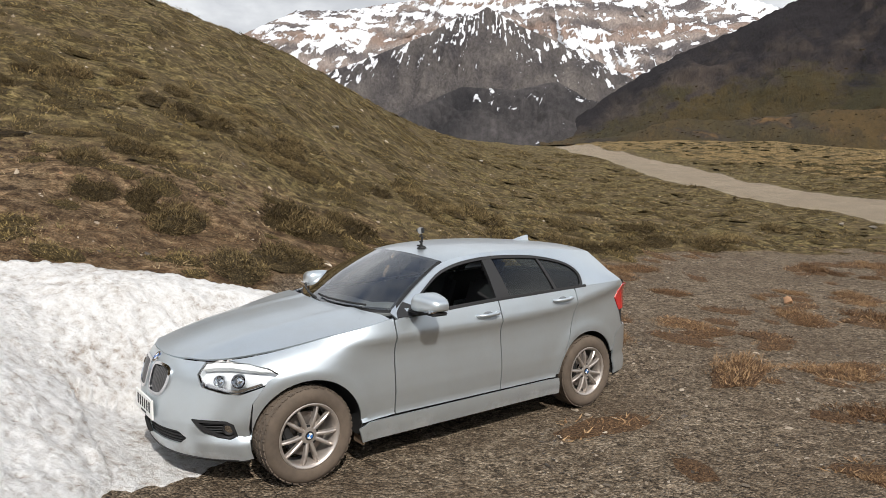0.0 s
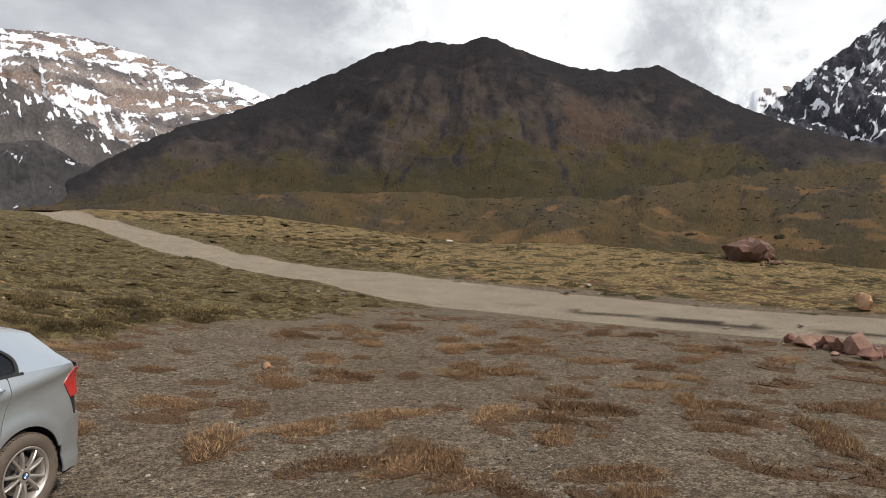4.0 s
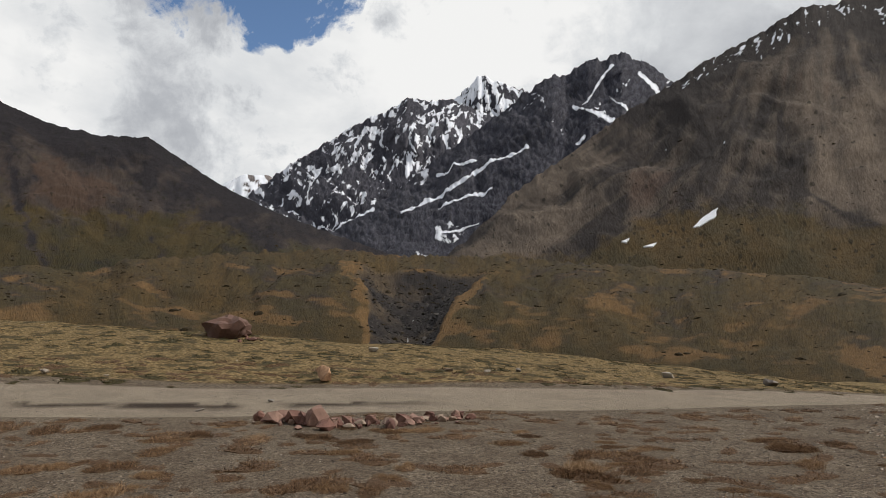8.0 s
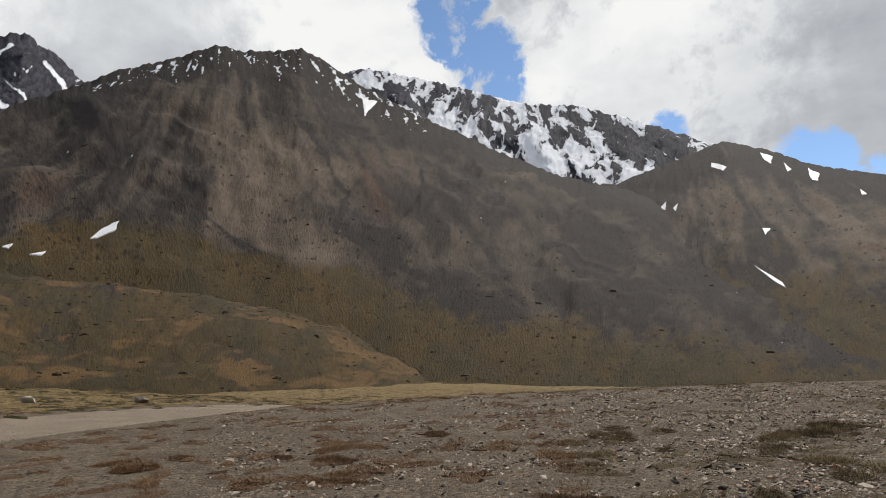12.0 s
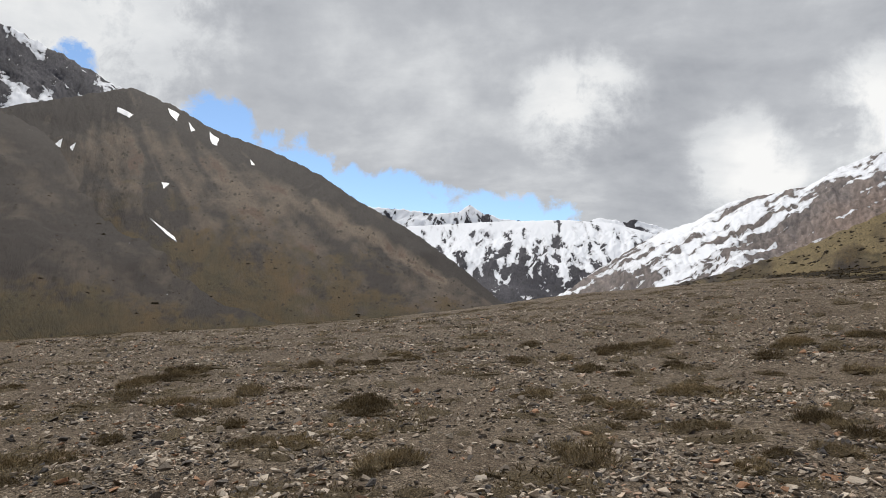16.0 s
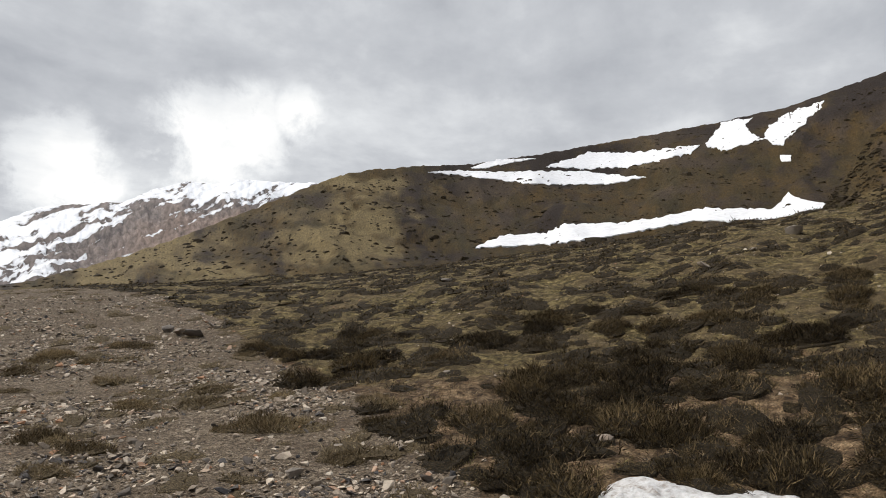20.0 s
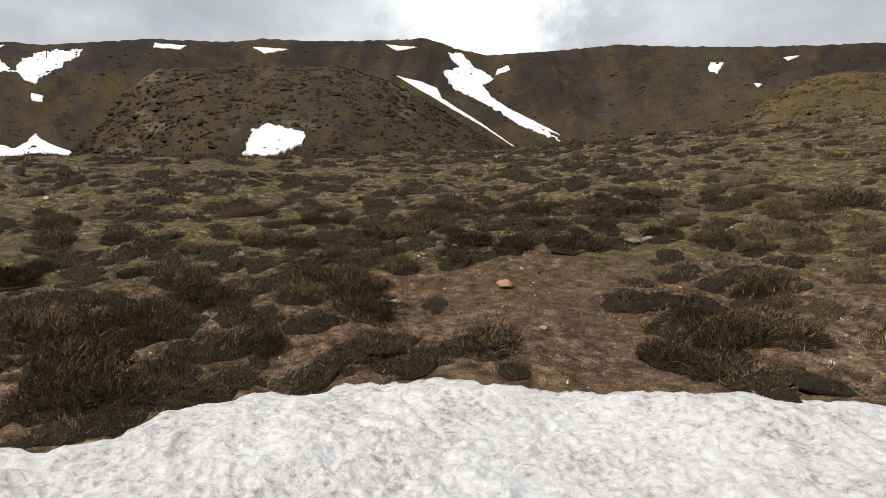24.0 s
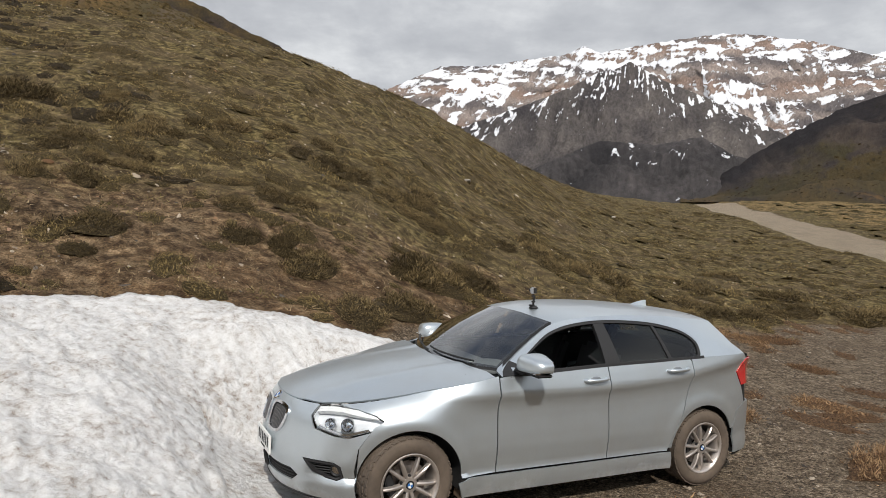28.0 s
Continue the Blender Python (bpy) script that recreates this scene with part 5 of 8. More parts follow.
# olive sets: yellower plants, lightened besides for the sun on their slope
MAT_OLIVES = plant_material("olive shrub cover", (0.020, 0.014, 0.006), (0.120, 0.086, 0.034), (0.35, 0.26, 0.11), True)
MAT_LITTER = plant_material("dead grass litter", (0.030, 0.020, 0.010), (0.15, 0.105, 0.058), (0.42, 0.32, 0.19), True)
MAT_GRASS = plant_material("grass blades", *GRASS, True)
MAT_BENCH = plant_material("yellow bench tufts", (0.022, 0.020, 0.007), (0.080, 0.064, 0.024), (0.25, 0.18, 0.08), True)
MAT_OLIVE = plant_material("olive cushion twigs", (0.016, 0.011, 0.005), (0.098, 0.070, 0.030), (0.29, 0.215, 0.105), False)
GREY_STONES = [(0.0, (0.045, 0.041, 0.041)), (0.18, (0.11, 0.090, 0.072)), (0.42, (0.26, 0.205, 0.148)), (0.68, (0.46, 0.375, 0.285)), (0.90, (0.66, 0.565, 0.45)), (0.97, (0.36, 0.19, 0.10))]
MAT_GRAVEL = stone_material("loose gravel stones", GREY_STONES, True)
MAT_FINE = stone_material("fine grey gravel", [(0.0, (0.05, 0.044, 0.04)), (0.3, (0.12, 0.096, 0.072)), (0.7, (0.24, 0.19, 0.14)), (0.97, (0.44, 0.37, 0.29))], True)
MAT_RUBBLE = stone_material("dark ravine rubble", [(0.0, (0.020, 0.017, 0.016)), (0.6, (0.050, 0.042, 0.037)), (0.95, (0.10, 0.085, 0.072))], True)
MAT_STONE = stone_material("grey and tan stone", [(0.0, (0.12, 0.105, 0.09)), (0.4, (0.22, 0.19, 0.16)), (0.8, (0.34, 0.29, 0.23)), (1.0, (0.26, 0.20, 0.15))], False)
MAT_RED = stone_material("red brown rock", [(0.0, (0.13, 0.062, 0.046)), (0.5, (0.20, 0.098, 0.070)), (0.9, (0.28, 0.17, 0.125)), (1.0, (0.36, 0.28, 0.20))], False)
MAT_BOULDER = stone_material("dark red boulder", [(0.0, (0.11, 0.058, 0.042)), (1.0, (0.16, 0.085, 0.060))], False)
MAT_ORANGE = stone_material("orange rock", [(0.0, (0.36, 0.19, 0.095)), (1.0, (0.42, 0.25, 0.14))], False)
MAT_PALE = stone_material("pale rock", [(0.0, (0.40, 0.36, 0.30)), (1.0, (0.55, 0.50, 0.43))], False)


def clump_template(leaves, seed, lobes=9, leaf=(0.05, 0.11), width=0.016, height=0.34, up=0.6, core=True):
    """A cushion one metre across: lobes bristling with small twigs over a ragged dark heart. Verts and triangles."""
    r = np.random.default_rng(seed)
    V, F, hearts = [], [], 0
    places = []
    for k in range(lobes):
        a, q = 2 * math.pi * (k + r.uniform(-0.3, 0.3)) / lobes * 2.4, 0.36 * math.sqrt((k + 0.3) / lobes)
        places.append((q * math.cos(a), q * math.sin(a), r.uniform(0.10, 0.20), height * r.uniform(0.55, 1.0) * (1 - 1.1 * q)))
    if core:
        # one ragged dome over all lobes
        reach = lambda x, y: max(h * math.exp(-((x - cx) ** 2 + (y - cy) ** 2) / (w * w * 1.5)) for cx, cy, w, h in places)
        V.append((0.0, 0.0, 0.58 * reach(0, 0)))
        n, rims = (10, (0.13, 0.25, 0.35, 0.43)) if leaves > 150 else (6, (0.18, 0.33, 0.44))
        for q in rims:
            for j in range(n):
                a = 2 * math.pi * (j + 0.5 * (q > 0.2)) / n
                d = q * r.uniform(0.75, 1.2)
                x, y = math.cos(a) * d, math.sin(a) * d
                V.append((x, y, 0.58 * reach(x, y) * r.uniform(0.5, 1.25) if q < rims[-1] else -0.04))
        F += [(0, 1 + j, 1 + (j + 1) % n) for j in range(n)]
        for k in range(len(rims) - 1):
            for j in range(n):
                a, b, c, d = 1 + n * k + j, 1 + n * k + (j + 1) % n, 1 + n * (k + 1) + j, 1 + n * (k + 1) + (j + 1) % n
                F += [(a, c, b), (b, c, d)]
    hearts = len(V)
    for _ in range(leaves):
        cx, cy, w, h = places[int(r.integers(0, lobes))]
        a, t = r.uniform(0, 2 * math.pi), math.acos(r.uniform(0.0, 1))
        n = Vector((math.cos(a) * math.sin(t), math.sin(a) * math.sin(t), math.cos(t)))
        s = r.uniform(0.6, 1.05)
        p = Vector((cx + n.x * w * s, cy + n.y * w * s, max(-0.02, n.z * h * s)))
        d = (n + Vector((0, 0, up)) + Vector(r.normal(0, 0.5, 3).tolist())).normalized()
        l = r.uniform(*leaf)
        side = d.cross(Vector(r.normal(0, 1, 3).tolist())).normalized() * width * r.uniform(0.5, 1.4)
        k = len(V)
        V += [tuple(p - side), tuple(p + side), tuple(p + d * l)]
        F.append((k, k + 1, k + 2))
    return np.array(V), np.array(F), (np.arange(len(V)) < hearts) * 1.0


def template_mesh(name, template, mat):
    V, F, heart = template
    ob = mesh_object(name, V, F, mat, dict(heart=heart), soft=False)
    me = ob.data
    bpy.data.objects.remove(ob)
    return me


def strew(name, label, category, templates, x, y, size, mat, squash=(0.8, 1.2), sink=0.0, stretch=(1.0, 1.0), tilt=0.0, z=None, attrs=None):
    """Many small pieces joined into one object of stuff."""
    n = len(x)
    e = 0.25
    if z is None:
        z = ground_height(x, y)
        sx, sy = (ground_height(x + e, y) - z) / e, (ground_height(x, y + e) - z) / e
    else:
        sx, sy = 0 * z, 0 * z
    which = rng.integers(0, len(templates), n)
    turn, fl, st, tint = rng.uniform(0, 2 * np.pi, n), rng.uniform(*squash, n), rng.uniform(*stretch, n), rng.uniform(0, 1, n)
    tx, ty = rng.normal(0, tilt, n), rng.normal(0, tilt, n)
    VV, FF, TT, HH, base = [], [], [], [], 0
    for t, (V, F, *heart) in enumerate(templates):
        k = np.nonzero(which == t)[0]
        if not len(k):
            continue
        P = np.repeat(V[None], len(k), 0) * size[k, None, None]
        P[..., 0] *= st[k, None]
        P[..., 2] *= fl[k, None]
        P[..., 2] += P[..., 0] * tx[k, None] + P[..., 1] * ty[k, None]
        c, s = np.cos(turn[k])[:, None], np.sin(turn[k])[:, None]
        px, py = P[..., 0] * c - P[..., 1] * s, P[..., 0] * s + P[..., 1] * c
        VV.append(np.stack([px + x[k, None], py + y[k, None], P[..., 2] + px * sx[k, None] + py * sy[k, None] + z[k, None] - sink * size[k, None]], -1).reshape(-1, 3))
        FF.append((F[None] + (base + np.arange(len(k)) * len(V))[:, None, None]).reshape(-1, 3))
        TT.append(np.repeat(tint[k], len(V)))
        HH.append(np.tile(heart[0] if heart else np.zeros(len(V)), len(k)))
        base += len(k) * len(V)
    ob = mesh_object(name, np.concatenate(VV), np.concatenate(FF), mat, dict(tint=np.concatenate(TT), heart=np.concatenate(HH)), soft=False)
    return tagged(ob, label, category, kind="stuff")


def spots(n, r0, r1, b0, b1, keep=None, power=1.0):
    """Random places between two distances and bearings; keep: chance of keeping a place."""
    span = (b1 - b0) % 360 or 360
    b = b0 + rng.uniform(0, span, n)
    r = (r0 ** (2 * power) + rng.uniform(0, 1, n) * (r1 ** (2 * power) - r0 ** (2 * power))) ** (0.5 / power)
    x, y = -np.sin(np.radians(b)) * r, np.cos(np.radians(b)) * r
    if keep is not None:
        ok = rng.uniform(0, 1, n) < keep(x, y)
        x, y = x[ok], y[ok]
    return x, y


SNOW_OUT = [(8, 8.1), (14.3, 7.83), (18, 7.75), (22, 7.68), (25, 7.78), (28.5, 7.95), (33.5, 7.93), (36.6, 8.02), (40.6, 7.96), (44, 7.66), (50.5, 7.5), (58.8, 7.48), (64, 7.42), (70, 7.4), (78.5, 7.85), (84, 7.82), (87, 7.7), (91, 7.5), (94.2, 7.27), (95.3, 6.95),
            (99.4, 6.6), (102, 6.57), (105, 7.0), (108.7, 7.36), (112, 7.1), (115, 6.78), (118.4, 7.25), (120.7, 7.03), (126, 6.3)]
SNOW_IN = [(8, 7.9), (12, 7.0), (15, 5.9), (18, 5.3), (22, 5.0), (29.6, 4.6), (33, 4.0), (40, 3.1), (95, 3.2), (104, 4.4), (112, 5.6), (126, 6.15)]


def snow_edges(b):
    out = np.interp(b, *zip(*SNOW_OUT)) + 0.05 * fbm(b * 0.5, b * 0, 5, 61, 0.65)
    return np.minimum(np.interp(b, *zip(*SNOW_IN)) + 0.10 * fbm(b * 0.5, b * 0 + 5, 3, 62), out - 0.02), out


def on_snow(x, y):
    b, r = bearing_of(x, y), np.hypot(x, y)
    i, o = snow_edges(b)
    return (b > 8) & (b < 126) & (r > i - 0.15) & (r < o + 0.12)


def on_car(x, y, more=0.0):
    dx, dy = x - 0.466, y - 6.759
    c, s = math.cos(radians(217.4)), math.sin(radians(217.4))
    return (np.abs(dx * c + dy * s - 1.3) < 2.3 + more) & (np.abs(-dx * s + dy * c) < 0.98 + more)


def build_snow_field():
    b = np.linspace(8, 126, 620)
    t = np.linspace(0, 1, 110)
    i, o = snow_edges(b)
    B, T = np.meshgrid(b, t, indexing="ij")
    r = i[:, None] + (o - i)[:, None] * T
    x, y = -np.sin(np.radians(B)) * r, np.cos(np.radians(B)) * r
    wide = (o - i)[:, None]
    rim = np.minimum(T, 1 - T) * wide
    under = np.where(on_car(x, y, 0.15), 0.35, 1.0)
    thick = 0.008 + smooth(0, 0.30, rim) * (0.05 + 0.11 * smooth(0.2, 1.8, rim)) * under
    # scalloped by the sun: shallow cups with sharp rims, drawn out across the slope
    w = 0.25 * fbm(x * 1.1, y * 1.1, 3, 64)
    cups = 0.030 * ridged(x * 2.2 + w, y * 2.2 + w, 3, 63, 0.55) + 0.016 * ridged(x * 5.6 + w, y * 5.0, 3, 65, 0.5)
    z = ground_height(x, y) + thick + smooth(0.05, 0.5, rim) * under * (cups - 0.03)
    # skirt
    x = np.concatenate([x[:, :1], x, x[:, -1:]], 1)
    y = np.concatenate([y[:, :1], y, y[:, -1:]], 1)
    z = np.concatenate([z[:, :1] - 0.12, z, z[:, -1:] - 0.12], 1)
    ob = mesh_object("snow_field", np.stack([x, y, z], -1).reshape(-1, 3), grid_faces(len(b), len(t) + 2)[:, ::-1], MAT_SNOW)
    return tagged(ob, "bank of old dirty white snow with sun cups", "snow", kind="structure")


build_snow_field()

# --- shrubs of the hillside ---
def shrub_chance(x, y):
    n = fbm(x * 0.42, y * 0.42, 4, 201)
    r = np.hypot(x, y)
    bare = 1.4 * np.exp(-((bearing_of(x, y) - 66) / 9) ** 2 - ((r - 10) / 2.6) ** 2) + 0.9 * np.exp(-((bearing_of(x, y) - 130) / 4) ** 2 - ((r - 11) / 3.5) ** 2)
    near_car = 0.25 * between(bearing_of(x, y), 350, 40, 6) * smooth(15, 9, r)
    dense = 0.6 * between(bearing_of(x, y), 78, 128, 5) * smooth(16, 9, r)
    dense = dense + 0.4 * between(bearing_of(x, y), 47, 80, 6) * smooth(11, 15, r)
    return hilly(x, y) * (~on_snow(x, y)) * (~on_car(x, y, 0.3)) * (road_distance(x, y) > 4.2) * np.clip(0.72 + 1.0 * n - bare - near_car + dense, 0, 1)


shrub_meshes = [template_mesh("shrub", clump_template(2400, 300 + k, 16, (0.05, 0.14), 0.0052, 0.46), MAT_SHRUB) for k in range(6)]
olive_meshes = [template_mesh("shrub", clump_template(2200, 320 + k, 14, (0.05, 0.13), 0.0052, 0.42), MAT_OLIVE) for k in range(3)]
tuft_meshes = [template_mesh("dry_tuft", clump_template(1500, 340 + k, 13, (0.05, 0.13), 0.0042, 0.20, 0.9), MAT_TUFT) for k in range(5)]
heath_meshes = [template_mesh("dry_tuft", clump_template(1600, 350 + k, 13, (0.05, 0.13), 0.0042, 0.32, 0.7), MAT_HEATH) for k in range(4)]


def plant(name, label, category, group, meshes, x, y, size, squash=(0.8, 1.2), stretch=(1.0, 1.7)):
    z = ground_height(x, y)
    e = 0.3
    sx, sy = (ground_height(x + e, y) - z) / e, (ground_height(x, y + e) - z) / e
    for k in range(len(x)):
        ob = new(name, meshes[int(rng.integers(0, len(meshes)))])
        s = float(size[k])
        up = Vector((-float(sx[k]) * 0.8, -float(sy[k]) * 0.8, 1)).normalized()
        ob.matrix_world = Matrix.Translation((float(x[k]), float(y[k]), float(z[k]) - 0.02 * s)) @ up.to_track_quat("Z", "Y").to_matrix().to_4x4() @ Matrix.Rotation(float(rng.uniform(0, 6.28)), 4, "Z") @ Matrix.Diagonal((s * float(rng.uniform(*stretch)), s, s * float(rng.uniform(*squash)), 1))
        tagged(ob, label, category, group)


x, y = spots(1300, 5.6, 17, 340, 160, shrub_chance)
x, y = x[:285], y[:285]
# sunlit bearings take the lighter olive twigs, sun included in the colour
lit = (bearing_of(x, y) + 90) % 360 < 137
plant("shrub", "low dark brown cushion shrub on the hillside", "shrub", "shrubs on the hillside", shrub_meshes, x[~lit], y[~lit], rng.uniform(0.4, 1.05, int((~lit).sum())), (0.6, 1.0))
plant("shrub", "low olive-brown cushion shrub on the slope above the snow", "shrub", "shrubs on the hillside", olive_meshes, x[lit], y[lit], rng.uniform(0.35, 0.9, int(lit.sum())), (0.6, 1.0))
x, y = spots(22000, 5.8, 52, 322, 160, lambda x, y: shrub_chance(x, y) * (0.6 + 0.4 * smooth(6, 16, np.hypot(x, y))), 0.75)
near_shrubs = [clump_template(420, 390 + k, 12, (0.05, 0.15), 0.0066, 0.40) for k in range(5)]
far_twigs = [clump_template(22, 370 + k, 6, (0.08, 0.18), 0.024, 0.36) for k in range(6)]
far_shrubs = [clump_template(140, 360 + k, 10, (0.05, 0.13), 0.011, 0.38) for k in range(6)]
# same split for the cover: olive plants with sunlight in their tone
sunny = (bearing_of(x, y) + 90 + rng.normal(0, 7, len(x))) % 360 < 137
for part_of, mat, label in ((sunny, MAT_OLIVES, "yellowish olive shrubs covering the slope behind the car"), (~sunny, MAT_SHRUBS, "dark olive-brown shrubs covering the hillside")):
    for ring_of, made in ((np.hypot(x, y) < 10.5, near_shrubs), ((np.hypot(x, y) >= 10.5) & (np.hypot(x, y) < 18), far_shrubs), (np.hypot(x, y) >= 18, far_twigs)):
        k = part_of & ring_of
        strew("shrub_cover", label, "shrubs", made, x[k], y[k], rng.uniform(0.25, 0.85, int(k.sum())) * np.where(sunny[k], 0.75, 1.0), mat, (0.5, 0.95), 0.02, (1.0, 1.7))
# greener shrubs beside the flat, behind the car
x, y = np.array([heading(b, d) for b, d in ((340, 17.5), (343.5, 17.2), (345.5, 18.4), (338.2, 18.6), (351, 17.0), (353, 18.5), (349, 21), (335, 22), (358, 16))]).T
plant("shrub", "grey-olive cushion shrub at the edge of the flat", "shrub", "shrubs at the edge of the flat", olive_meshes, x, y, rng.uniform(0.7, 1.2, len(x)), (0.6, 0.9))

# --- dry tufts on the gravel ---
def tuft_chance(x, y):
    return (1 - hilly(x, y)) * (road_distance(x, y) > 4.0) * (~on_snow(x, y)) * (~on_car(x, y, 0.2)) * np.clip(0.24 + 1.0 * fbm(x * 0.6, y * 0.6, 3, 211), 0.05, 1)


x, y = spots(1100, 4.6, 18, 132, 352, tuft_chance)
x, y = x[:340], y[:340]
rusty = np.array(bearing_of(x, y) > 224)
plant("dry_tuft", "low rusty-brown dry tuft on the gravel", "tuft", "dry tufts on the gravel", tuft_meshes, x[rusty], y[rusty], rng.uniform(0.30, 0.80, int(rusty.sum())), (0.5, 1.0), (1.0, 2.4))
plant("dry_tuft", "low olive-brown dry tuft on the stony ground", "tuft", "dry tufts on the gravel", heath_meshes, x[~rusty], y[~rusty], rng.uniform(0.28, 0.72, int((~rusty).sum())), (0.7, 1.2), (1.0, 1.9))
x, y = spots(9000, 5, 34, 135, 350, tuft_chance, 0.8)
rusty = bearing_of(x, y) > 224
for k, mat, label in ((rusty, MAT_TUFTS, "scattered rusty dry tufts on the gravel flat"), (~rusty, MAT_HEATHS, "scattered olive dry tufts on the stony ground")):
    strew("tuft_cover", label, "tufts", [clump_template(90, 380 + j, 9, (0.06, 0.14), 0.009, 0.22, 0.9) for j in range(5)], x[k], y[k], rng.uniform(0.2, 0.65, int(k.sum())), mat, (0.5, 1.0), 0.01, (1.0, 2.4))

# --- grass and low bushes of the bench beyond the road and of the green slope ---
def bench_chance(x, y):
    b, r = bearing_of(x, y), np.hypot(x, y)
    far_side = r > np.interp(b, [200, 216, 240, 258, 278, 297, 316, 334, 342, 350], [90, 57, 40, 32, 28, 26, 28, 42, 55, 75]) - 1
    return far_side * (road_distance(x, y) > 3.0) * np.clip(0.5 + 1.0 * fbm(x * 0.2, y * 0.2, 3, 221), 0.05, 1)


x, y = spots(10000, 24, 85, 205, 352, bench_chance)
strew("bench_grass", "yellowish tufts and low bushes on the bench beyond the road", "grass", [clump_template(24, 400 + k, 5, (0.06, 0.16), 0.020, 0.30, 0.8) for k in range(5)], x, y, rng.uniform(0.25, 0.95, len(x)), MAT_BENCH, (0.4, 0.9), 0.02, (1.0, 1.8))
x, y = spots(17000, 5.6, 60, 318, 150, lambda x, y: hilly(x, y) * (~on_snow(x, y)) * (~on_car(x, y, 0.2)) * np.clip(0.6 + 0.6 * fbm(x * 0.3, y * 0.3, 3, 231), 0, 1) * (road_distance(x, y) > 4.2), 0.6)
strew("slope_grass", "short olive grass on the slope", "grass", [clump_template(44, 420 + k, 6, (0.06, 0.16), 0.013, 0.2, 1.0, False) for k in range(5)], x, y, rng.uniform(0.15, 0.5, len(x)), MAT_GRASS, (0.4, 0.9), 0.02, (1.0, 1.6))

# --- dead grass and twig litter on the bare earth between the shrubs ---
x, y = spots(34000, 5.4, 26, 340, 162, lambda x, y: hilly(x, y) * (~on_snow(x, y)) * (~on_car(x, y, 0.1)) * np.clip(0.6 + 0.7 * fbm(x * 0.8, y * 0.8, 3, 235), 0.1, 1), 0.7)
strew("grass_litter", "dead grass and twig litter between the shrubs", "litter", [clump_template(9, 440 + k, 4, (0.10, 0.35), 0.020, 0.12, 0.5, False) for k in range(8)], x, y, rng.uniform(0.12, 0.34, len(x)), MAT_LITTER, (0.4, 0.9), 0.02, (1.0, 1.8))


# --- shrubs of the hills farther off ---
def slope_spots(slope, n, low, high, keep):
    """Random places on a far slope between two shares of its height."""
    B, D, Z = SLOPES[slope]
    nu, nv = B.shape
    i, j = rng.uniform(0, nu - 1.001, n), rng.uniform(low, high, n) * (nv - 1.001)
    far = D[i.astype(int), j.astype(int)]
    ok = (rng.uniform(0, 1, n) < far / far.max()) & (rng.uniform(0, 1, n) < keep(B[i.astype(int), 0], j / nv, far))
    i, j = i[ok], j[ok]
    a, c = i.astype(int), j.astype(int)
    u, w = i - a, j - c
    mix = lambda G: (G[a, c] * (1 - u) * (1 - w) + G[a + 1, c] * u * (1 - w) + G[a, c + 1] * (1 - u) * w + G[a + 1, c + 1] * u * w)
    b, d = np.radians(mix(B)), mix(D)
    return -np.sin(b) * d, np.cos(b) * d, mix(Z)


def cushion_template(seed):
    """A low rough cushion of few faces."""
    r = np.random.default_rng(seed)
    V, F = [(0.0, 0.0, 0.42)], []
    for q, h in ((0.33, 0.30), (0.52, -0.12)):
        V += [(math.cos(a) * q * r.uniform(0.7, 1.2), math.sin(a) * q * r.uniform(0.7, 1.2), h * r.uniform(0.6, 1.2)) for a in (2 * math.pi * (k + r.uniform(-0.2, 0.2)) / 6 for k in range(6))]
    F += [(0, 1 + k, 1 + (k + 1) % 6) for k in range(6)]
    for k in range(6):
        F += [(1 + k, 7 + k, 1 + (k + 1) % 6), (1 + (k + 1) % 6, 7 + k, 7 + (k + 1) % 6)]
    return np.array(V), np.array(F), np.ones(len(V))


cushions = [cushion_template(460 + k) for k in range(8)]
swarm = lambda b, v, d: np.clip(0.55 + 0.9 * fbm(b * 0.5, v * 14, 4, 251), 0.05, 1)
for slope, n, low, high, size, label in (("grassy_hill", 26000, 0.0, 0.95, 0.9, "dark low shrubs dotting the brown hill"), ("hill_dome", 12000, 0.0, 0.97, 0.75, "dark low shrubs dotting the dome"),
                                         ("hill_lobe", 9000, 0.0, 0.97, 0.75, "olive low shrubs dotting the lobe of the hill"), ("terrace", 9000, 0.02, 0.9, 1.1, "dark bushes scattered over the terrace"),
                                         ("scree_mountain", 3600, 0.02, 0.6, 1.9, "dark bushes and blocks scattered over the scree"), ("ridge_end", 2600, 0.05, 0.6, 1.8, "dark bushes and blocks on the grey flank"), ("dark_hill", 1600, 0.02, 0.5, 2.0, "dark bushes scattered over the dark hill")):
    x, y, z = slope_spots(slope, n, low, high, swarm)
    # the lobe takes the olive set too, lit by its colour
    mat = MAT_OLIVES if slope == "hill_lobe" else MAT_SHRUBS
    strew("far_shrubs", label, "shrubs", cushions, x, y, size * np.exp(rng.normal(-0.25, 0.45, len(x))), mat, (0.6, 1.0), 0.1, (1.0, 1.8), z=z)

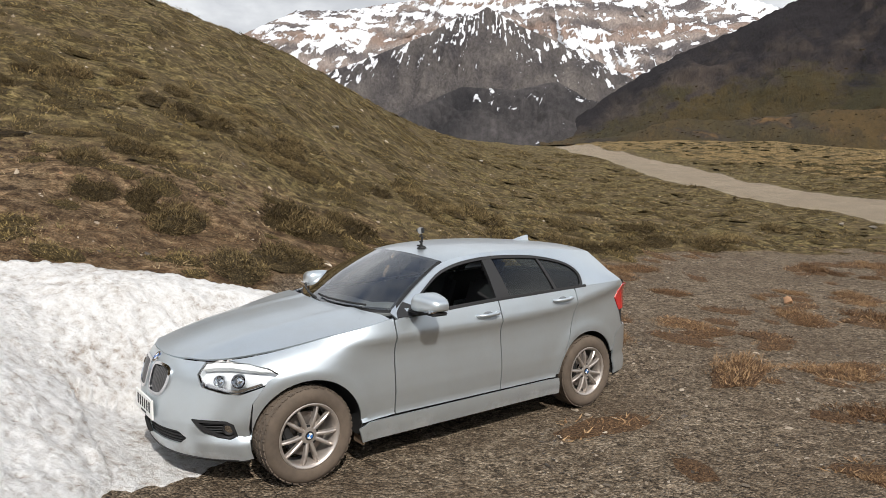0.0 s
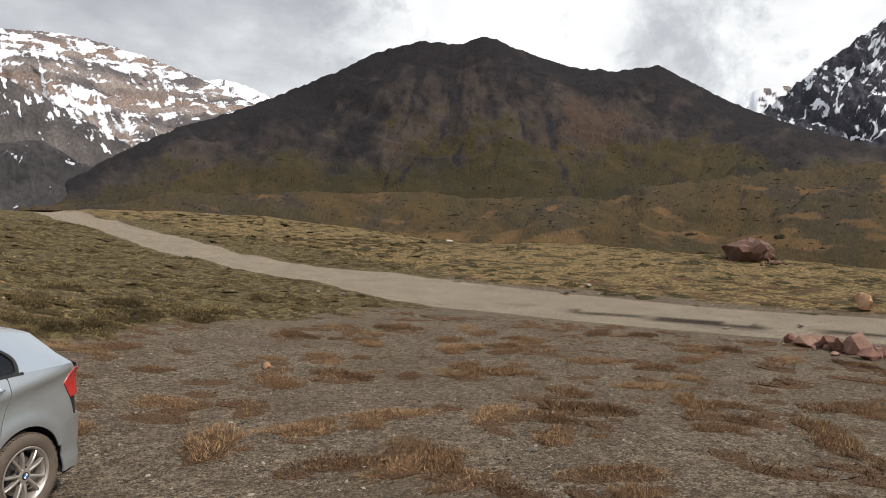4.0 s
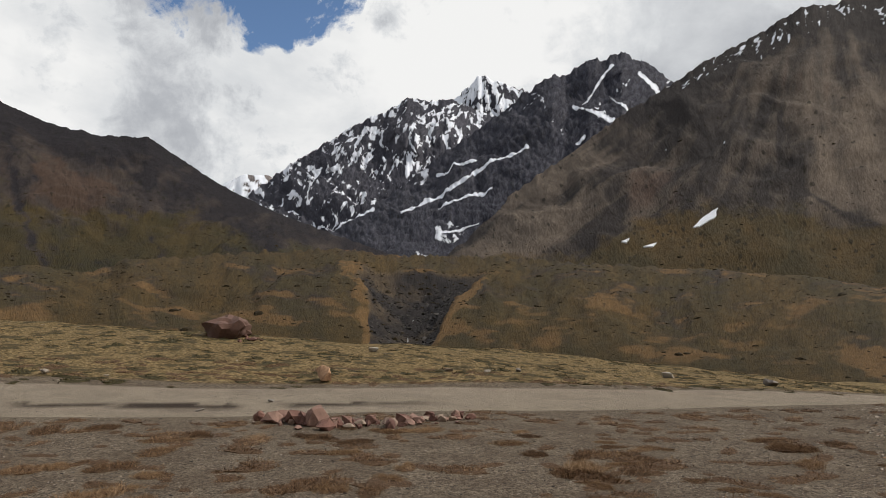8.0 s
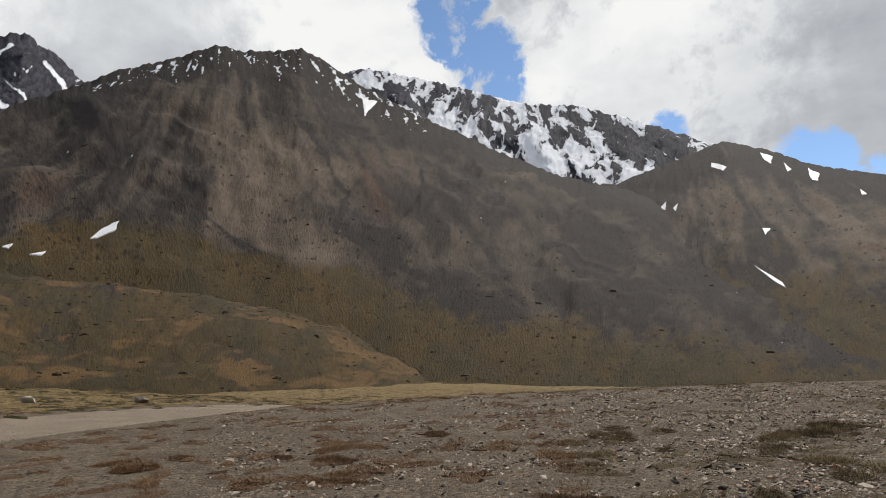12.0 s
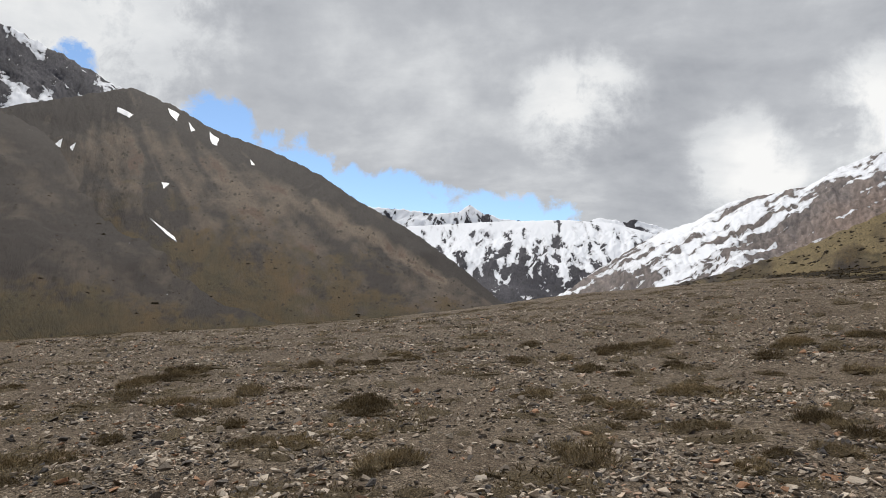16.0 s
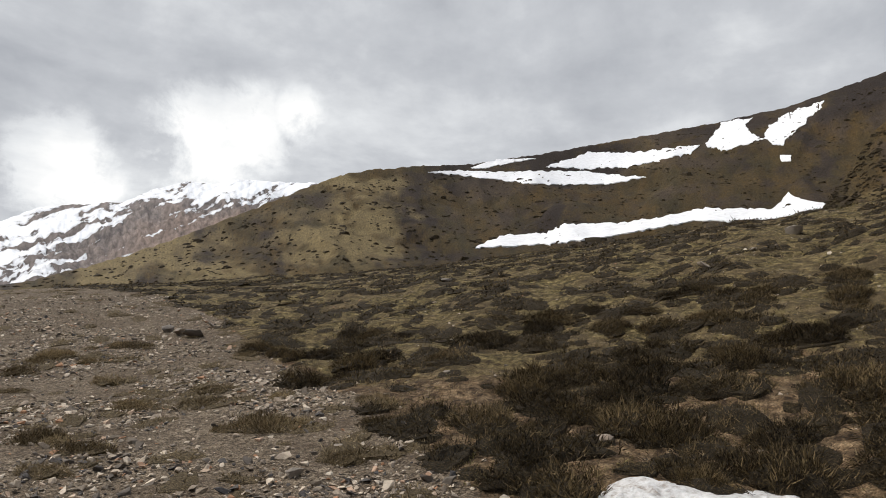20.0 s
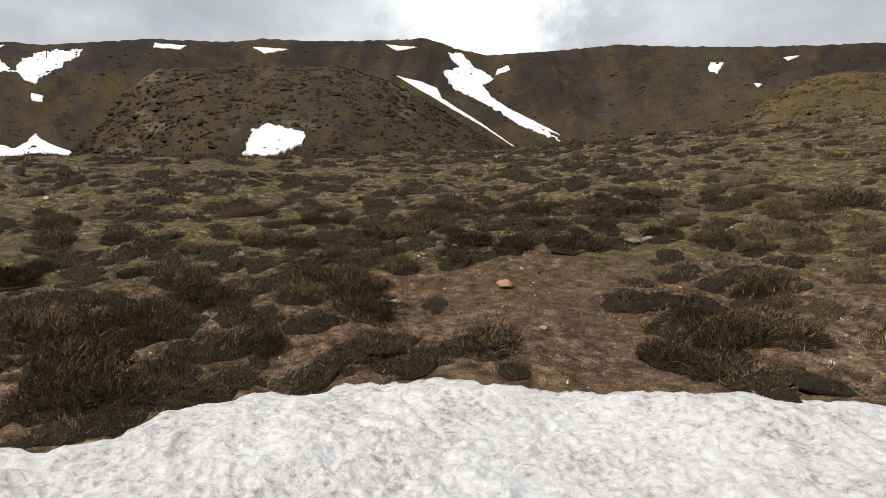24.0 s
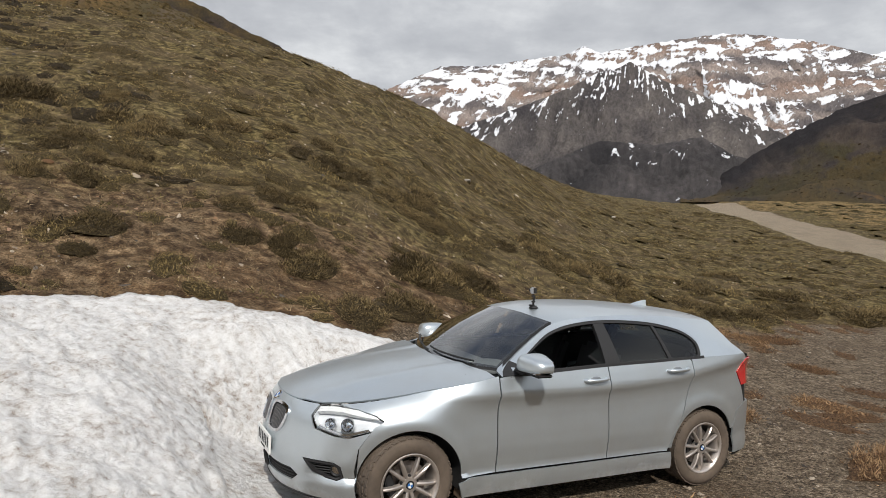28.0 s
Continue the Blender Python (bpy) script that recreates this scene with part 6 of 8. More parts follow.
# --- stones ---
def stone_template(seed, faces=18):
    """A broken stone about one unit across, flat-sided."""
    r = np.random.default_rng(seed)
    bm = bmesh.new()
    pts = r.normal(0, 1, (faces, 3))
    pts /= np.linalg.norm(pts, axis=1)[:, None]
    pts *= np.array([0.5, 0.5 * r.uniform(0.6, 0.95), 0.5 * r.uniform(0.35, 0.75)]) * r.uniform(0.75, 1.0, (faces, 1))
    for p in pts:
        bm.verts.new(p)
    bmesh.ops.convex_hull(bm, input=bm.verts)
    bmesh.ops.delete(bm, geom=[v for v in bm.verts if not v.link_faces], context="VERTS")
    bmesh.ops.triangulate(bm, faces=bm.faces)
    bm.verts.index_update()
    V, F = np.array([v.co[:] for v in bm.verts]), np.array([[v.index for v in f.verts] for f in bm.faces])
    bm.free()
    return V, F


chips = [stone_template(500 + k, 9) for k in range(14)]


def gravel_chance(x, y):
    return (1 - hilly(x, y)) * (~on_snow(x, y)) * np.clip(0.5 + 0.8 * fbm(x * 0.5, y * 0.5, 3, 241), 0.1, 1)


# shaly ground on the bearings 120 to 235, finer gravel elsewhere
x, y = spots(150000, 3.4, 27, 128, 250, lambda x, y: gravel_chance(x, y) * (0.35 + 0.65 * between(bearing_of(x, y), 135, 225, 12)), 0.42)
strew("shale_stones", "loose grey and tan broken stones on the ground", "stones", chips, x, y, np.minimum(np.exp(rng.normal(-3.08, 0.55, len(x))), 0.17), MAT_GRAVEL, (0.6, 1.3), -0.10, (1.0, 1.5), 0.25)
x, y = spots(44000, 3.2, 26, 238, 355, lambda x, y: gravel_chance(x, y) * (~on_car(x, y, -0.3)), 0.55)
strew("gravel_stones", "fine grey gravel of the parking flat", "stones", chips, x, y, np.minimum(np.exp(rng.normal(-3.55, 0.45, len(x))), 0.07), MAT_FINE, (0.5, 1.1), -0.08, (1.0, 1.5), 0.15)
x, y = spots(11000, 5.2, 30, 335, 165, lambda x, y: hilly(x, y) * (~on_snow(x, y)) * (~on_car(x, y)))
strew("hill_stones", "small pale stones among the shrubs", "stones", chips, x, y, np.exp(rng.normal(-3.05, 0.5, len(x))), MAT_GRAVEL, (0.6, 1.1), 0.05, (1.0, 1.5), 0.2)
x, y = spots(2200, 22, 60, 215, 352, bench_chance)
strew("bench_stones", "scattered stones on the bench beyond the road", "stones", chips, x, y, np.exp(rng.normal(-2.0, 0.5, len(x))), MAT_GRAVEL, (0.5, 0.9), 0.15, (1.0, 1.5), 0.1)


# rubble on the ravine's flanks and bed
b, v = rng.uniform(276.5, 286.5, 5000), rng.uniform(0.06, 0.62, 5000)
keep = ravine(b, v) > 0.12
places = np.array([ravine_bed(float(p), float(q)) for p, q in zip(b[keep], v[keep])])
strew("ravine_rubble", "dark broken rubble in the ravine", "stones", chips, places[:, 0], places[:, 1], np.exp(rng.normal(-0.35, 0.5, len(places))), MAT_RUBBLE, (0.6, 1.1), 0.1, (1.0, 1.6), 0.2, z=places[:, 2])


def rock_mesh(name, seed, mat, points=40, rugged=0.10):
    """A rock with broken faces, softened edges and rough skin, one unit across."""
    V, F = stone_template(seed, points)
    bm = bmesh.new()
    vs = [bm.verts.new(v) for v in V]
    for f in F:
        bm.faces.new([vs[i] for i in f])
    bmesh.ops.subdivide_edges(bm, edges=bm.edges, cuts=2, use_grid_fill=True)
    for v in bm.verts:
        v.co += v.co.normalized() * rugged * (noise.noise(v.co * 4 + Vector((seed, 0, 0))) * 0.6 + noise.noise(v.co * 11) * 0.25)
    me = bpy.data.meshes.new(name)
    bm.to_mesh(me)
    bm.free()
    me.materials.append(mat)
    for p in me.polygons:
        p.use_smooth = True
    me.set_sharp_from_angle(angle=radians(28))
    return me


GREY_ROCKS = [rock_mesh("stone", 600 + k, MAT_STONE, 14) for k in range(6)]
RED_ROCKS = [rock_mesh("red_rock", 620 + k, MAT_RED, 16) for k in range(6)]
ORANGE_ROCKS = [rock_mesh("orange_rock", 640 + k, MAT_ORANGE, 16) for k in range(2)]
PALE_ROCKS = [rock_mesh("pale_rock", 650 + k, MAT_PALE, 14) for k in range(2)]


def put_rock(name, label, me, bearing, distance, size, height=0.7, turn=0.0, group=""):
    x, y = heading(bearing, distance)
    ob = new(name, me)
    z = float(ground_height(np.array(x), np.array(y)))
    ob.matrix_world = Matrix.Translation((x, y, z + size * height * 0.22)) @ Matrix.Rotation(turn, 4, "Z") @ Matrix.Diagonal((size, size * 0.85, size * height * 1.3, 1))
    return tagged(ob, label, "rock", group)


for b, d, s in ((313.2, 7.4, 0.17), (316.0, 11.2, 0.12), (308.5, 29.3, 0.7), (292.9, 23.4, 0.42), (298.0, 21.5, 0.35), (151.8, 18.8, 0.62), (150.6, 18.3, 0.75), (152.6, 19.3, 0.45), (149.4, 19.6, 0.4),
                (120.8, 8.3, 0.24), (131.9, 12.0, 0.2), (144.2, 7.6, 0.24), (131.1, 23.3, 0.5), (111.0, 19.4, 0.75), (104.6, 21.9, 0.7), (107.5, 20.5, 0.4), (77.0, 10.5, 0.2), (72.8, 12.3, 0.22), (72.1, 13.0, 0.3),
                (70.5, 12.7, 0.24), (74.5, 12.4, 0.2), (65.3, 11.7, 0.18), (57.8, 13.1, 0.36), (56.6, 13.2, 0.34), (54.6, 13.0, 0.2), (43.7, 12.0, 0.14), (167.2, 11.3, 0.17), (141.0, 8.6, 0.2), (158.0, 9.4, 0.16),
                (254.9, 37.7, 1.1), (279.0, 33.0, 0.6), (276.0, 33.5, 0.55), (273.5, 35, 0.6), (330.5, 24.5, 0.3), (328.5, 25.0, 0.35), (331.5, 25.6, 0.25)):
    put_rock("stone", "weathered grey stone lying on the ground", GREY_ROCKS[int(b * 10) % 6], b, d, s, 0.65, b)
for b, d, s in ((65.1, 9.1, 0.2), (9.3, 20.3, 0.35), (319.9, 54, 1.0), (357.3, 32, 0.35), (183.3, 9.3, 0.15), (262.0, 38.5, 1.0), (285.0, 40, 0.9)):
    put_rock("pale_rock", "pale stone lying on the ground", PALE_ROCKS[int(b) % 2], b, d, s, 0.6, b)
put_rock("orange_rock", "rough orange rock among the shrubs", ORANGE_ROCKS[0], 68.1, 10.8, 0.34, 0.75, 0.4)
put_rock("orange_rock", "flat orange rock on the slope", ORANGE_ROCKS[1], 41.0, 11.8, 0.24, 0.5, 1.4)
put_rock("orange_rock", "reddish flat rock on the gravel", ORANGE_ROCKS[1], 177.5, 9.1, 0.22, 0.5, 2.4)
put_rock("tan_rock", "tan angular rock on the gravel flat", ORANGE_ROCKS[0], 334.5, 12.3, 0.36, 0.6, 0.9)
put_rock("orange_rock", "big tan wedge of rock beyond the road", ORANGE_ROCKS[0], 289.0, 28.9, 1.45, 0.9, 0.2)
put_rock("brown_rock", "brown rock beside the snow", RED_ROCKS[2], 27.6, 3.75, 0.24, 0.6, 0.2)
put_rock("orange_boulder", "rusty orange boulder far down the slope", ORANGE_ROCKS[1], 209.5, 75, 2.2, 0.7, 0.3)
# heap of red rocks beside the road
for k in range(84):
    t = k / 83
    b = 293.4 - 15.9 * t + rng.normal(0, 0.35)
    big = 0.85 if k in (12, 17, 21) else float(rng.uniform(0.2, 0.62)) * (1.0 - 0.35 * t)
    put_rock("red_rock", "red-brown broken rock in a heap beside the road", RED_ROCKS[k % 6], b, float(np.interp(t, (0, 0.28, 0.7, 1), (18.8, 17.5, 18.2, 19.9))) + rng.normal(0, 0.35), big, float(rng.uniform(0.6, 1.0)), float(rng.uniform(0, 6)), "red rocks heaped beside the road")


def build_boulder():
    """A great dark red boulder with rubble at its foot."""
    b = new("boulder", rock_mesh("boulder", 703, MAT_BOULDER, 46, 0.22))
    x, y = heading(296.5, 45.3)
    z = float(ground_height(np.array(x), np.array(y)))
    b.matrix_world = Matrix.Translation((x, y, z + 0.5)) @ Matrix.Rotation(radians(25), 4, "Z") @ Matrix.Diagonal((6.8, 4.6, 3.5, 1))
    tagged(b, "big dark red-brown boulder on the bench", "boulder")
    for k in range(12):
        put_rock("red_rock", "dark rubble at the foot of the boulder", RED_ROCKS[k % 6], 295.2 + rng.normal(0, 1.5), 43.6 + rng.normal(0, 0.9), float(rng.uniform(0.3, 0.8)), 0.7, k, "rubble at the boulder")


build_boulder()

# ---- the car ----
def table(rows):
    xs, *ys = zip(*sorted(rows))
    return lambda x: float(np.interp(x, xs, ys[0])) if len(ys) == 1 else tuple(float(np.interp(x, xs, y)) for y in ys)


def soft_table(rows):
    """Like table, rounded over its corners."""
    f = table(rows)
    return lambda x: (f(x - 0.12) + f(x - 0.06) + f(x) * 2 + f(x + 0.06) + f(x + 0.12)) / 6


def fine_table(rows):
    f = table(rows)
    return lambda x: (f(x - 0.010) + f(x) * 2 + f(x + 0.010)) / 4


REAR, NOSE, HALF, AXLES = -0.86, 3.47, 0.882, (0.0, 2.69)


def make_outline():
    """The plan outline of the left half, by its length from the middle of the doors."""
    pts = []
    for k in range(200):
        t = 1 - (1 - k / 199) ** 2
        x = 2.15 + (NOSE - 2.15) * math.sin(t * math.pi / 2) ** (2 / 2.5)
        y = HALF * max(0.0, math.cos(t * math.pi / 2)) ** (2 / 2.5)
        pts.append((x, y))
    rear = []
    for k in range(200):
        t = 1 - (1 - k / 199) ** 2
        x = 0.55 - (0.55 - REAR) * math.sin(t * math.pi / 2) ** (2 / 4.4)
        y = HALF * max(0.0, math.cos(t * math.pi / 2)) ** (2 / 4.4)
        rear.append((x, y))
    line = np.array(rear[::-1] + [(0.55 + 1.6 * k / 40, HALF) for k in range(1, 40)] + pts)
    s = np.concatenate([[0], np.cumsum(np.hypot(*np.diff(line, axis=0).T))])
    s -= np.interp(1.3, line[220:260, 0], s[220:260])
    return s, line


OUT_S, OUT_XY = make_outline()
S_FRONT, S_REAR = float(OUT_S[-1]), float(OUT_S[0])


def s_at_x(x):
    return float(np.interp(x, OUT_XY[:, 0], OUT_S))


def s_at_y(y, front=True):
    half = len(OUT_S) // 2
    if front:
        return float(np.interp(-y, -OUT_XY[half:, 1], OUT_S[half:]))
    return float(np.interp(y, OUT_XY[:half, 1], OUT_S[:half]))


hood_cut = soft_table([(1.9, 1.03), (2.05, 1.01), (2.33, 0.955), (2.66, 0.895), (3.05, 0.83), (3.2, 0.808), (3.6, 0.80)])
belt = soft_table([(-0.9, 1.10), (0.0, 1.08), (0.5, 1.06), (1.05, 1.045), (1.5, 1.025), (2.05, 1.0)])
DOOR_IN = fine_table([(0.08, 0.10), (0.14, 0.045), (0.19, 0.020), (0.25, 0.006), (0.322, 0.002), (0.342, 0.030), (0.40, 0.022), (0.50, 0.012), (0.60, 0.018), (0.70, 0.030), (0.78, 0.034), (0.835, 0.024), (0.88, 0.0), (0.90, 0.003), (1.0, 0.040), (1.1, 0.080)])
crease_rise = soft_table([(-0.5, 0.17), (-0.12, 0.112), (0.31, 0.034), (0.78, 0.010), (1.14, -0.004), (2.4, -0.008)])
NOSE_IN = table([(0.1, 0.12), (0.2, 0.05), (0.30, 0.02), (0.42, 0.0), (0.52, 0.005), (0.62, 0.025), (0.70, 0.045), (0.78, 0.085), (0.84, 0.14), (0.9, 0.22)])
TAIL_IN = table([(0.1, 0.12), (0.25, 0.03), (0.45, 0.0), (0.62, 0.01), (0.66, 0.04), (0.8, 0.05), (0.95, 0.07), (1.1, 0.13)])


def ring(s, z):
    """The lower body: a point at a length along the outline and a height."""
    x, y = float(np.interp(s, OUT_S, OUT_XY[:, 0])), float(np.interp(s, OUT_S, OUT_XY[:, 1]))
    e = 0.004
    dx = float(np.interp(s + e, OUT_S, OUT_XY[:, 0]) - np.interp(s - e, OUT_S, OUT_XY[:, 0]))
    dy = float(np.interp(s + e, OUT_S, OUT_XY[:, 1]) - np.interp(s - e, OUT_S, OUT_XY[:, 1]))
    n = math.hypot(dx, dy) or 1.0
    nx, ny = -dy / n, dx / n
    if s >= S_FRONT - e:
        nx, ny = 1.0, 0.0
    if s <= S_REAR + e:
        nx, ny = -1.0, 0.0
    front = float(smooth(0.45, 0.95, abs(nx))) if nx > 0 else 0.0
    rear = float(smooth(0.45, 0.95, abs(nx))) if nx < 0 else 0.0
    inset = DOOR_IN(z - (crease_rise(x) * float(smooth(0.35, 0.75, z)) if x < 2.9 else 0))
    over = max(0.0, (z - 0.68) / max(0.05, hood_cut(x) - 0.68))
    w = float(smooth(2.1, 2.6, x))
    w *= float(smooth(0.34, 0.46, z))
    inset = inset * (1 - w) + w * (0.004 + 0.115 * over ** 2.4)
    inset = inset * (1 - front - rear) + NOSE_IN(z) * front + TAIL_IN(z) * rear
    # lips round the wheels
    for ax in AXLES:
        r = math.hypot(x - ax, z - 0.315)
        inset -= 0.014 * math.exp(-((r - 0.40) / 0.06) ** 2) * (1 - front)
    return Vector((x - nx * inset, y - ny * inset, z))


edge_z = soft_table([(-0.9, 1.255), (-0.5, 1.315), (-0.2, 1.355), (0.2, 1.39), (0.7, 1.405), (1.1, 1.39), (1.4, 1.345), (1.66, 1.215), (1.97, 1.035), (2.1, 0.96)])
edge_y = soft_table([(-0.9, 0.48), (-0.5, 0.535), (0.0, 0.575), (0.7, 0.59), (1.1, 0.575), (1.4, 0.55), (1.66, 0.62), (1.97, 0.71), (2.1, 0.74)])
roof_z = soft_table([(-0.80, 1.315), (-0.5, 1.37), (-0.1, 1.42), (0.4, 1.452), (0.8, 1.457), (1.2, 1.442), (1.5, 1.405), (1.7, 1.36)])


def green(x, z):
    """The side of the cabin above the belt line."""
    zb = belt(x)
    yb = ring(s_at_x(max(x, REAR + 0.02)), zb).y if x < 2.1 else 0.76
    t = min(1.0, max(0.0, (z - zb) / max(0.03, edge_z(x) - zb)))
    return Vector((x, yb + (edge_y(x) - yb) * (0.75 * t + 0.25 * t * t), z))


def fender_edge():
    """Where the fenders end against the bonnet, from the cowl to the nose."""
    pts = [ring(s, hood_cut(float(np.interp(s, OUT_S, OUT_XY[:, 0])))) for s in np.linspace(s_at_x(2.03), S_FRONT - 0.001, 60)]
    return [(p.x, p.y) for p in pts]


FENDER_EDGE = fender_edge()
HOOD_HALF = table([p for p in FENDER_EDGE if p[1] > 0.3])


def hood(x, y):
    c = hood_cut(x) + 0.001
    mid = table([(1.9, 1.05), (2.1, 1.04), (2.5, 1.0), (2.9, 0.945), (3.15, 0.885), (3.28, 0.838), (3.36, 0.802), (3.47, 0.79)])(x)
    half = HOOD_HALF(x)
    k = min(1.0, abs(y) / half)
    crease = 0.010 * math.exp(-((abs(y) - 0.40 - 0.06 * (2.5 - x)) / 0.05) ** 2)
    return Vector((x, y, mid + (c - mid) * k ** 2.2 + crease))


def spline(points, per=6, closed=True):
    pts = [Vector(p) for p in points]
    n, out = len(pts), []
    for i in range(n if closed else n - 1):
        a, b, c, d = (pts[(i + k) % n] if closed else pts[max(0, min(n - 1, i + k))] for k in (-1, 0, 1, 2))
        for k in range(per):
            t = k / per
            out.append(b + 0.5 * t * ((c - a) + t * ((2 * a - 5 * b + 4 * c - d) + t * (3 * (b - c) + d - a))))
    if not closed:
        out.append(pts[-1])
    return [tuple(p) for p in out]


def panel(name, poly, place, mat, parent, step=0.04, holes=(), thick=0.012, mirror=False, both=False, label="", outward=None, angle=40):
    """A sheet cut to an outline on a shaped surface, with turned-in edges."""
    from mathutils.geometry import delaunay_2d_cdt
    loops = [resample(poly, step)] + [resample(h, step) for h in holes]
    coords, edges = [], []
    for loop in loops:
        base = len(coords)
        coords += loop
        edges += [(base + k, base + (k + 1) % len(loop)) for k in range(len(loop))]
    xs, ys = [c[0] for c in loops[0]], [c[1] for c in loops[0]]
    nx, ny = int((max(xs) - min(xs)) / step) + 1, int((max(ys) - min(ys)) / step) + 1
    for i in range(nx + 1):
        for j in range(ny + 1):
            p = (min(xs) + (i + 0.5 * (j % 2)) * step, min(ys) + j * step)
            if inside(p, loops[0]) and not any(inside(p, h) for h in loops[1:]) and min(math.dist(p, c) for c in coords[: sum(map(len, loops))]) > step * 0.45:
                coords.append(p)
    verts, _, faces, *_ = delaunay_2d_cdt([Vector(c) for c in coords], edges, [], 1, 1e-5)
    bm = bmesh.new()
    sides = (1, -1) if both else ((-1,) if mirror else (1,))
    for sg in sides:
        made = []
        for v in verts:
            q = place(v.x, v.y)
            made.append(bm.verts.new((q.x, q.y * sg, q.z)))
        for f in faces:
            c = sum((verts[i] for i in f), Vector((0, 0))) / 3
            if holes and any(inside((c.x, c.y), h) for h in loops[1:]):
                continue
            try:
                bm.faces.new([made[i] for i in f])
            except ValueError:
                pass
    loose = [v for v in bm.verts if not v.link_faces]
    bmesh.ops.delete(bm, geom=loose, context="VERTS")
    if both:
        bmesh.ops.remove_doubles(bm, verts=bm.verts, dist=0.0015)
    bmesh.ops.recalc_face_normals(bm, faces=bm.faces)
    bm.normal_update()
    mid = Vector((1.3, 0, 0.6)) if outward is None else Vector(outward)
    if sum((f.calc_center_median() - mid).dot(f.normal) * f.calc_area() for f in bm.faces) < 0:
        bmesh.ops.reverse_faces(bm, faces=bm.faces)
        bm.normal_update()
    if thick:
        rim = [e for e in bm.edges if e.is_boundary]
        normals = {v: v.normal.copy() for e in rim for v in e.verts}
        new_geo = bmesh.ops.extrude_edge_only(bm, edges=rim)["geom"]
        for v in (g for g in new_geo if isinstance(g, bmesh.types.BMVert)):
            near = min(normals, key=lambda q: (q.co - v.co).length_squared)
            v.co = v.co - normals[near] * thick
    return part(name, bm, mat, parent, label, angle)


def offset_surface(place, d, mid=(1.3, 0, 0.6)):
    """The same surface moved inwards by d."""
    def moved(a, b):
        p, u, v = place(a, b), place(a + 0.01, b), place(a, b + 0.01)
        n = (u - p).cross(v - p)
        n = n.normalized() if n.length > 1e-9 else Vector((0, 1, 0))
        if n.dot(p - Vector(mid)) < 0:
            n = -n
        return p - n * d
    return moved


def arch(ax, radius, start, end, n=18):
    """Points of a wheel opening's rim, by angle from the front, upwards."""
    return [(ax + math.cos(radians(a)) * radius, 0.315 + math.sin(radians(a)) * radius) for a in np.linspace(start, end, n)]


def build_wheel(parent, at, mirror):
    wheel = new("wheel")
    wheel.parent = parent
    wheel.matrix_local = Matrix.Translation(at) @ (Matrix.Rotation(math.pi, 4, "Z") if mirror else Matrix()) @ Matrix.Rotation(0.35 if at[0] > 1 else 0.1, 4, "Y")
    bm = bmesh.new()
    prof = [(0.205, -0.10), (0.225, -0.112), (0.27, -0.115), (0.297, -0.105), (0.311, -0.085), (0.316, -0.05), (0.316, 0.05), (0.311, 0.085), (0.297, 0.103), (0.27, 0.112), (0.232, 0.110), (0.215, 0.098), (0.205, 0.09)]
    lathe(bm, prof, 96)
    bmesh.ops.recalc_face_normals(bm, faces=bm.faces)
    tyre = part("tyre", bm, RUBBER, wheel, "dusty brown tyre")
    bm = bmesh.new()
    for k in range(72):
        a = 2 * math.pi * k / 72
        for o, w in ((-0.075, 0.035), (-0.026, 0.036), (0.026, 0.036), (0.075, 0.035)):
            m = Matrix.Rotation(a, 4, "Y") @ Matrix.Translation((0.317 if abs(o) < 0.05 else 0.3125, o, 0.004 if k % 2 else -0.003)) @ Matrix.Rotation(0.35 * (1 if o > 0 else -1), 4, "X")
            bmesh.ops.create_cube(bm, size=1, matrix=m @ Matrix.Diagonal((0.008, w, 0.019, 1)))
    part("tread", bm, RUBBER, tyre)
    bm = bmesh.new()
    lathe(bm, [(0.20, -0.10), (0.19, -0.06), (0.185, 0.03), (0.195, 0.075), (0.206, 0.088), (0.214, 0.095), (0.216, 0.101), (0.209, 0.104), (0.200, 0.100), (0.194, 0.09)], 72)
    bmesh.ops.recalc_face_normals(bm, faces=bm.faces)
    rim = part("rim", bm, ALLOY, wheel, "dusty alloy rim")
    bm = bmesh.new()
    for k in range(5):
        for side in (-1, 1):
            a = 2 * math.pi * k / 5
            pts = []
            for t in np.linspace(0, 1, 7):
                r = 0.045 + t * 0.155
                off = side * (0.012 + 0.040 * t ** 1.1)
                ang = a + off / max(r, 0.05) * 1.0
                pts.append((r, ang, 0.082 + 0.016 * math.sin(t * 2.6) - 0.006 * t, 0.016 - 0.004 * t))
            loops = []
            for r, ang, o, w in pts:
                c, d = Vector((math.cos(ang), 0, math.sin(ang))), Vector((-math.sin(ang), 0, math.cos(ang)))
                loops.append([bm.verts.new(c * r + d * u + Vector((0, o + h, 0))) for u, h in ((-w, -0.03), (-w * 0.75, -0.002), (-w * 0.25, 0.004), (w * 0.25, 0.004), (w * 0.75, -0.002), (w, -0.03))])
            for p, q in zip(loops, loops[1:]):
                for i in range(5):
                    bm.faces.new((p[i], p[i + 1], q[i + 1], q[i]))
    bmesh.ops.recalc_face_normals(bm, faces=bm.faces)
    part("spokes", bm, ALLOY, rim)
    bm = bmesh.new()
    lathe(bm, [(0.004, 0.088), (0.028, 0.09), (0.052, 0.086), (0.062, 0.07), (0.064, 0.04)], 36)
    bmesh.ops.recalc_face_normals(bm, faces=bm.faces)
    part("hub", bm, ALLOY, rim)
    for k in range(5):
        a = 2 * math.pi * (k + 0.5) / 5
        bm = bmesh.new()
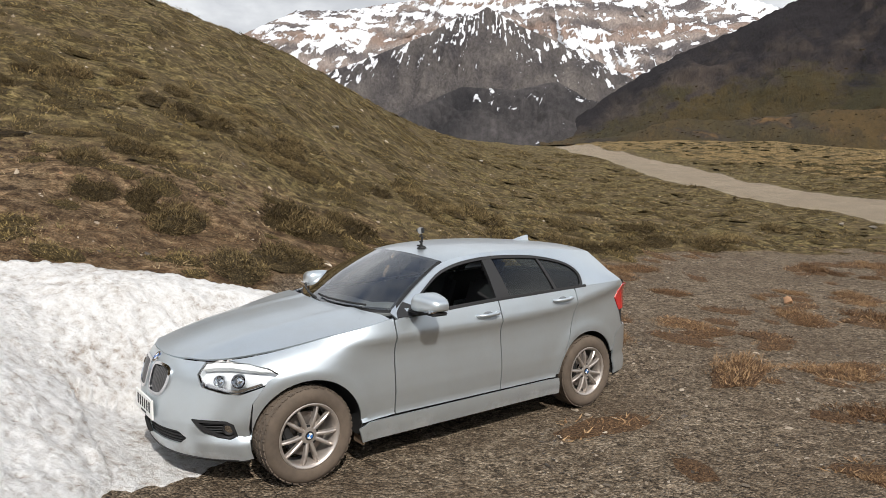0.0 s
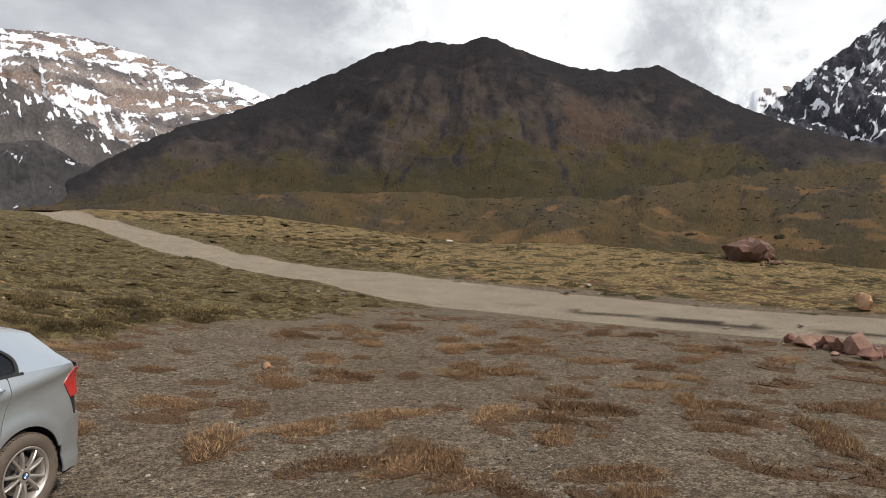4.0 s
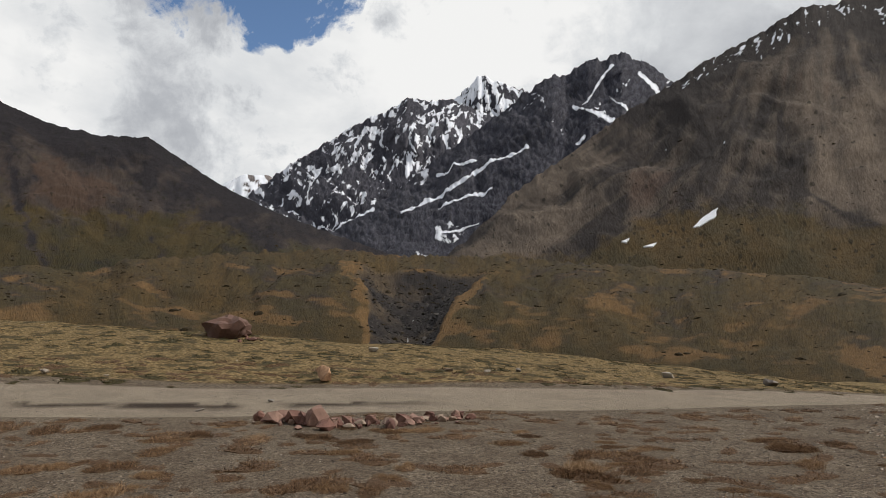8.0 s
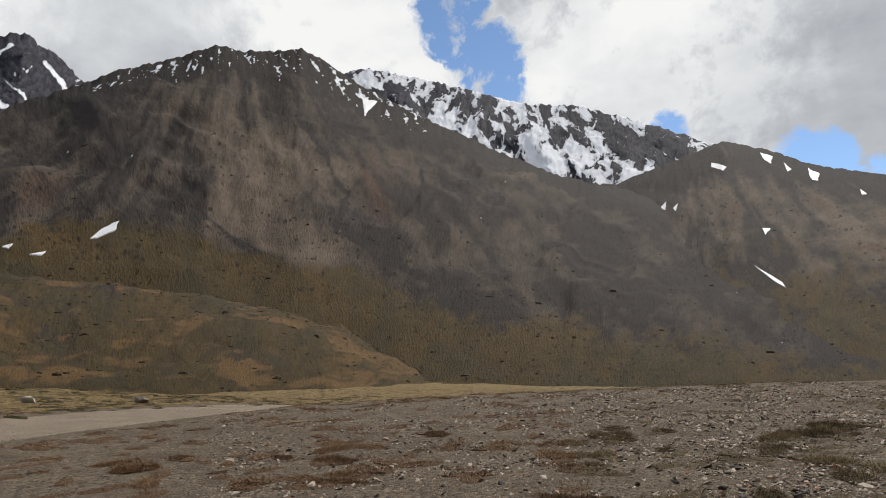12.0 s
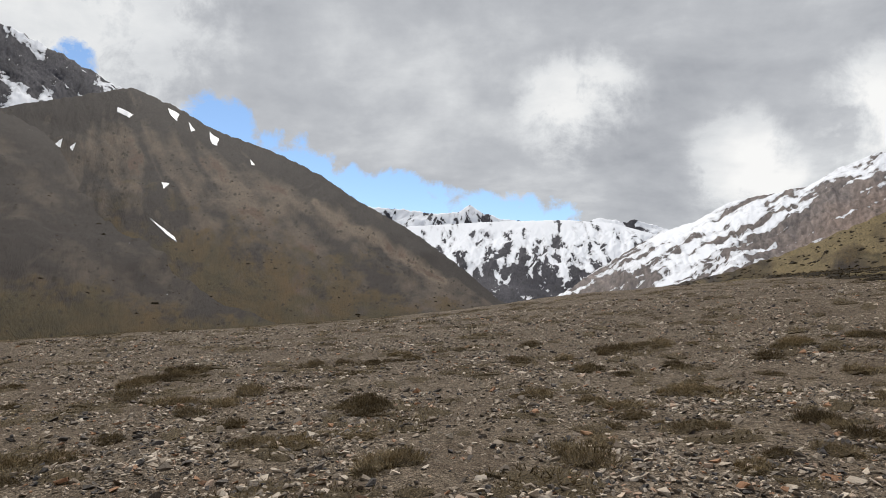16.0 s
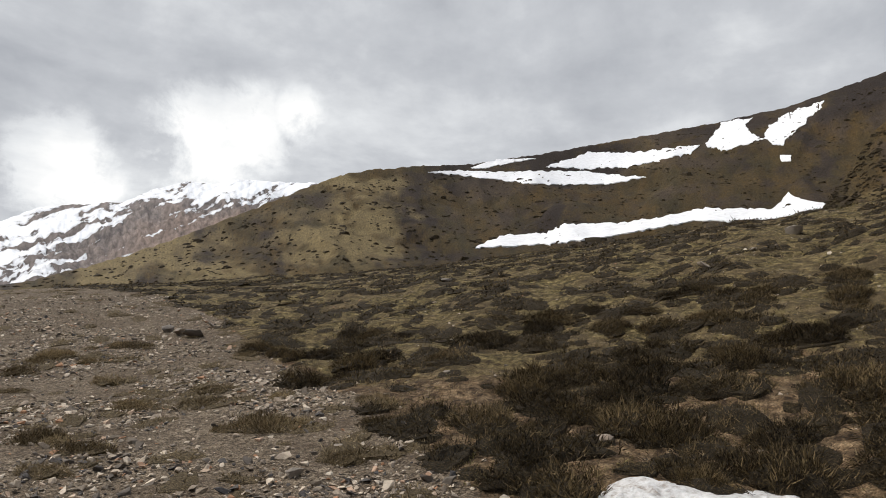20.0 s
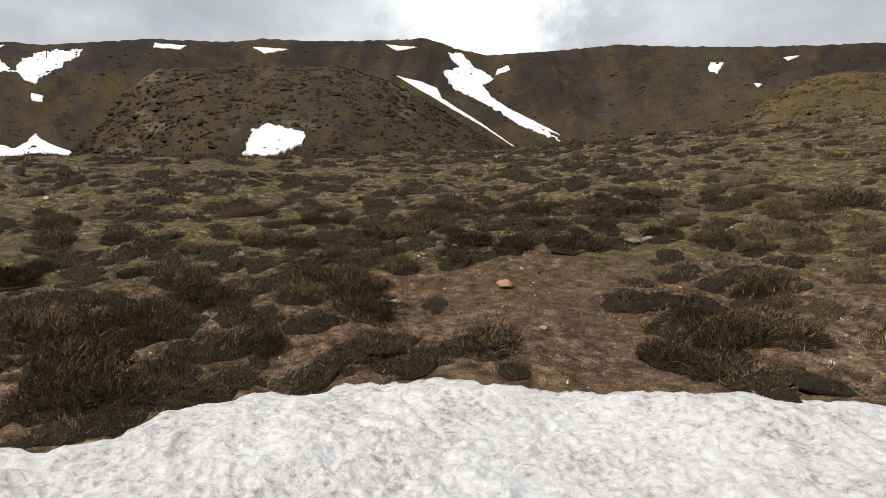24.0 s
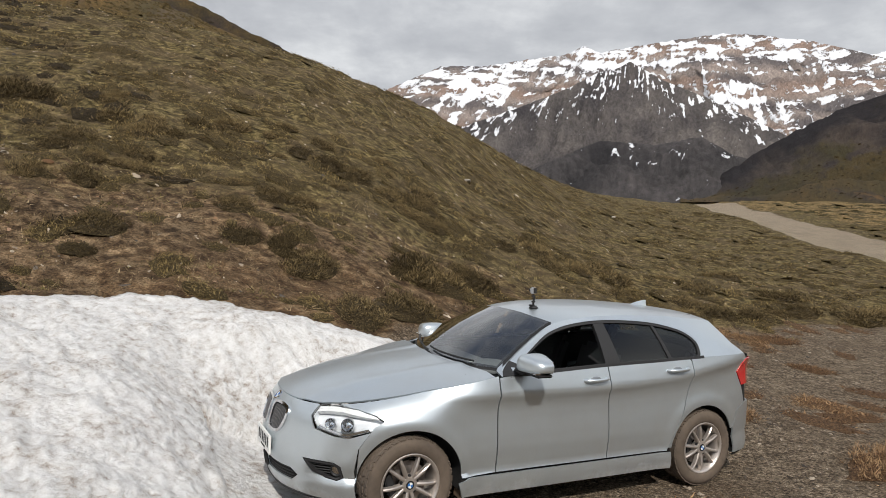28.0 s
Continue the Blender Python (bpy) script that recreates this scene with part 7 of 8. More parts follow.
        lathe(bm, [(0.001, 0.082), (0.008, 0.082), (0.0095, 0.078), (0.014, 0.079), (0.0145, 0.07)], 12, Matrix.Translation((math.cos(a) * 0.056, 0, math.sin(a) * 0.056)))
        part("wheel_bolt", bm, BLACK, rim)
    # round hub badge of quarters
    bm = bmesh.new()
    lathe(bm, [(0.001, 0.093), (0.029, 0.092), (0.031, 0.088)], 32)
    part("hub_badge", bm, BLACK, rim, "round badge with blue and white quarters")
    for q, mat in enumerate((BLUE, WHITE, BLUE, WHITE)):
        bm = bmesh.new()
        c = bm.verts.new((0, 0.0945, 0))
        rimv = [bm.verts.new((math.cos(a) * 0.02, 0.0945, math.sin(a) * 0.02)) for a in np.linspace(q * math.pi / 2, (q + 1) * math.pi / 2, 6)]
        for u, v in zip(rimv, rimv[1:]):
            bm.faces.new((c, v, u))
        part("badge_quarter", bm, mat, rim)
    bm = bmesh.new()
    lathe(bm, [(0.06, 0.02), (0.145, 0.02), (0.145, 0.0), (0.06, 0.0)], 48)
    part("brake_disc", bm, plain("brake steel", (0.30, 0.27, 0.25), 0.4, 0.8) if "brake steel" not in bpy.data.materials else bpy.data.materials["brake steel"], wheel)
    bm = bmesh.new()
    box(bm, (0.12, 0.025, 0.05), (0.06, 0.07, 0.16), 0.01)
    part("brake_caliper", bm, BLACK, wheel)
    return wheel


def roundel(parent, centre, normal, radius, name):
    """A round enamel badge in black, blue and white."""
    q = Vector(normal).to_track_quat("Z", "Y").to_matrix().to_4x4()
    m = Matrix.Translation(centre) @ q
    bm = bmesh.new()
    bmesh.ops.create_cone(bm, cap_ends=True, segments=32, radius1=radius, radius2=radius * 0.93, depth=0.008, matrix=m)
    disc = part(name, bm, CHROME, parent, "round badge in black, blue and white")
    for k, mat in enumerate((BLUE, WHITE, BLUE, WHITE)):
        bm = bmesh.new()
        c = bm.verts.new(m @ Vector((0, 0, 0.0055)))
        arc = [bm.verts.new(m @ Vector((math.cos(a) * radius * 0.62, math.sin(a) * radius * 0.62, 0.0055))) for a in np.linspace(k * math.pi / 2, (k + 1) * math.pi / 2, 7)]
        for u, v in zip(arc, arc[1:]):
            bm.faces.new((c, u, v))
        part("badge_quarter", bm, mat, disc)


def build_car():
    car = tagged(new("car"), "silver-blue five-door hatchback with dusty wheels, driver's window open", "car")
    L = lambda rows: [(s_at_x(x), z) for x, z in rows]
    g = 0.004
    SILL = 0.335
    # shell behind the gaps
    bm = bmesh.new()
    cols = [s for s in np.linspace(S_REAR, S_FRONT, 130)]
    inner = offset_surface(ring, 0.018)
    for sg in (1, -1):
        grid = {}
        for i, s in enumerate(cols):
            x = float(np.interp(s, OUT_S, OUT_XY[:, 0]))
            top = min(belt(x) - 0.02, hood_cut(x) - 0.02 if x > 2 else 9)
            for j in range(12):
                z = 0.2 + (top - 0.2) * j / 11
                in_lamp = x > 2.84 and s < s_at_y(0.49) and 0.59 < z < 0.83
                in_fog = x > 3.07 and s < s_at_y(0.47) and 0.31 < z < 0.48
                if not in_lamp and not in_fog and all(math.hypot(x - ax, z - 0.315) > 0.372 for ax in AXLES):
                    p = inner(s, z)
                    grid[i, j] = bm.verts.new((p.x, p.y * sg, p.z))
        for i in range(len(cols) - 1):
            for j in range(11):
                k = [(i, j), (i + 1, j), (i + 1, j + 1), (i, j + 1)]
                if all(q in grid for q in k):
                    bm.faces.new([grid[q] for q in k])
    part("inner_shell", bm, DARK, car)

    for mirror in (False, True):
        kw = dict(mirror=mirror)
        front_arch = [(s_at_x(x), z) for x, z in reversed(arch(2.67, 0.362, 2, 178, 26))]
        top = [(s_at_x(x), hood_cut(x) - 0.001) for x in np.linspace(3.17, 2.03, 16)]
        # from the arch's front foot, up along the bumper seam to the lamp's tail
        fender = L([(2.035, SILL)]) + front_arch + L([(3.02, 0.56), (2.93, 0.70), (2.865, 0.738), (2.92, 0.772), (3.04, 0.800)]) + top + L([(2.035, 0.6)])
        panel("fender", fender, ring, PAINT, car, 0.026, **kw)
        door1 = L([(2.025, SILL), (2.025, 0.62), (2.02, belt(2.02) - g)]) + [(s_at_x(x), belt(x) - g) for x in np.linspace(1.95, 1.06, 10)] + L([(1.04, belt(1.04) - g), (1.03, 0.70), (1.032, SILL)])
        d1 = panel("front_door", door1, ring, PAINT, car, 0.024, **kw)
        rear_cut = spline([(0.165, 1.07), (0.165, 0.93), (0.19, 0.82), (0.27, 0.62), (0.345, 0.48), (0.40, SILL + 0.02)], 5, False)
        door2 = L([(1.024, SILL), (1.022, 0.70), (1.030, belt(1.03) - g)]) + [(s_at_x(x), belt(x) - g) for x in np.linspace(1.0, 0.18, 9)] + L(rear_cut[1:]) + L([(0.42, SILL)])
        d2 = panel("rear_door", door2, ring, PAINT, car, 0.024, **kw)
        sill = L([(2.30, 0.185), (2.335, 0.29), (2.25, SILL - 0.014), (0.385, SILL - 0.010), (0.375, 0.19)])
        panel("sill", sill, ring, PAINT, car, 0.05, label="silver sill splashed with brown mud", **kw)
        cut2 = [(x - 0.007, z) for x, z in rear_cut]
        quarter = L(list(reversed(cut2))) + [(s_at_x(x), belt(x) - g * 0) for x in np.linspace(0.12, -0.50, 8)] + L([(-0.52, 1.05), (-0.42, 0.93), (-0.50, 0.80), (-0.55, 0.66), (-0.42, 0.60), (-0.36, 0.46)]) + [(s_at_x(x), z) for x, z in arch(0.0, 0.362, 158, 6, 24)]
        panel("rear_quarter", quarter, ring, PAINT, car, 0.026, **kw)
        tail = L([(-0.425, 0.93), (-0.52, 1.045)]) + [(s_at_y(0.62, False), 1.04), (s_at_y(0.60, False), 0.86)] + L([(-0.70, 0.82), (-0.50, 0.81)])
        panel("tail_light", tail, offset_surface(ring, -0.006), RED_LAMP, car, 0.04, label="red tail light wrapping the corner", **kw)
        # cabin side round the windows
        dlo = spline([(1.91, 1.018), (1.69, 1.15), (1.45, 1.282), (1.18, 1.350), (0.86, 1.372), (0.48, 1.352), (0.22, 1.306), (0.085, 1.255), (0.025, 1.185), (0.045, 1.10)], 5, False)
        dlo = [p for p in dlo] + [(0.075, belt(0.075) + 0.004)] + [(x, belt(x) + 0.006) for x in np.linspace(0.2, 1.86, 11)]
        rim = [(x, edge_z(x) + 0.004) for x in np.linspace(1.99, -0.33, 40)]
        outer = [(1.99, belt(1.99) - g)] + rim + [(-0.40, 1.18), (-0.50, belt(-0.50))] + [(x, belt(x) + 0.001) for x in np.linspace(-0.46, 0.0, 6)] + [(x, belt(x) - 0.001) for x in np.linspace(0.1, 1.95, 12)]
        panel("window_surround", outer, green, PAINT, car, 0.04, holes=[dlo], **kw)
        frame_in = [(0.975 * (x - 0.95) + 0.95, (z - 1.2) * 0.90 + 1.197) for x, z in dlo]
        panel("window_seal", dlo, offset_surface(green, 0.004), BLACK, car, 0.04, holes=[frame_in], thick=0.02, **kw)
        # pillar and divider
        panel("middle_pillar", [(1.045, 1.03), (1.03, 1.375), (0.935, 1.375), (0.895, 1.04)], offset_surface(green, 0.006), BLACK, car, 0.05, thick=0.03, **kw)
        panel("window_divider", [(0.385, 1.05), (0.45, 1.35), (0.425, 1.35), (0.35, 1.05)], offset_surface(green, 0.006), BLACK, car, 0.05, thick=0.02, **kw)
        pane = offset_surface(green, 0.014)
        panel("rear_window", [(0.40, 1.055), (0.44, 1.355), (0.92, 1.37), (0.89, 1.045)], pane, GLASS_DARK, car, 0.08, thick=0.004, **kw)
        panel("quarter_window", [(0.06, 1.10), (0.04, 1.19), (0.10, 1.25), (0.23, 1.30), (0.43, 1.345), (0.385, 1.06), (0.09, 1.085)], pane, GLASS_DARK, car, 0.06, thick=0.004, **kw)
        if mirror:
            panel("front_window", [(1.86, 1.03), (1.62, 1.19), (1.42, 1.29), (1.2, 1.345), (1.08, 1.36), (1.09, 1.045)], pane, GLASS_FRONT, car, 0.08, thick=0.004, **kw)
        # belt strip
        panel("belt_strip", [(x, belt(x) + 0.012) for x in np.linspace(1.93, 0.02, 16)] + [(x, belt(x) - 0.008) for x in np.linspace(0.02, 1.93, 16)], offset_surface(green, -0.004), BLACK, car, 0.05, thick=0.015, **kw)
        sg = -1 if mirror else 1
        # handles
        for x0, z0, door in ((1.18, 0.945, d1), (0.34, 0.985, d2)):
            q = ring(s_at_x(x0), z0)
            bm = bmesh.new()
            # low dark disc: the shade of the handle's hollow, given by colour
            bmesh.ops.create_uvsphere(bm, u_segments=18, v_segments=10, radius=1, matrix=Matrix.Translation((x0 - 0.01, (q.y - 0.004) * sg, z0 - 0.004)) @ Matrix.Diagonal((0.058, 0.008, 0.032, 1)))
            part("handle_cup", bm, plain("handle hollow shade", (0.22, 0.24, 0.26), 0.5, 0.3) if "handle hollow shade" not in bpy.data.materials else bpy.data.materials["handle hollow shade"], door)
            bm = bmesh.new()
            pts = [(x0 + 0.10, q.y - 0.004, z0 + 0.002), (x0 + 0.085, q.y + 0.026, z0 + 0.004), (x0 + 0.02, q.y + 0.040, z0 + 0.006), (x0 - 0.06, q.y + 0.040, z0 + 0.009), (x0 - 0.10, q.y + 0.028, z0 + 0.012), (x0 - 0.112, q.y + 0.0, z0 + 0.012)]
            tube(bm, [(a, b * sg, c) for a, b, c in pts], 0.013, 10)
            part("door_handle", bm, PAINT, door)
        # wing mirror
        my = ring(s_at_x(1.85), 1.0).y - (0.2 if mirror else 0.0)
        bm = bmesh.new()
        bmesh.ops.create_uvsphere(bm, u_segments=28, v_segments=16, radius=1)
        for v in bm.verts:
            x, y, z = v.co
            x, y, z = (math.copysign(abs(q) ** 0.62, q) for q in (x, y, z))
            x = max(x, -0.58)
            z = z * (1.0 if z > 0 else 0.5)
            v.co = (1.80 + x * 0.115 * (1 - 0.30 * y), sg * (my + 0.150 + y * 0.130), 1.095 + z * 0.080 * (1 - 0.24 * y))
        wing = part("wing_mirror", bm, PAINT, car)
        bm = bmesh.new()
        box(bm, (1.81, sg * (my + 0.15), 1.050), (0.13, 0.22, 0.022), 0.010)
        box(bm, (1.84, sg * (my + 0.02), 1.034), (0.075, 0.14, 0.026), 0.009)
        part("mirror_foot", bm, BLACK, wing, "black plastic mirror foot")
        bm = bmesh.new()
        box(bm, (1.872, sg * (my + 0.17), 1.068), (0.05, 0.17, 0.010), 0.004)
        part("indicator_strip", bm, CHROME, wing)
        bm = bmesh.new()
        box(bm, (1.735, sg * (my + 0.15), 1.105), (0.006, 0.17, 0.085), 0.002)
        part("mirror_glass", bm, MIRROR, wing)
        panel("mirror_sail", [(1.99, 1.005), (1.86, 1.09), (1.80, 1.06), (1.80, 1.01)], offset_surface(green, -0.004), BLACK, car, 0.05, **kw)
        # lamps
        lamp = [(s_at_y(0.530), 0.735), (s_at_y(0.548), 0.799), (s_at_x(3.18), 0.808), (s_at_x(3.04), 0.801), (s_at_x(2.925), 0.768), (s_at_x(2.875), 0.738), (s_at_x(2.95), 0.675), (s_at_x(3.10), 0.625), (s_at_y(0.66), 0.635), (s_at_y(0.575), 0.665)]
        deep = offset_surface(ring, 0.055)
        hl = panel("headlight", lamp, deep, plain("lamp reflector", (0.78, 0.79, 0.80), 0.35, 0.1) if "lamp reflector" not in bpy.data.materials else bpy.data.materials["lamp reflector"], car, 0.03, thick=-0.05, label="clear headlight with two round projectors", **kw)
        panel("lamp_cover", lamp, offset_surface(ring, -0.003), GLASS_LAMP, hl, 0.03, thick=0.004, **kw)
        brow = [(s_at_y(0.545), 0.765), (s_at_y(0.552), 0.797), (s_at_x(3.18), 0.806), (s_at_x(3.04), 0.799), (s_at_x(2.93), 0.768), (s_at_x(2.90), 0.750), (s_at_x(2.98), 0.760), (s_at_x(3.14), 0.782), (s_at_y(0.60), 0.778)]
        panel("lamp_brow", brow, offset_surface(ring, 0.006), WHITE, hl, 0.03, thick=0.03, **kw)
        under = [(s_at_y(0.57), 0.672), (s_at_y(0.66), 0.640), (s_at_x(3.10), 0.628), (s_at_x(2.96), 0.672), (s_at_x(2.97), 0.686), (s_at_x(3.10), 0.645), (s_at_y(0.66), 0.655), (s_at_y(0.575), 0.686)]
        panel("lamp_sill", under, offset_surface(ring, 0.008), CHROME, hl, 0.03, thick=0.02, **kw)
        for s0, rad in ((s_at_y(0.63), 0.038), (s_at_y(0.70), 0.046)):
            c = offset_surface(ring, 0.045)(s0, 0.705)
            d = (ring(s0, 0.705) - c).normalized()
            m = Matrix.Translation((c.x, c.y * sg, c.z)) @ Vector((d.x, d.y * sg, d.z)).to_track_quat("Y", "Z").to_matrix().to_4x4()
            bm = bmesh.new()
            lathe(bm, [(rad * 0.70, 0.012), (rad * 0.78, 0.034), (rad * 0.95, 0.038), (rad, 0.03), (rad, 0.0)], 28, m)
            part("projector_ring", bm, CHROME, hl)
            bm = bmesh.new()
            lathe(bm, [(0.001, 0.022), (rad * 0.4, 0.018), (rad * 0.72, 0.008)], 28, m)
            part("projector_lens", bm, MIRROR, hl)
        # fog lamp pocket
        fog = [(s_at_y(0.50), 0.455), (s_at_y(0.60), 0.452), (s_at_x(3.17), 0.448), (s_at_x(3.13), 0.43), (s_at_x(3.11), 0.35), (s_at_x(3.15), 0.335), (s_at_y(0.62), 0.345), (s_at_y(0.56), 0.375)]
        pk = panel("fog_pocket", fog, offset_surface(ring, 0.045), DARK, car, 0.03, thick=-0.045, **kw)
        inner_fog = [(s_at_y(0.535), 0.44), (s_at_y(0.61), 0.438), (s_at_x(3.175), 0.436), (s_at_x(3.145), 0.42), (s_at_x(3.125), 0.36), (s_at_x(3.155), 0.348), (s_at_y(0.625), 0.358), (s_at_y(0.575), 0.385)]
        panel("fog_frame", fog, offset_surface(ring, -0.002), BLACK, pk, 0.03, holes=[inner_fog], thick=0.03, **kw)
        for k in range(4):
            z = 0.368 + 0.019 * k
            ss = np.linspace(s_at_y(0.56 - 0.008 * k), s_at_y(0.69), 6)
            bm = bmesh.new()
            tube(bm, [(lambda p: (p.x, p.y * sg, p.z))(offset_surface(ring, 0.018)(s, z)) for s in ss], 0.0045, 6)
            part("intake_slat", bm, BLACK, pk)
        c = offset_surface(ring, 0.02)(s_at_x(3.155), 0.392)
        d = (ring(s_at_x(3.155), 0.392) - c).normalized()
        m = Matrix.Translation((c.x, c.y * sg, c.z)) @ Vector((d.x, d.y * sg, d.z)).to_track_quat("Y", "Z").to_matrix().to_4x4()
        bm = bmesh.new()
        lathe(bm, [(0.030, 0.006), (0.034, 0.016), (0.041, 0.016), (0.044, 0.0)], 28, m)
        fl = part("fog_lamp", bm, BLACK, pk)
        bm = bmesh.new()
        lathe(bm, [(0.001, 0.012), (0.03, 0.008), (0.032, 0.004)], 28, m)
        part("fog_lens", bm, CHROME, fl)
        # liners of the wheel openings, with dried mud behind the front wheel
        for ax in AXLES:
            bm = bmesh.new()
            n = 20
            ins, outs = [], []
            for a in np.linspace(-12, 192, n):
                x, z = ax + math.cos(radians(a)) * 0.385, 0.315 + math.sin(radians(a)) * 0.385
                y = ring(s_at_x(x), max(z, 0.2)).y - 0.012
                outs.append(bm.verts.new((x, sg * y, z)))
                ins.append(bm.verts.new((x, sg * 0.50, z)))
            for k in range(n - 1):
                bm.faces.new((outs[k], outs[k + 1], ins[k + 1], ins[k]))
            part("wheel_liner", bm, DARK, car)
        bm = bmesh.new()
        box(bm, (2.285, sg * 0.80, 0.24), (0.03, 0.12, 0.16), 0.008)
        part("mud_flap", bm, MUD, car, "mud-caked flap behind the wheel")

    # front bumper with grille, over the whole nose
    lampz = [(s_at_y(0.515), 0.735), (s_at_y(0.55), 0.66), (s_at_y(0.65), 0.624), (s_at_x(3.09), 0.615), (s_at_x(2.945), 0.668), (s_at_x(2.935), 0.695)]
    bumper = [(S_FRONT, 0.20), (S_FRONT, 0.803), (s_at_y(0.30), 0.803), (s_at_y(0.54), 0.803)] + lampz + L([(3.025, 0.555), (3.045, 0.40), (3.035, 0.26), (3.02, 0.20)]) + [(s_at_y(0.7), 0.19), (s_at_y(0.45), 0.185)]
    fog_hole = [(s_at_y(0.495), 0.46), (s_at_y(0.60), 0.457), (s_at_x(3.165), 0.452), (s_at_x(3.125), 0.43), (s_at_x(3.105), 0.35), (s_at_x(3.145), 0.33), (s_at_y(0.62), 0.34), (s_at_y(0.555), 0.37)]
    kidney = spline([(s_at_y(0.035), 0.59), (s_at_y(0.03), 0.71), (s_at_y(0.07), 0.75), (s_at_y(0.235), 0.755), (s_at_y(0.305), 0.725), (s_at_y(0.295), 0.635), (s_at_y(0.23), 0.565), (s_at_y(0.085), 0.555)], 5)
    lower = [(S_FRONT - 0.001, 0.275), (S_FRONT - 0.001, 0.365), (s_at_y(0.40), 0.365), (s_at_y(0.46), 0.325), (s_at_y(0.40), 0.275)]
    bumper_ob = panel("front_bumper", bumper, ring, PAINT, car, 0.032, holes=[fog_hole, kidney, [(a - 0.0, b) for a, b in lower[2:]] + [(s_at_y(0.02), 0.275), (s_at_y(0.02), 0.365)]], both=True)
    for mirror in (False, True):
        sg = -1 if mirror else 1
        inner_k = spline([(s_at_y(0.055), 0.60), (s_at_y(0.052), 0.705), (s_at_y(0.08), 0.733), (s_at_y(0.225), 0.738), (s_at_y(0.282), 0.715), (s_at_y(0.273), 0.645), (s_at_y(0.22), 0.583), (s_at_y(0.095), 0.575)], 5)
        kd = panel("kidney_grille", kidney, offset_surface(ring, -0.012), CHROME, car, 0.02, holes=[inner_k], thick=0.03, mirror=mirror, label="chrome-framed kidney grille with black slats")
        panel("grille_back", kidney, offset_surface(ring, 0.05), DARK, kd, 0.05, thick=0, mirror=mirror)
        for k in range(9):
            y = 0.072 + 0.0235 * k
            zs = [z for z in np.linspace(0.575, 0.738, 8) if inside((s_at_y(y), z), inner_k)]
            if len(zs) < 2:
                continue
            bm = bmesh.new()
            rows = []
            for z in (zs[0] - 0.012, *zs, zs[-1] + 0.012):
                p, q = offset_surface(ring, -0.004)(s_at_y(y), z), offset_surface(ring, 0.035)(s_at_y(y), z)
                rows.append([bm.verts.new((p.x, sg * (p.y - 0.0035), p.z)), bm.verts.new((p.x, sg * (p.y + 0.0035), p.z)), bm.verts.new((q.x, sg * (q.y + 0.0035), q.z)), bm.verts.new((q.x, sg * (q.y - 0.0035), q.z))])
            for a, b in zip(rows, rows[1:]):
                for i in range(4):
                    bm.faces.new((a[i], a[(i + 1) % 4], b[(i + 1) % 4], b[i]))
            bmesh.ops.recalc_face_normals(bm, faces=bm.faces)
            part("grille_slat", bm, SLAT, kd)
    panel("lower_intake", [(S_FRONT, 0.27), (S_FRONT, 0.37), (s_at_y(0.41), 0.37), (s_at_y(0.47), 0.325), (s_at_y(0.41), 0.27)], offset_surface(ring, 0.03), DARK, car, 0.05, thick=-0.02, both=True)
    for k in range(4):
        bm = bmesh.new()
        left = [offset_surface(ring, 0.012)(s, 0.288 + 0.021 * k) for s in np.linspace(s_at_y(0.42), S_FRONT - 0.002, 8)]
        tube(bm, [(p.x, p.y, p.z) for p in left] + [(p.x, -p.y, p.z) for p in left[::-1]], 0.0045, 6)
        part("intake_slat", bm, BLACK, bumper_ob)
    bm = bmesh.new()
    lip = [ring(s, 0.20) for s in np.linspace(s_at_x(3.05), S_FRONT - 0.002, 14)]
    tube(bm, [(p.x - 0.01, p.y - 0.01, 0.195) for p in lip] + [(p.x - 0.01, -p.y + 0.01, 0.195) for p in lip[::-1]], 0.014, 6)
    part("bumper_lip", bm, BLACK, bumper_ob)
    # plate with bars in place of its characters
    pc = ring(S_FRONT - 0.002, 0.455)
    bm = bmesh.new()
    box(bm, (pc.x + 0.014, 0, 0.462), (0.012, 0.40, 0.135), 0.004)
    plate = part("number_plate", bm, WHITE, car, "white plate with dark bars")
    for k, w in enumerate((0.040, 0.040, 0.040, 0.040, 0.040, 0.040)):
        bm = bmesh.new()
        box(bm, (pc.x + 0.021, 0.14 - 0.055 * k, 0.47), (0.002, w * 0.7, 0.07))
        part("plate_bar", bm, BLACK, plate)
    bm = bmesh.new()
    box(bm, (pc.x + 0.021, 0, 0.413), (0.002, 0.12, 0.012))
    part("plate_bar", bm, BLACK, plate)
    roundel(car, ring(S_FRONT - 0.004, 0.772) + Vector((0.006, 0, 0)), (0.75, 0, 0.65), 0.041, "nose_badge")

    # bonnet
    half_hood = [(2.17, 0.0), (2.12, 0.40), (2.05, 0.70)] + [(x - 0.004, y - 0.006) for x, y in FENDER_EDGE[1:-1:2]] + [(FENDER_EDGE[-1][0] - 0.004, 0.0)]
    panel("bonnet", half_hood, hood, PAINT, car, 0.05, both=True, outward=(2.7, 0, 0.2))

    # windscreen and roof
    def screen(u, v):
        a = abs(u)
        base, top = Vector((2.17 - 0.20 * a ** 2.2, 0.735 * u, 1.000 + 0.03 * a)), Vector((1.50 - 0.105 * a ** 2, 0.555 * u, 1.408 - 0.052 * a ** 2))
        return base.lerp(top, v) + Vector((0.02, 0, 0.025)) * math.sin(math.pi * v) * (1 - 0.3 * a)

    def sheet(name, f, us, vs, mat, label="", flip=False, parent=car):
        bm = bmesh.new()
        g2 = [[bm.verts.new(f(u, v)) for v in vs] for u in us]
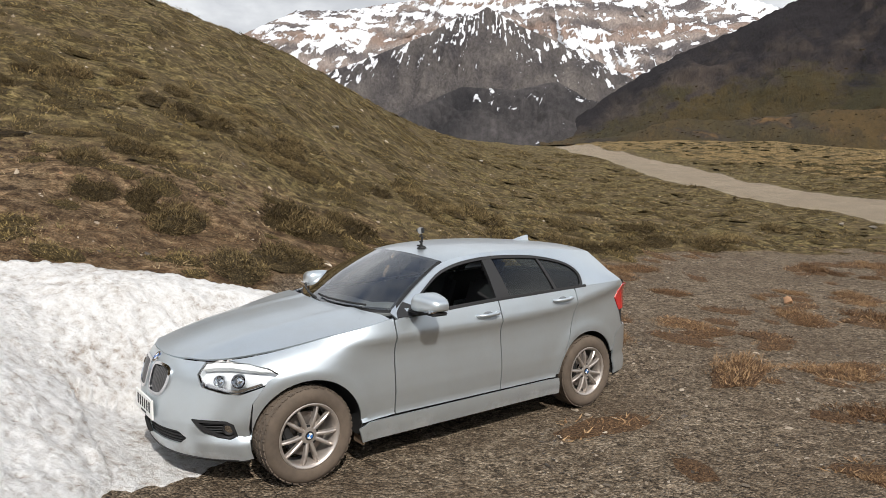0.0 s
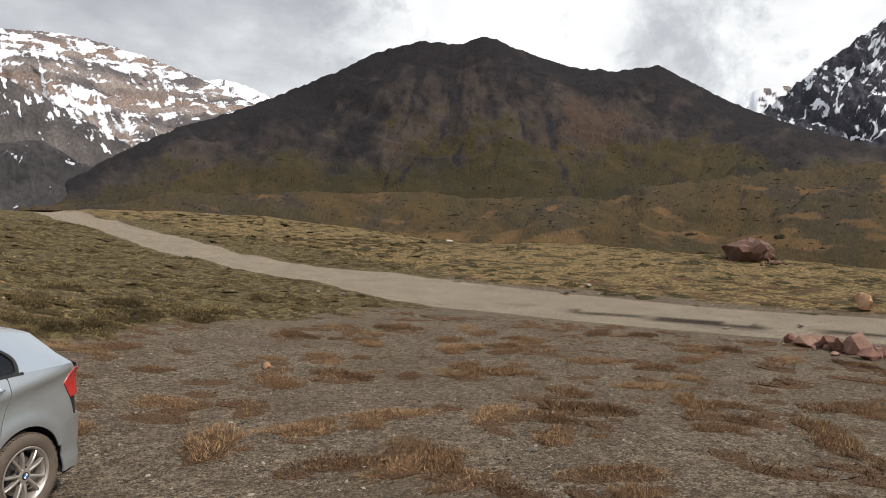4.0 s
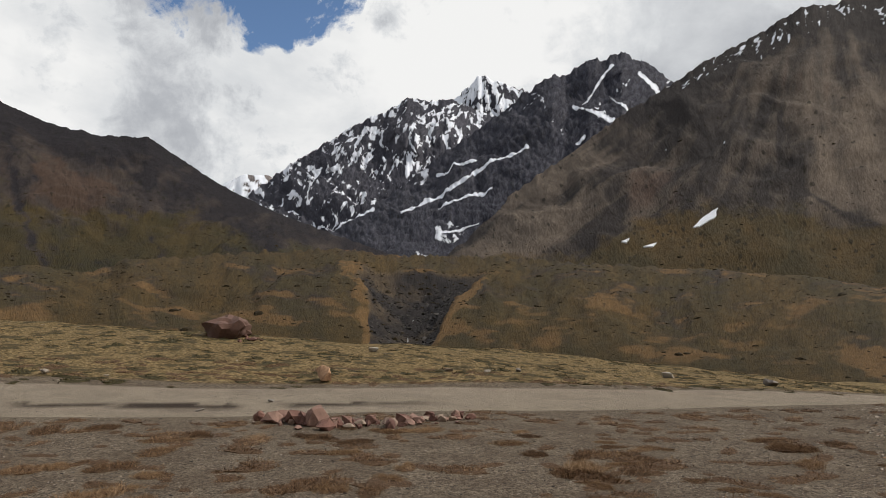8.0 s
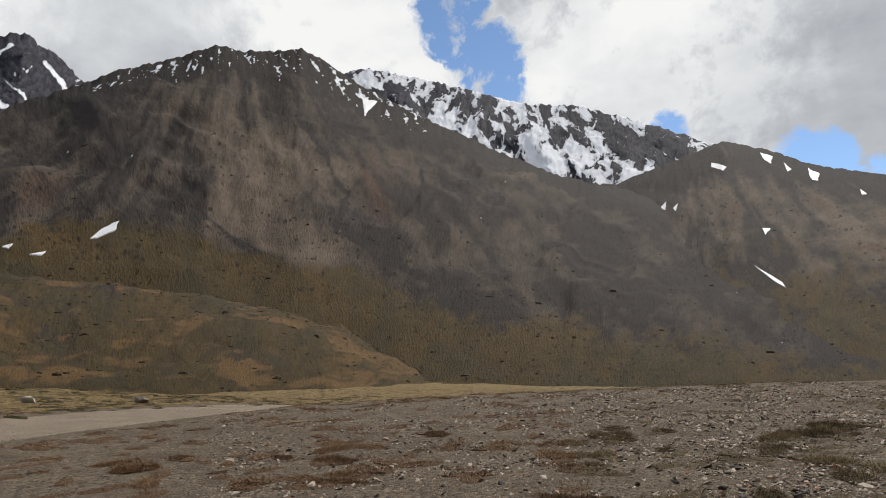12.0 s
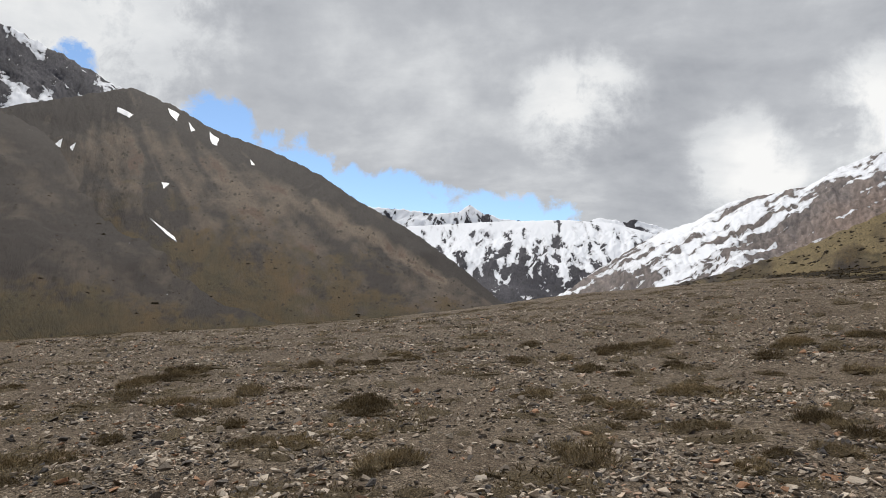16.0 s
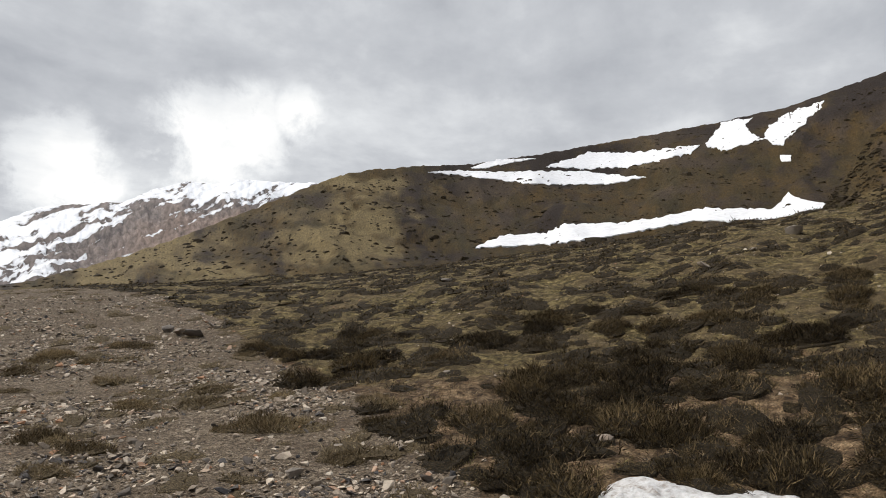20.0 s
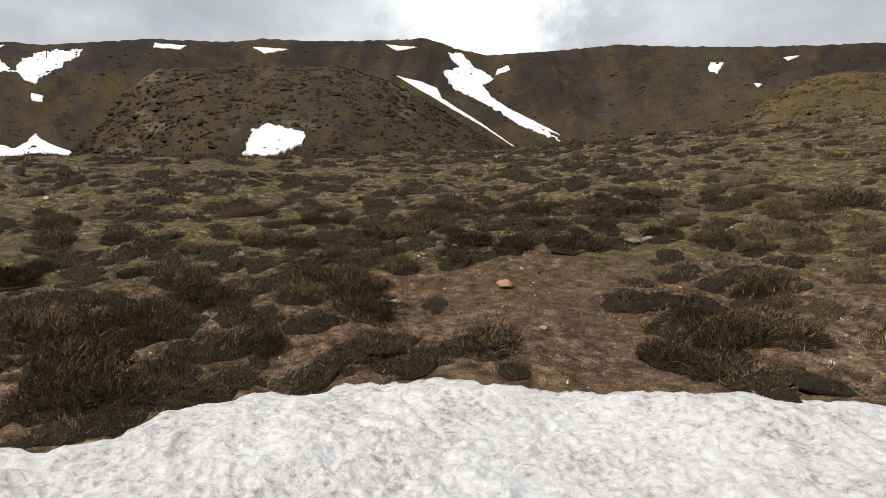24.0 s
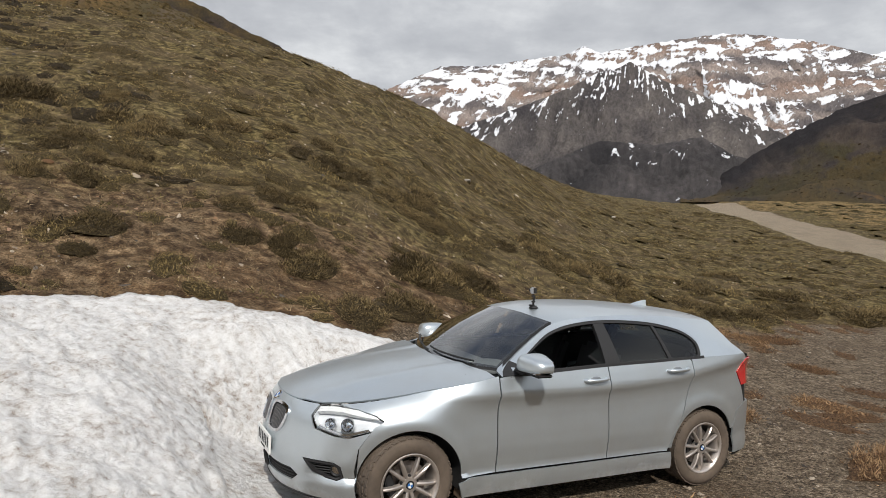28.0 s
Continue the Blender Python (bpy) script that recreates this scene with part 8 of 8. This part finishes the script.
        for i in range(len(us) - 1):
            for j in range(len(vs) - 1):
                q = (g2[i][j], g2[i + 1][j], g2[i + 1][j + 1], g2[i][j + 1])
                bm.faces.new(q[::-1] if flip else q)
        return part(name, bm, mat, parent, label)

    ws = sheet("windscreen", screen, np.linspace(-0.97, 0.97, 21), np.linspace(0.03, 0.985, 12), GLASS_FRONT)
    frit = lambda u, v: screen(u, v) + Vector((0.0, 0, -0.006))
    sheet("screen_border", frit, np.linspace(-0.99, 0.99, 21), np.linspace(0.0, 0.075, 3), BLACK)
    sheet("screen_border", frit, np.linspace(-0.99, 0.99, 21), np.linspace(0.955, 1.0, 3), BLACK)
    for e in (-1, 1):
        sheet("screen_border", frit, np.linspace(0.94 * e, 1.0 * e, 3), np.linspace(0.0, 1.0, 10), BLACK)

    def roof(u, v):
        x = (1.50 - 0.105 * u * u) * (1 - v) + (-0.31 - 0.02 * u * u) * v
        return Vector((x, u * edge_y(x), roof_z(x) + (edge_z(x) + 0.004 - roof_z(x)) * abs(u) ** 2.6))

    sheet("roof", roof, np.linspace(-1, 1, 25), np.linspace(0, 1, 40), PAINT)

    def hatch(u, v):
        z = 1.29 - 0.24 * v
        return Vector((-0.29 - 0.43 * v + 0.05 * u * u * (1 + v), u * (0.52 + 0.12 * v), z + 0.02 * (1 - u * u) * (1 - v)))

    sheet("hatch_window", hatch, np.linspace(-0.95, 0.95, 13), np.linspace(0.0, 1, 6), GLASS_DARK, flip=True)
    sheet("hatch", lambda u, v: Vector(ring(s_at_y(abs(u) * 0.66, False), 1.05 - 0.40 * v)) * 1.0 if u >= 0 else (lambda p: Vector((p.x, -p.y, p.z)))(ring(s_at_y(abs(u) * 0.66, False), 1.05 - 0.40 * v)), np.linspace(-1, 1, 15), np.linspace(0, 1, 8), PAINT, flip=True)
    rb = [(S_REAR, 0.22), (S_REAR, 0.645), (s_at_y(0.66, False), 0.645)] + L([(-0.56, 0.655), (-0.43, 0.595), (-0.372, 0.46), (-0.375, 0.24)]) + [(s_at_y(0.6, False), 0.22)]
    panel("rear_bumper", rb, ring, PAINT, car, 0.05, both=True)
    # shark fin
    bm = bmesh.new()
    fin = []
    for t in np.linspace(0, 1, 8):
        x, h = 0.12 - 0.20 * t, 0.064 * t ** 0.8 * (1 if t < 0.97 else 0.9)
        w = 0.030 * (1 - 0.3 * t)
        zb = roof_z(x) - 0.004
        fin.append([bm.verts.new((x, w, zb)), bm.verts.new((x, w * 0.45, zb + h * 0.6)), bm.verts.new((x - 0.01 * t, 0, zb + h)), bm.verts.new((x, -w * 0.45, zb + h * 0.6)), bm.verts.new((x, -w, zb))])
    for a, b in zip(fin, fin[1:]):
        for i in range(4):
            bm.faces.new((a[i], a[i + 1], b[i + 1], b[i]))
    bm.faces.new(fin[-1])
    bm.faces.new(fin[0][::-1])
    bmesh.ops.recalc_face_normals(bm, faces=bm.faces)
    part("antenna_fin", bm, PAINT, car)
    # wipers and cowl
    bm = bmesh.new()
    box(bm, (2.15, 0, 0.985), (0.13, 1.36, 0.03), 0.008)
    part("cowl", bm, BLACK, car)
    for y0, y1 in ((0.52, -0.12), (-0.10, -0.66)):
        bm = bmesh.new()
        pts = []
        for t in np.linspace(0, 1, 8):
            y = y0 + (y1 - y0) * t
            p = screen(y / 0.735, 0.05 + 0.05 * t)
            pts.append(p + Vector((0.012, 0, 0.022)))
        tube(bm, pts, 0.008, 6)
        part("wiper", bm, BLACK, car)
    # inside: floor tub, dashboard, wheel, seats, a paper behind the glass
    bm = bmesh.new()
    box(bm, (0.85, 0, 0.36), (2.7, 1.50, 0.08))
    part("cabin_floor", bm, DARK, car)
    bm = bmesh.new()
    box(bm, (1.86, 0, 0.90), (0.46, 1.36, 0.16), 0.06)
    dash = part("dashboard", bm, DASH, car)
    bm = bmesh.new()
    bmesh.ops.create_uvsphere(bm, u_segments=20, v_segments=10, radius=1, matrix=Matrix.Translation((1.80, 0.36, 0.975)) @ Matrix.Diagonal((0.17, 0.20, 0.06, 1)))
    part("instrument_hood", bm, DASH, dash)
    bm = bmesh.new()
    box(bm, (2.0, 0.36, 1.018), (0.07, 0.13, 0.004), 0.001)
    part("paper_slip", bm, WHITE, dash, "white paper slip")
    bm = bmesh.new()
    m = Matrix.Translation((1.52, 0.36, 0.93)) @ Matrix.Rotation(radians(65), 4, "Y")
    tube(bm, [m @ Vector((math.cos(a) * 0.18, math.sin(a) * 0.18, 0)) for a in np.linspace(0, 2 * math.pi, 29)], 0.016, 8)
    box(bm, (0, 0, 0), (0.10, 0.16, 0.04), 0.015, m)
    box(bm, (0, 0.12, 0), (0.04, 0.10, 0.02), 0.006, m)
    box(bm, (0, -0.12, 0), (0.04, 0.10, 0.02), 0.006, m)
    part("steering_wheel", bm, BLACK, car)
    for y in (0.36, -0.36):
        bm = bmesh.new()
        box(bm, (1.12, y, 0.56), (0.50, 0.48, 0.16), 0.05)
        seat = part("seat", bm, CLOTH, car)
        bm = bmesh.new()
        box(bm, (0, 0, 0.29), (0.14, 0.46, 0.58), 0.05, Matrix.Translation((0.90, y, 0.58)) @ Matrix.Rotation(radians(-20), 4, "Y"))
        part("backrest", bm, CLOTH, seat)
        bm = bmesh.new()
        box(bm, (0, 0, 0.70), (0.10, 0.27, 0.19), 0.045, Matrix.Translation((0.90, y, 0.58)) @ Matrix.Rotation(radians(-18), 4, "Y"))
        part("headrest", bm, CLOTH, seat)
    bm = bmesh.new()
    box(bm, (0.28, 0, 0.56), (0.50, 1.24, 0.16), 0.05)
    bench = part("rear_bench", bm, CLOTH, car)
    bm = bmesh.new()
    box(bm, (0, 0, 0.27), (0.14, 1.22, 0.54), 0.05, Matrix.Translation((0.05, 0, 0.60)) @ Matrix.Rotation(radians(-22), 4, "Y"))
    part("bench_back", bm, CLOTH, bench)
    bm = bmesh.new()
    m = Matrix.Translation((1.50, 0, 1.30))
    box(bm, (0, 0, 0), (0.03, 0.24, 0.065), 0.014, m)
    tube(bm, [m @ Vector((0, 0, 0.02)), m @ Vector((0.04, 0, 0.075))], 0.012)
    part("rear_view_mirror", bm, BLACK, car)
    bm = bmesh.new()
    box(bm, (0.45, 0, 1.375), (1.4, 0.84, 0.02), 0.006)
    part("roof_lining", bm, plain("grey headlining", (0.22, 0.22, 0.21), 0.95), car)

    for ax in AXLES:
        for sg in (1, -1):
            build_wheel(car, (ax, 0.765 * sg, 0.315), sg < 0)
    return car


CAR_POSE = pose(0.466, 6.759, -0.307, 1.5, -2.06, 217.4)
car = build_car()
car.matrix_world = CAR_POSE


def build_action_camera():
    """A small camera in a clear case on a suction foot, on the car's roof."""
    cam_thing = tagged(new("action_camera"), "small black action camera on a suction mount on the car roof", "camera")
    bm = bmesh.new()
    lathe(bm, [(0.001, 0.022), (0.020, 0.021), (0.034, 0.010), (0.040, 0.0), (0.001, 0.0)], 28, Matrix.Rotation(radians(90), 4, "X"))
    bmesh.ops.recalc_face_normals(bm, faces=bm.faces)
    part("suction_cup", bm, BLACK, cam_thing)
    bm = bmesh.new()
    box(bm, (0.01, 0.03, 0.026), (0.03, 0.03, 0.012), 0.004)
    part("lock_lever", bm, BLACK, cam_thing)
    bm = bmesh.new()
    tube(bm, [(0, 0, 0.015), (0.0, 0.0, 0.05), (-0.012, 0, 0.085), (0, 0, 0.115)], 0.010, 8)
    part("arm", bm, BLACK, cam_thing)
    for z in (0.055, 0.10):
        bm = bmesh.new()
        tube(bm, [(0, -0.022, z), (0, 0.022, z)], 0.009, 8)
        part("thumb_screw", bm, BLACK, cam_thing)
    bm = bmesh.new()
    box(bm, (0, 0, 0.147), (0.032, 0.066, 0.052), 0.008)
    part("case", bm, plain("grey camera case", (0.30, 0.31, 0.32), 0.35), cam_thing)
    bm = bmesh.new()
    box(bm, (-0.019, 0, 0.147), (0.006, 0.054, 0.042), 0.003)
    part("screen", bm, BLACK, cam_thing)
    bm = bmesh.new()
    tube(bm, [(0.014, 0.012, 0.152), (0.028, 0.012, 0.152)], 0.013, 16)
    part("lens", bm, BLACK, cam_thing)
    return cam_thing


roof_cam = build_action_camera()
roof_cam.matrix_world = CAR_POSE @ pose(1.33, 0.20, 1.423, 0, 4, -60)
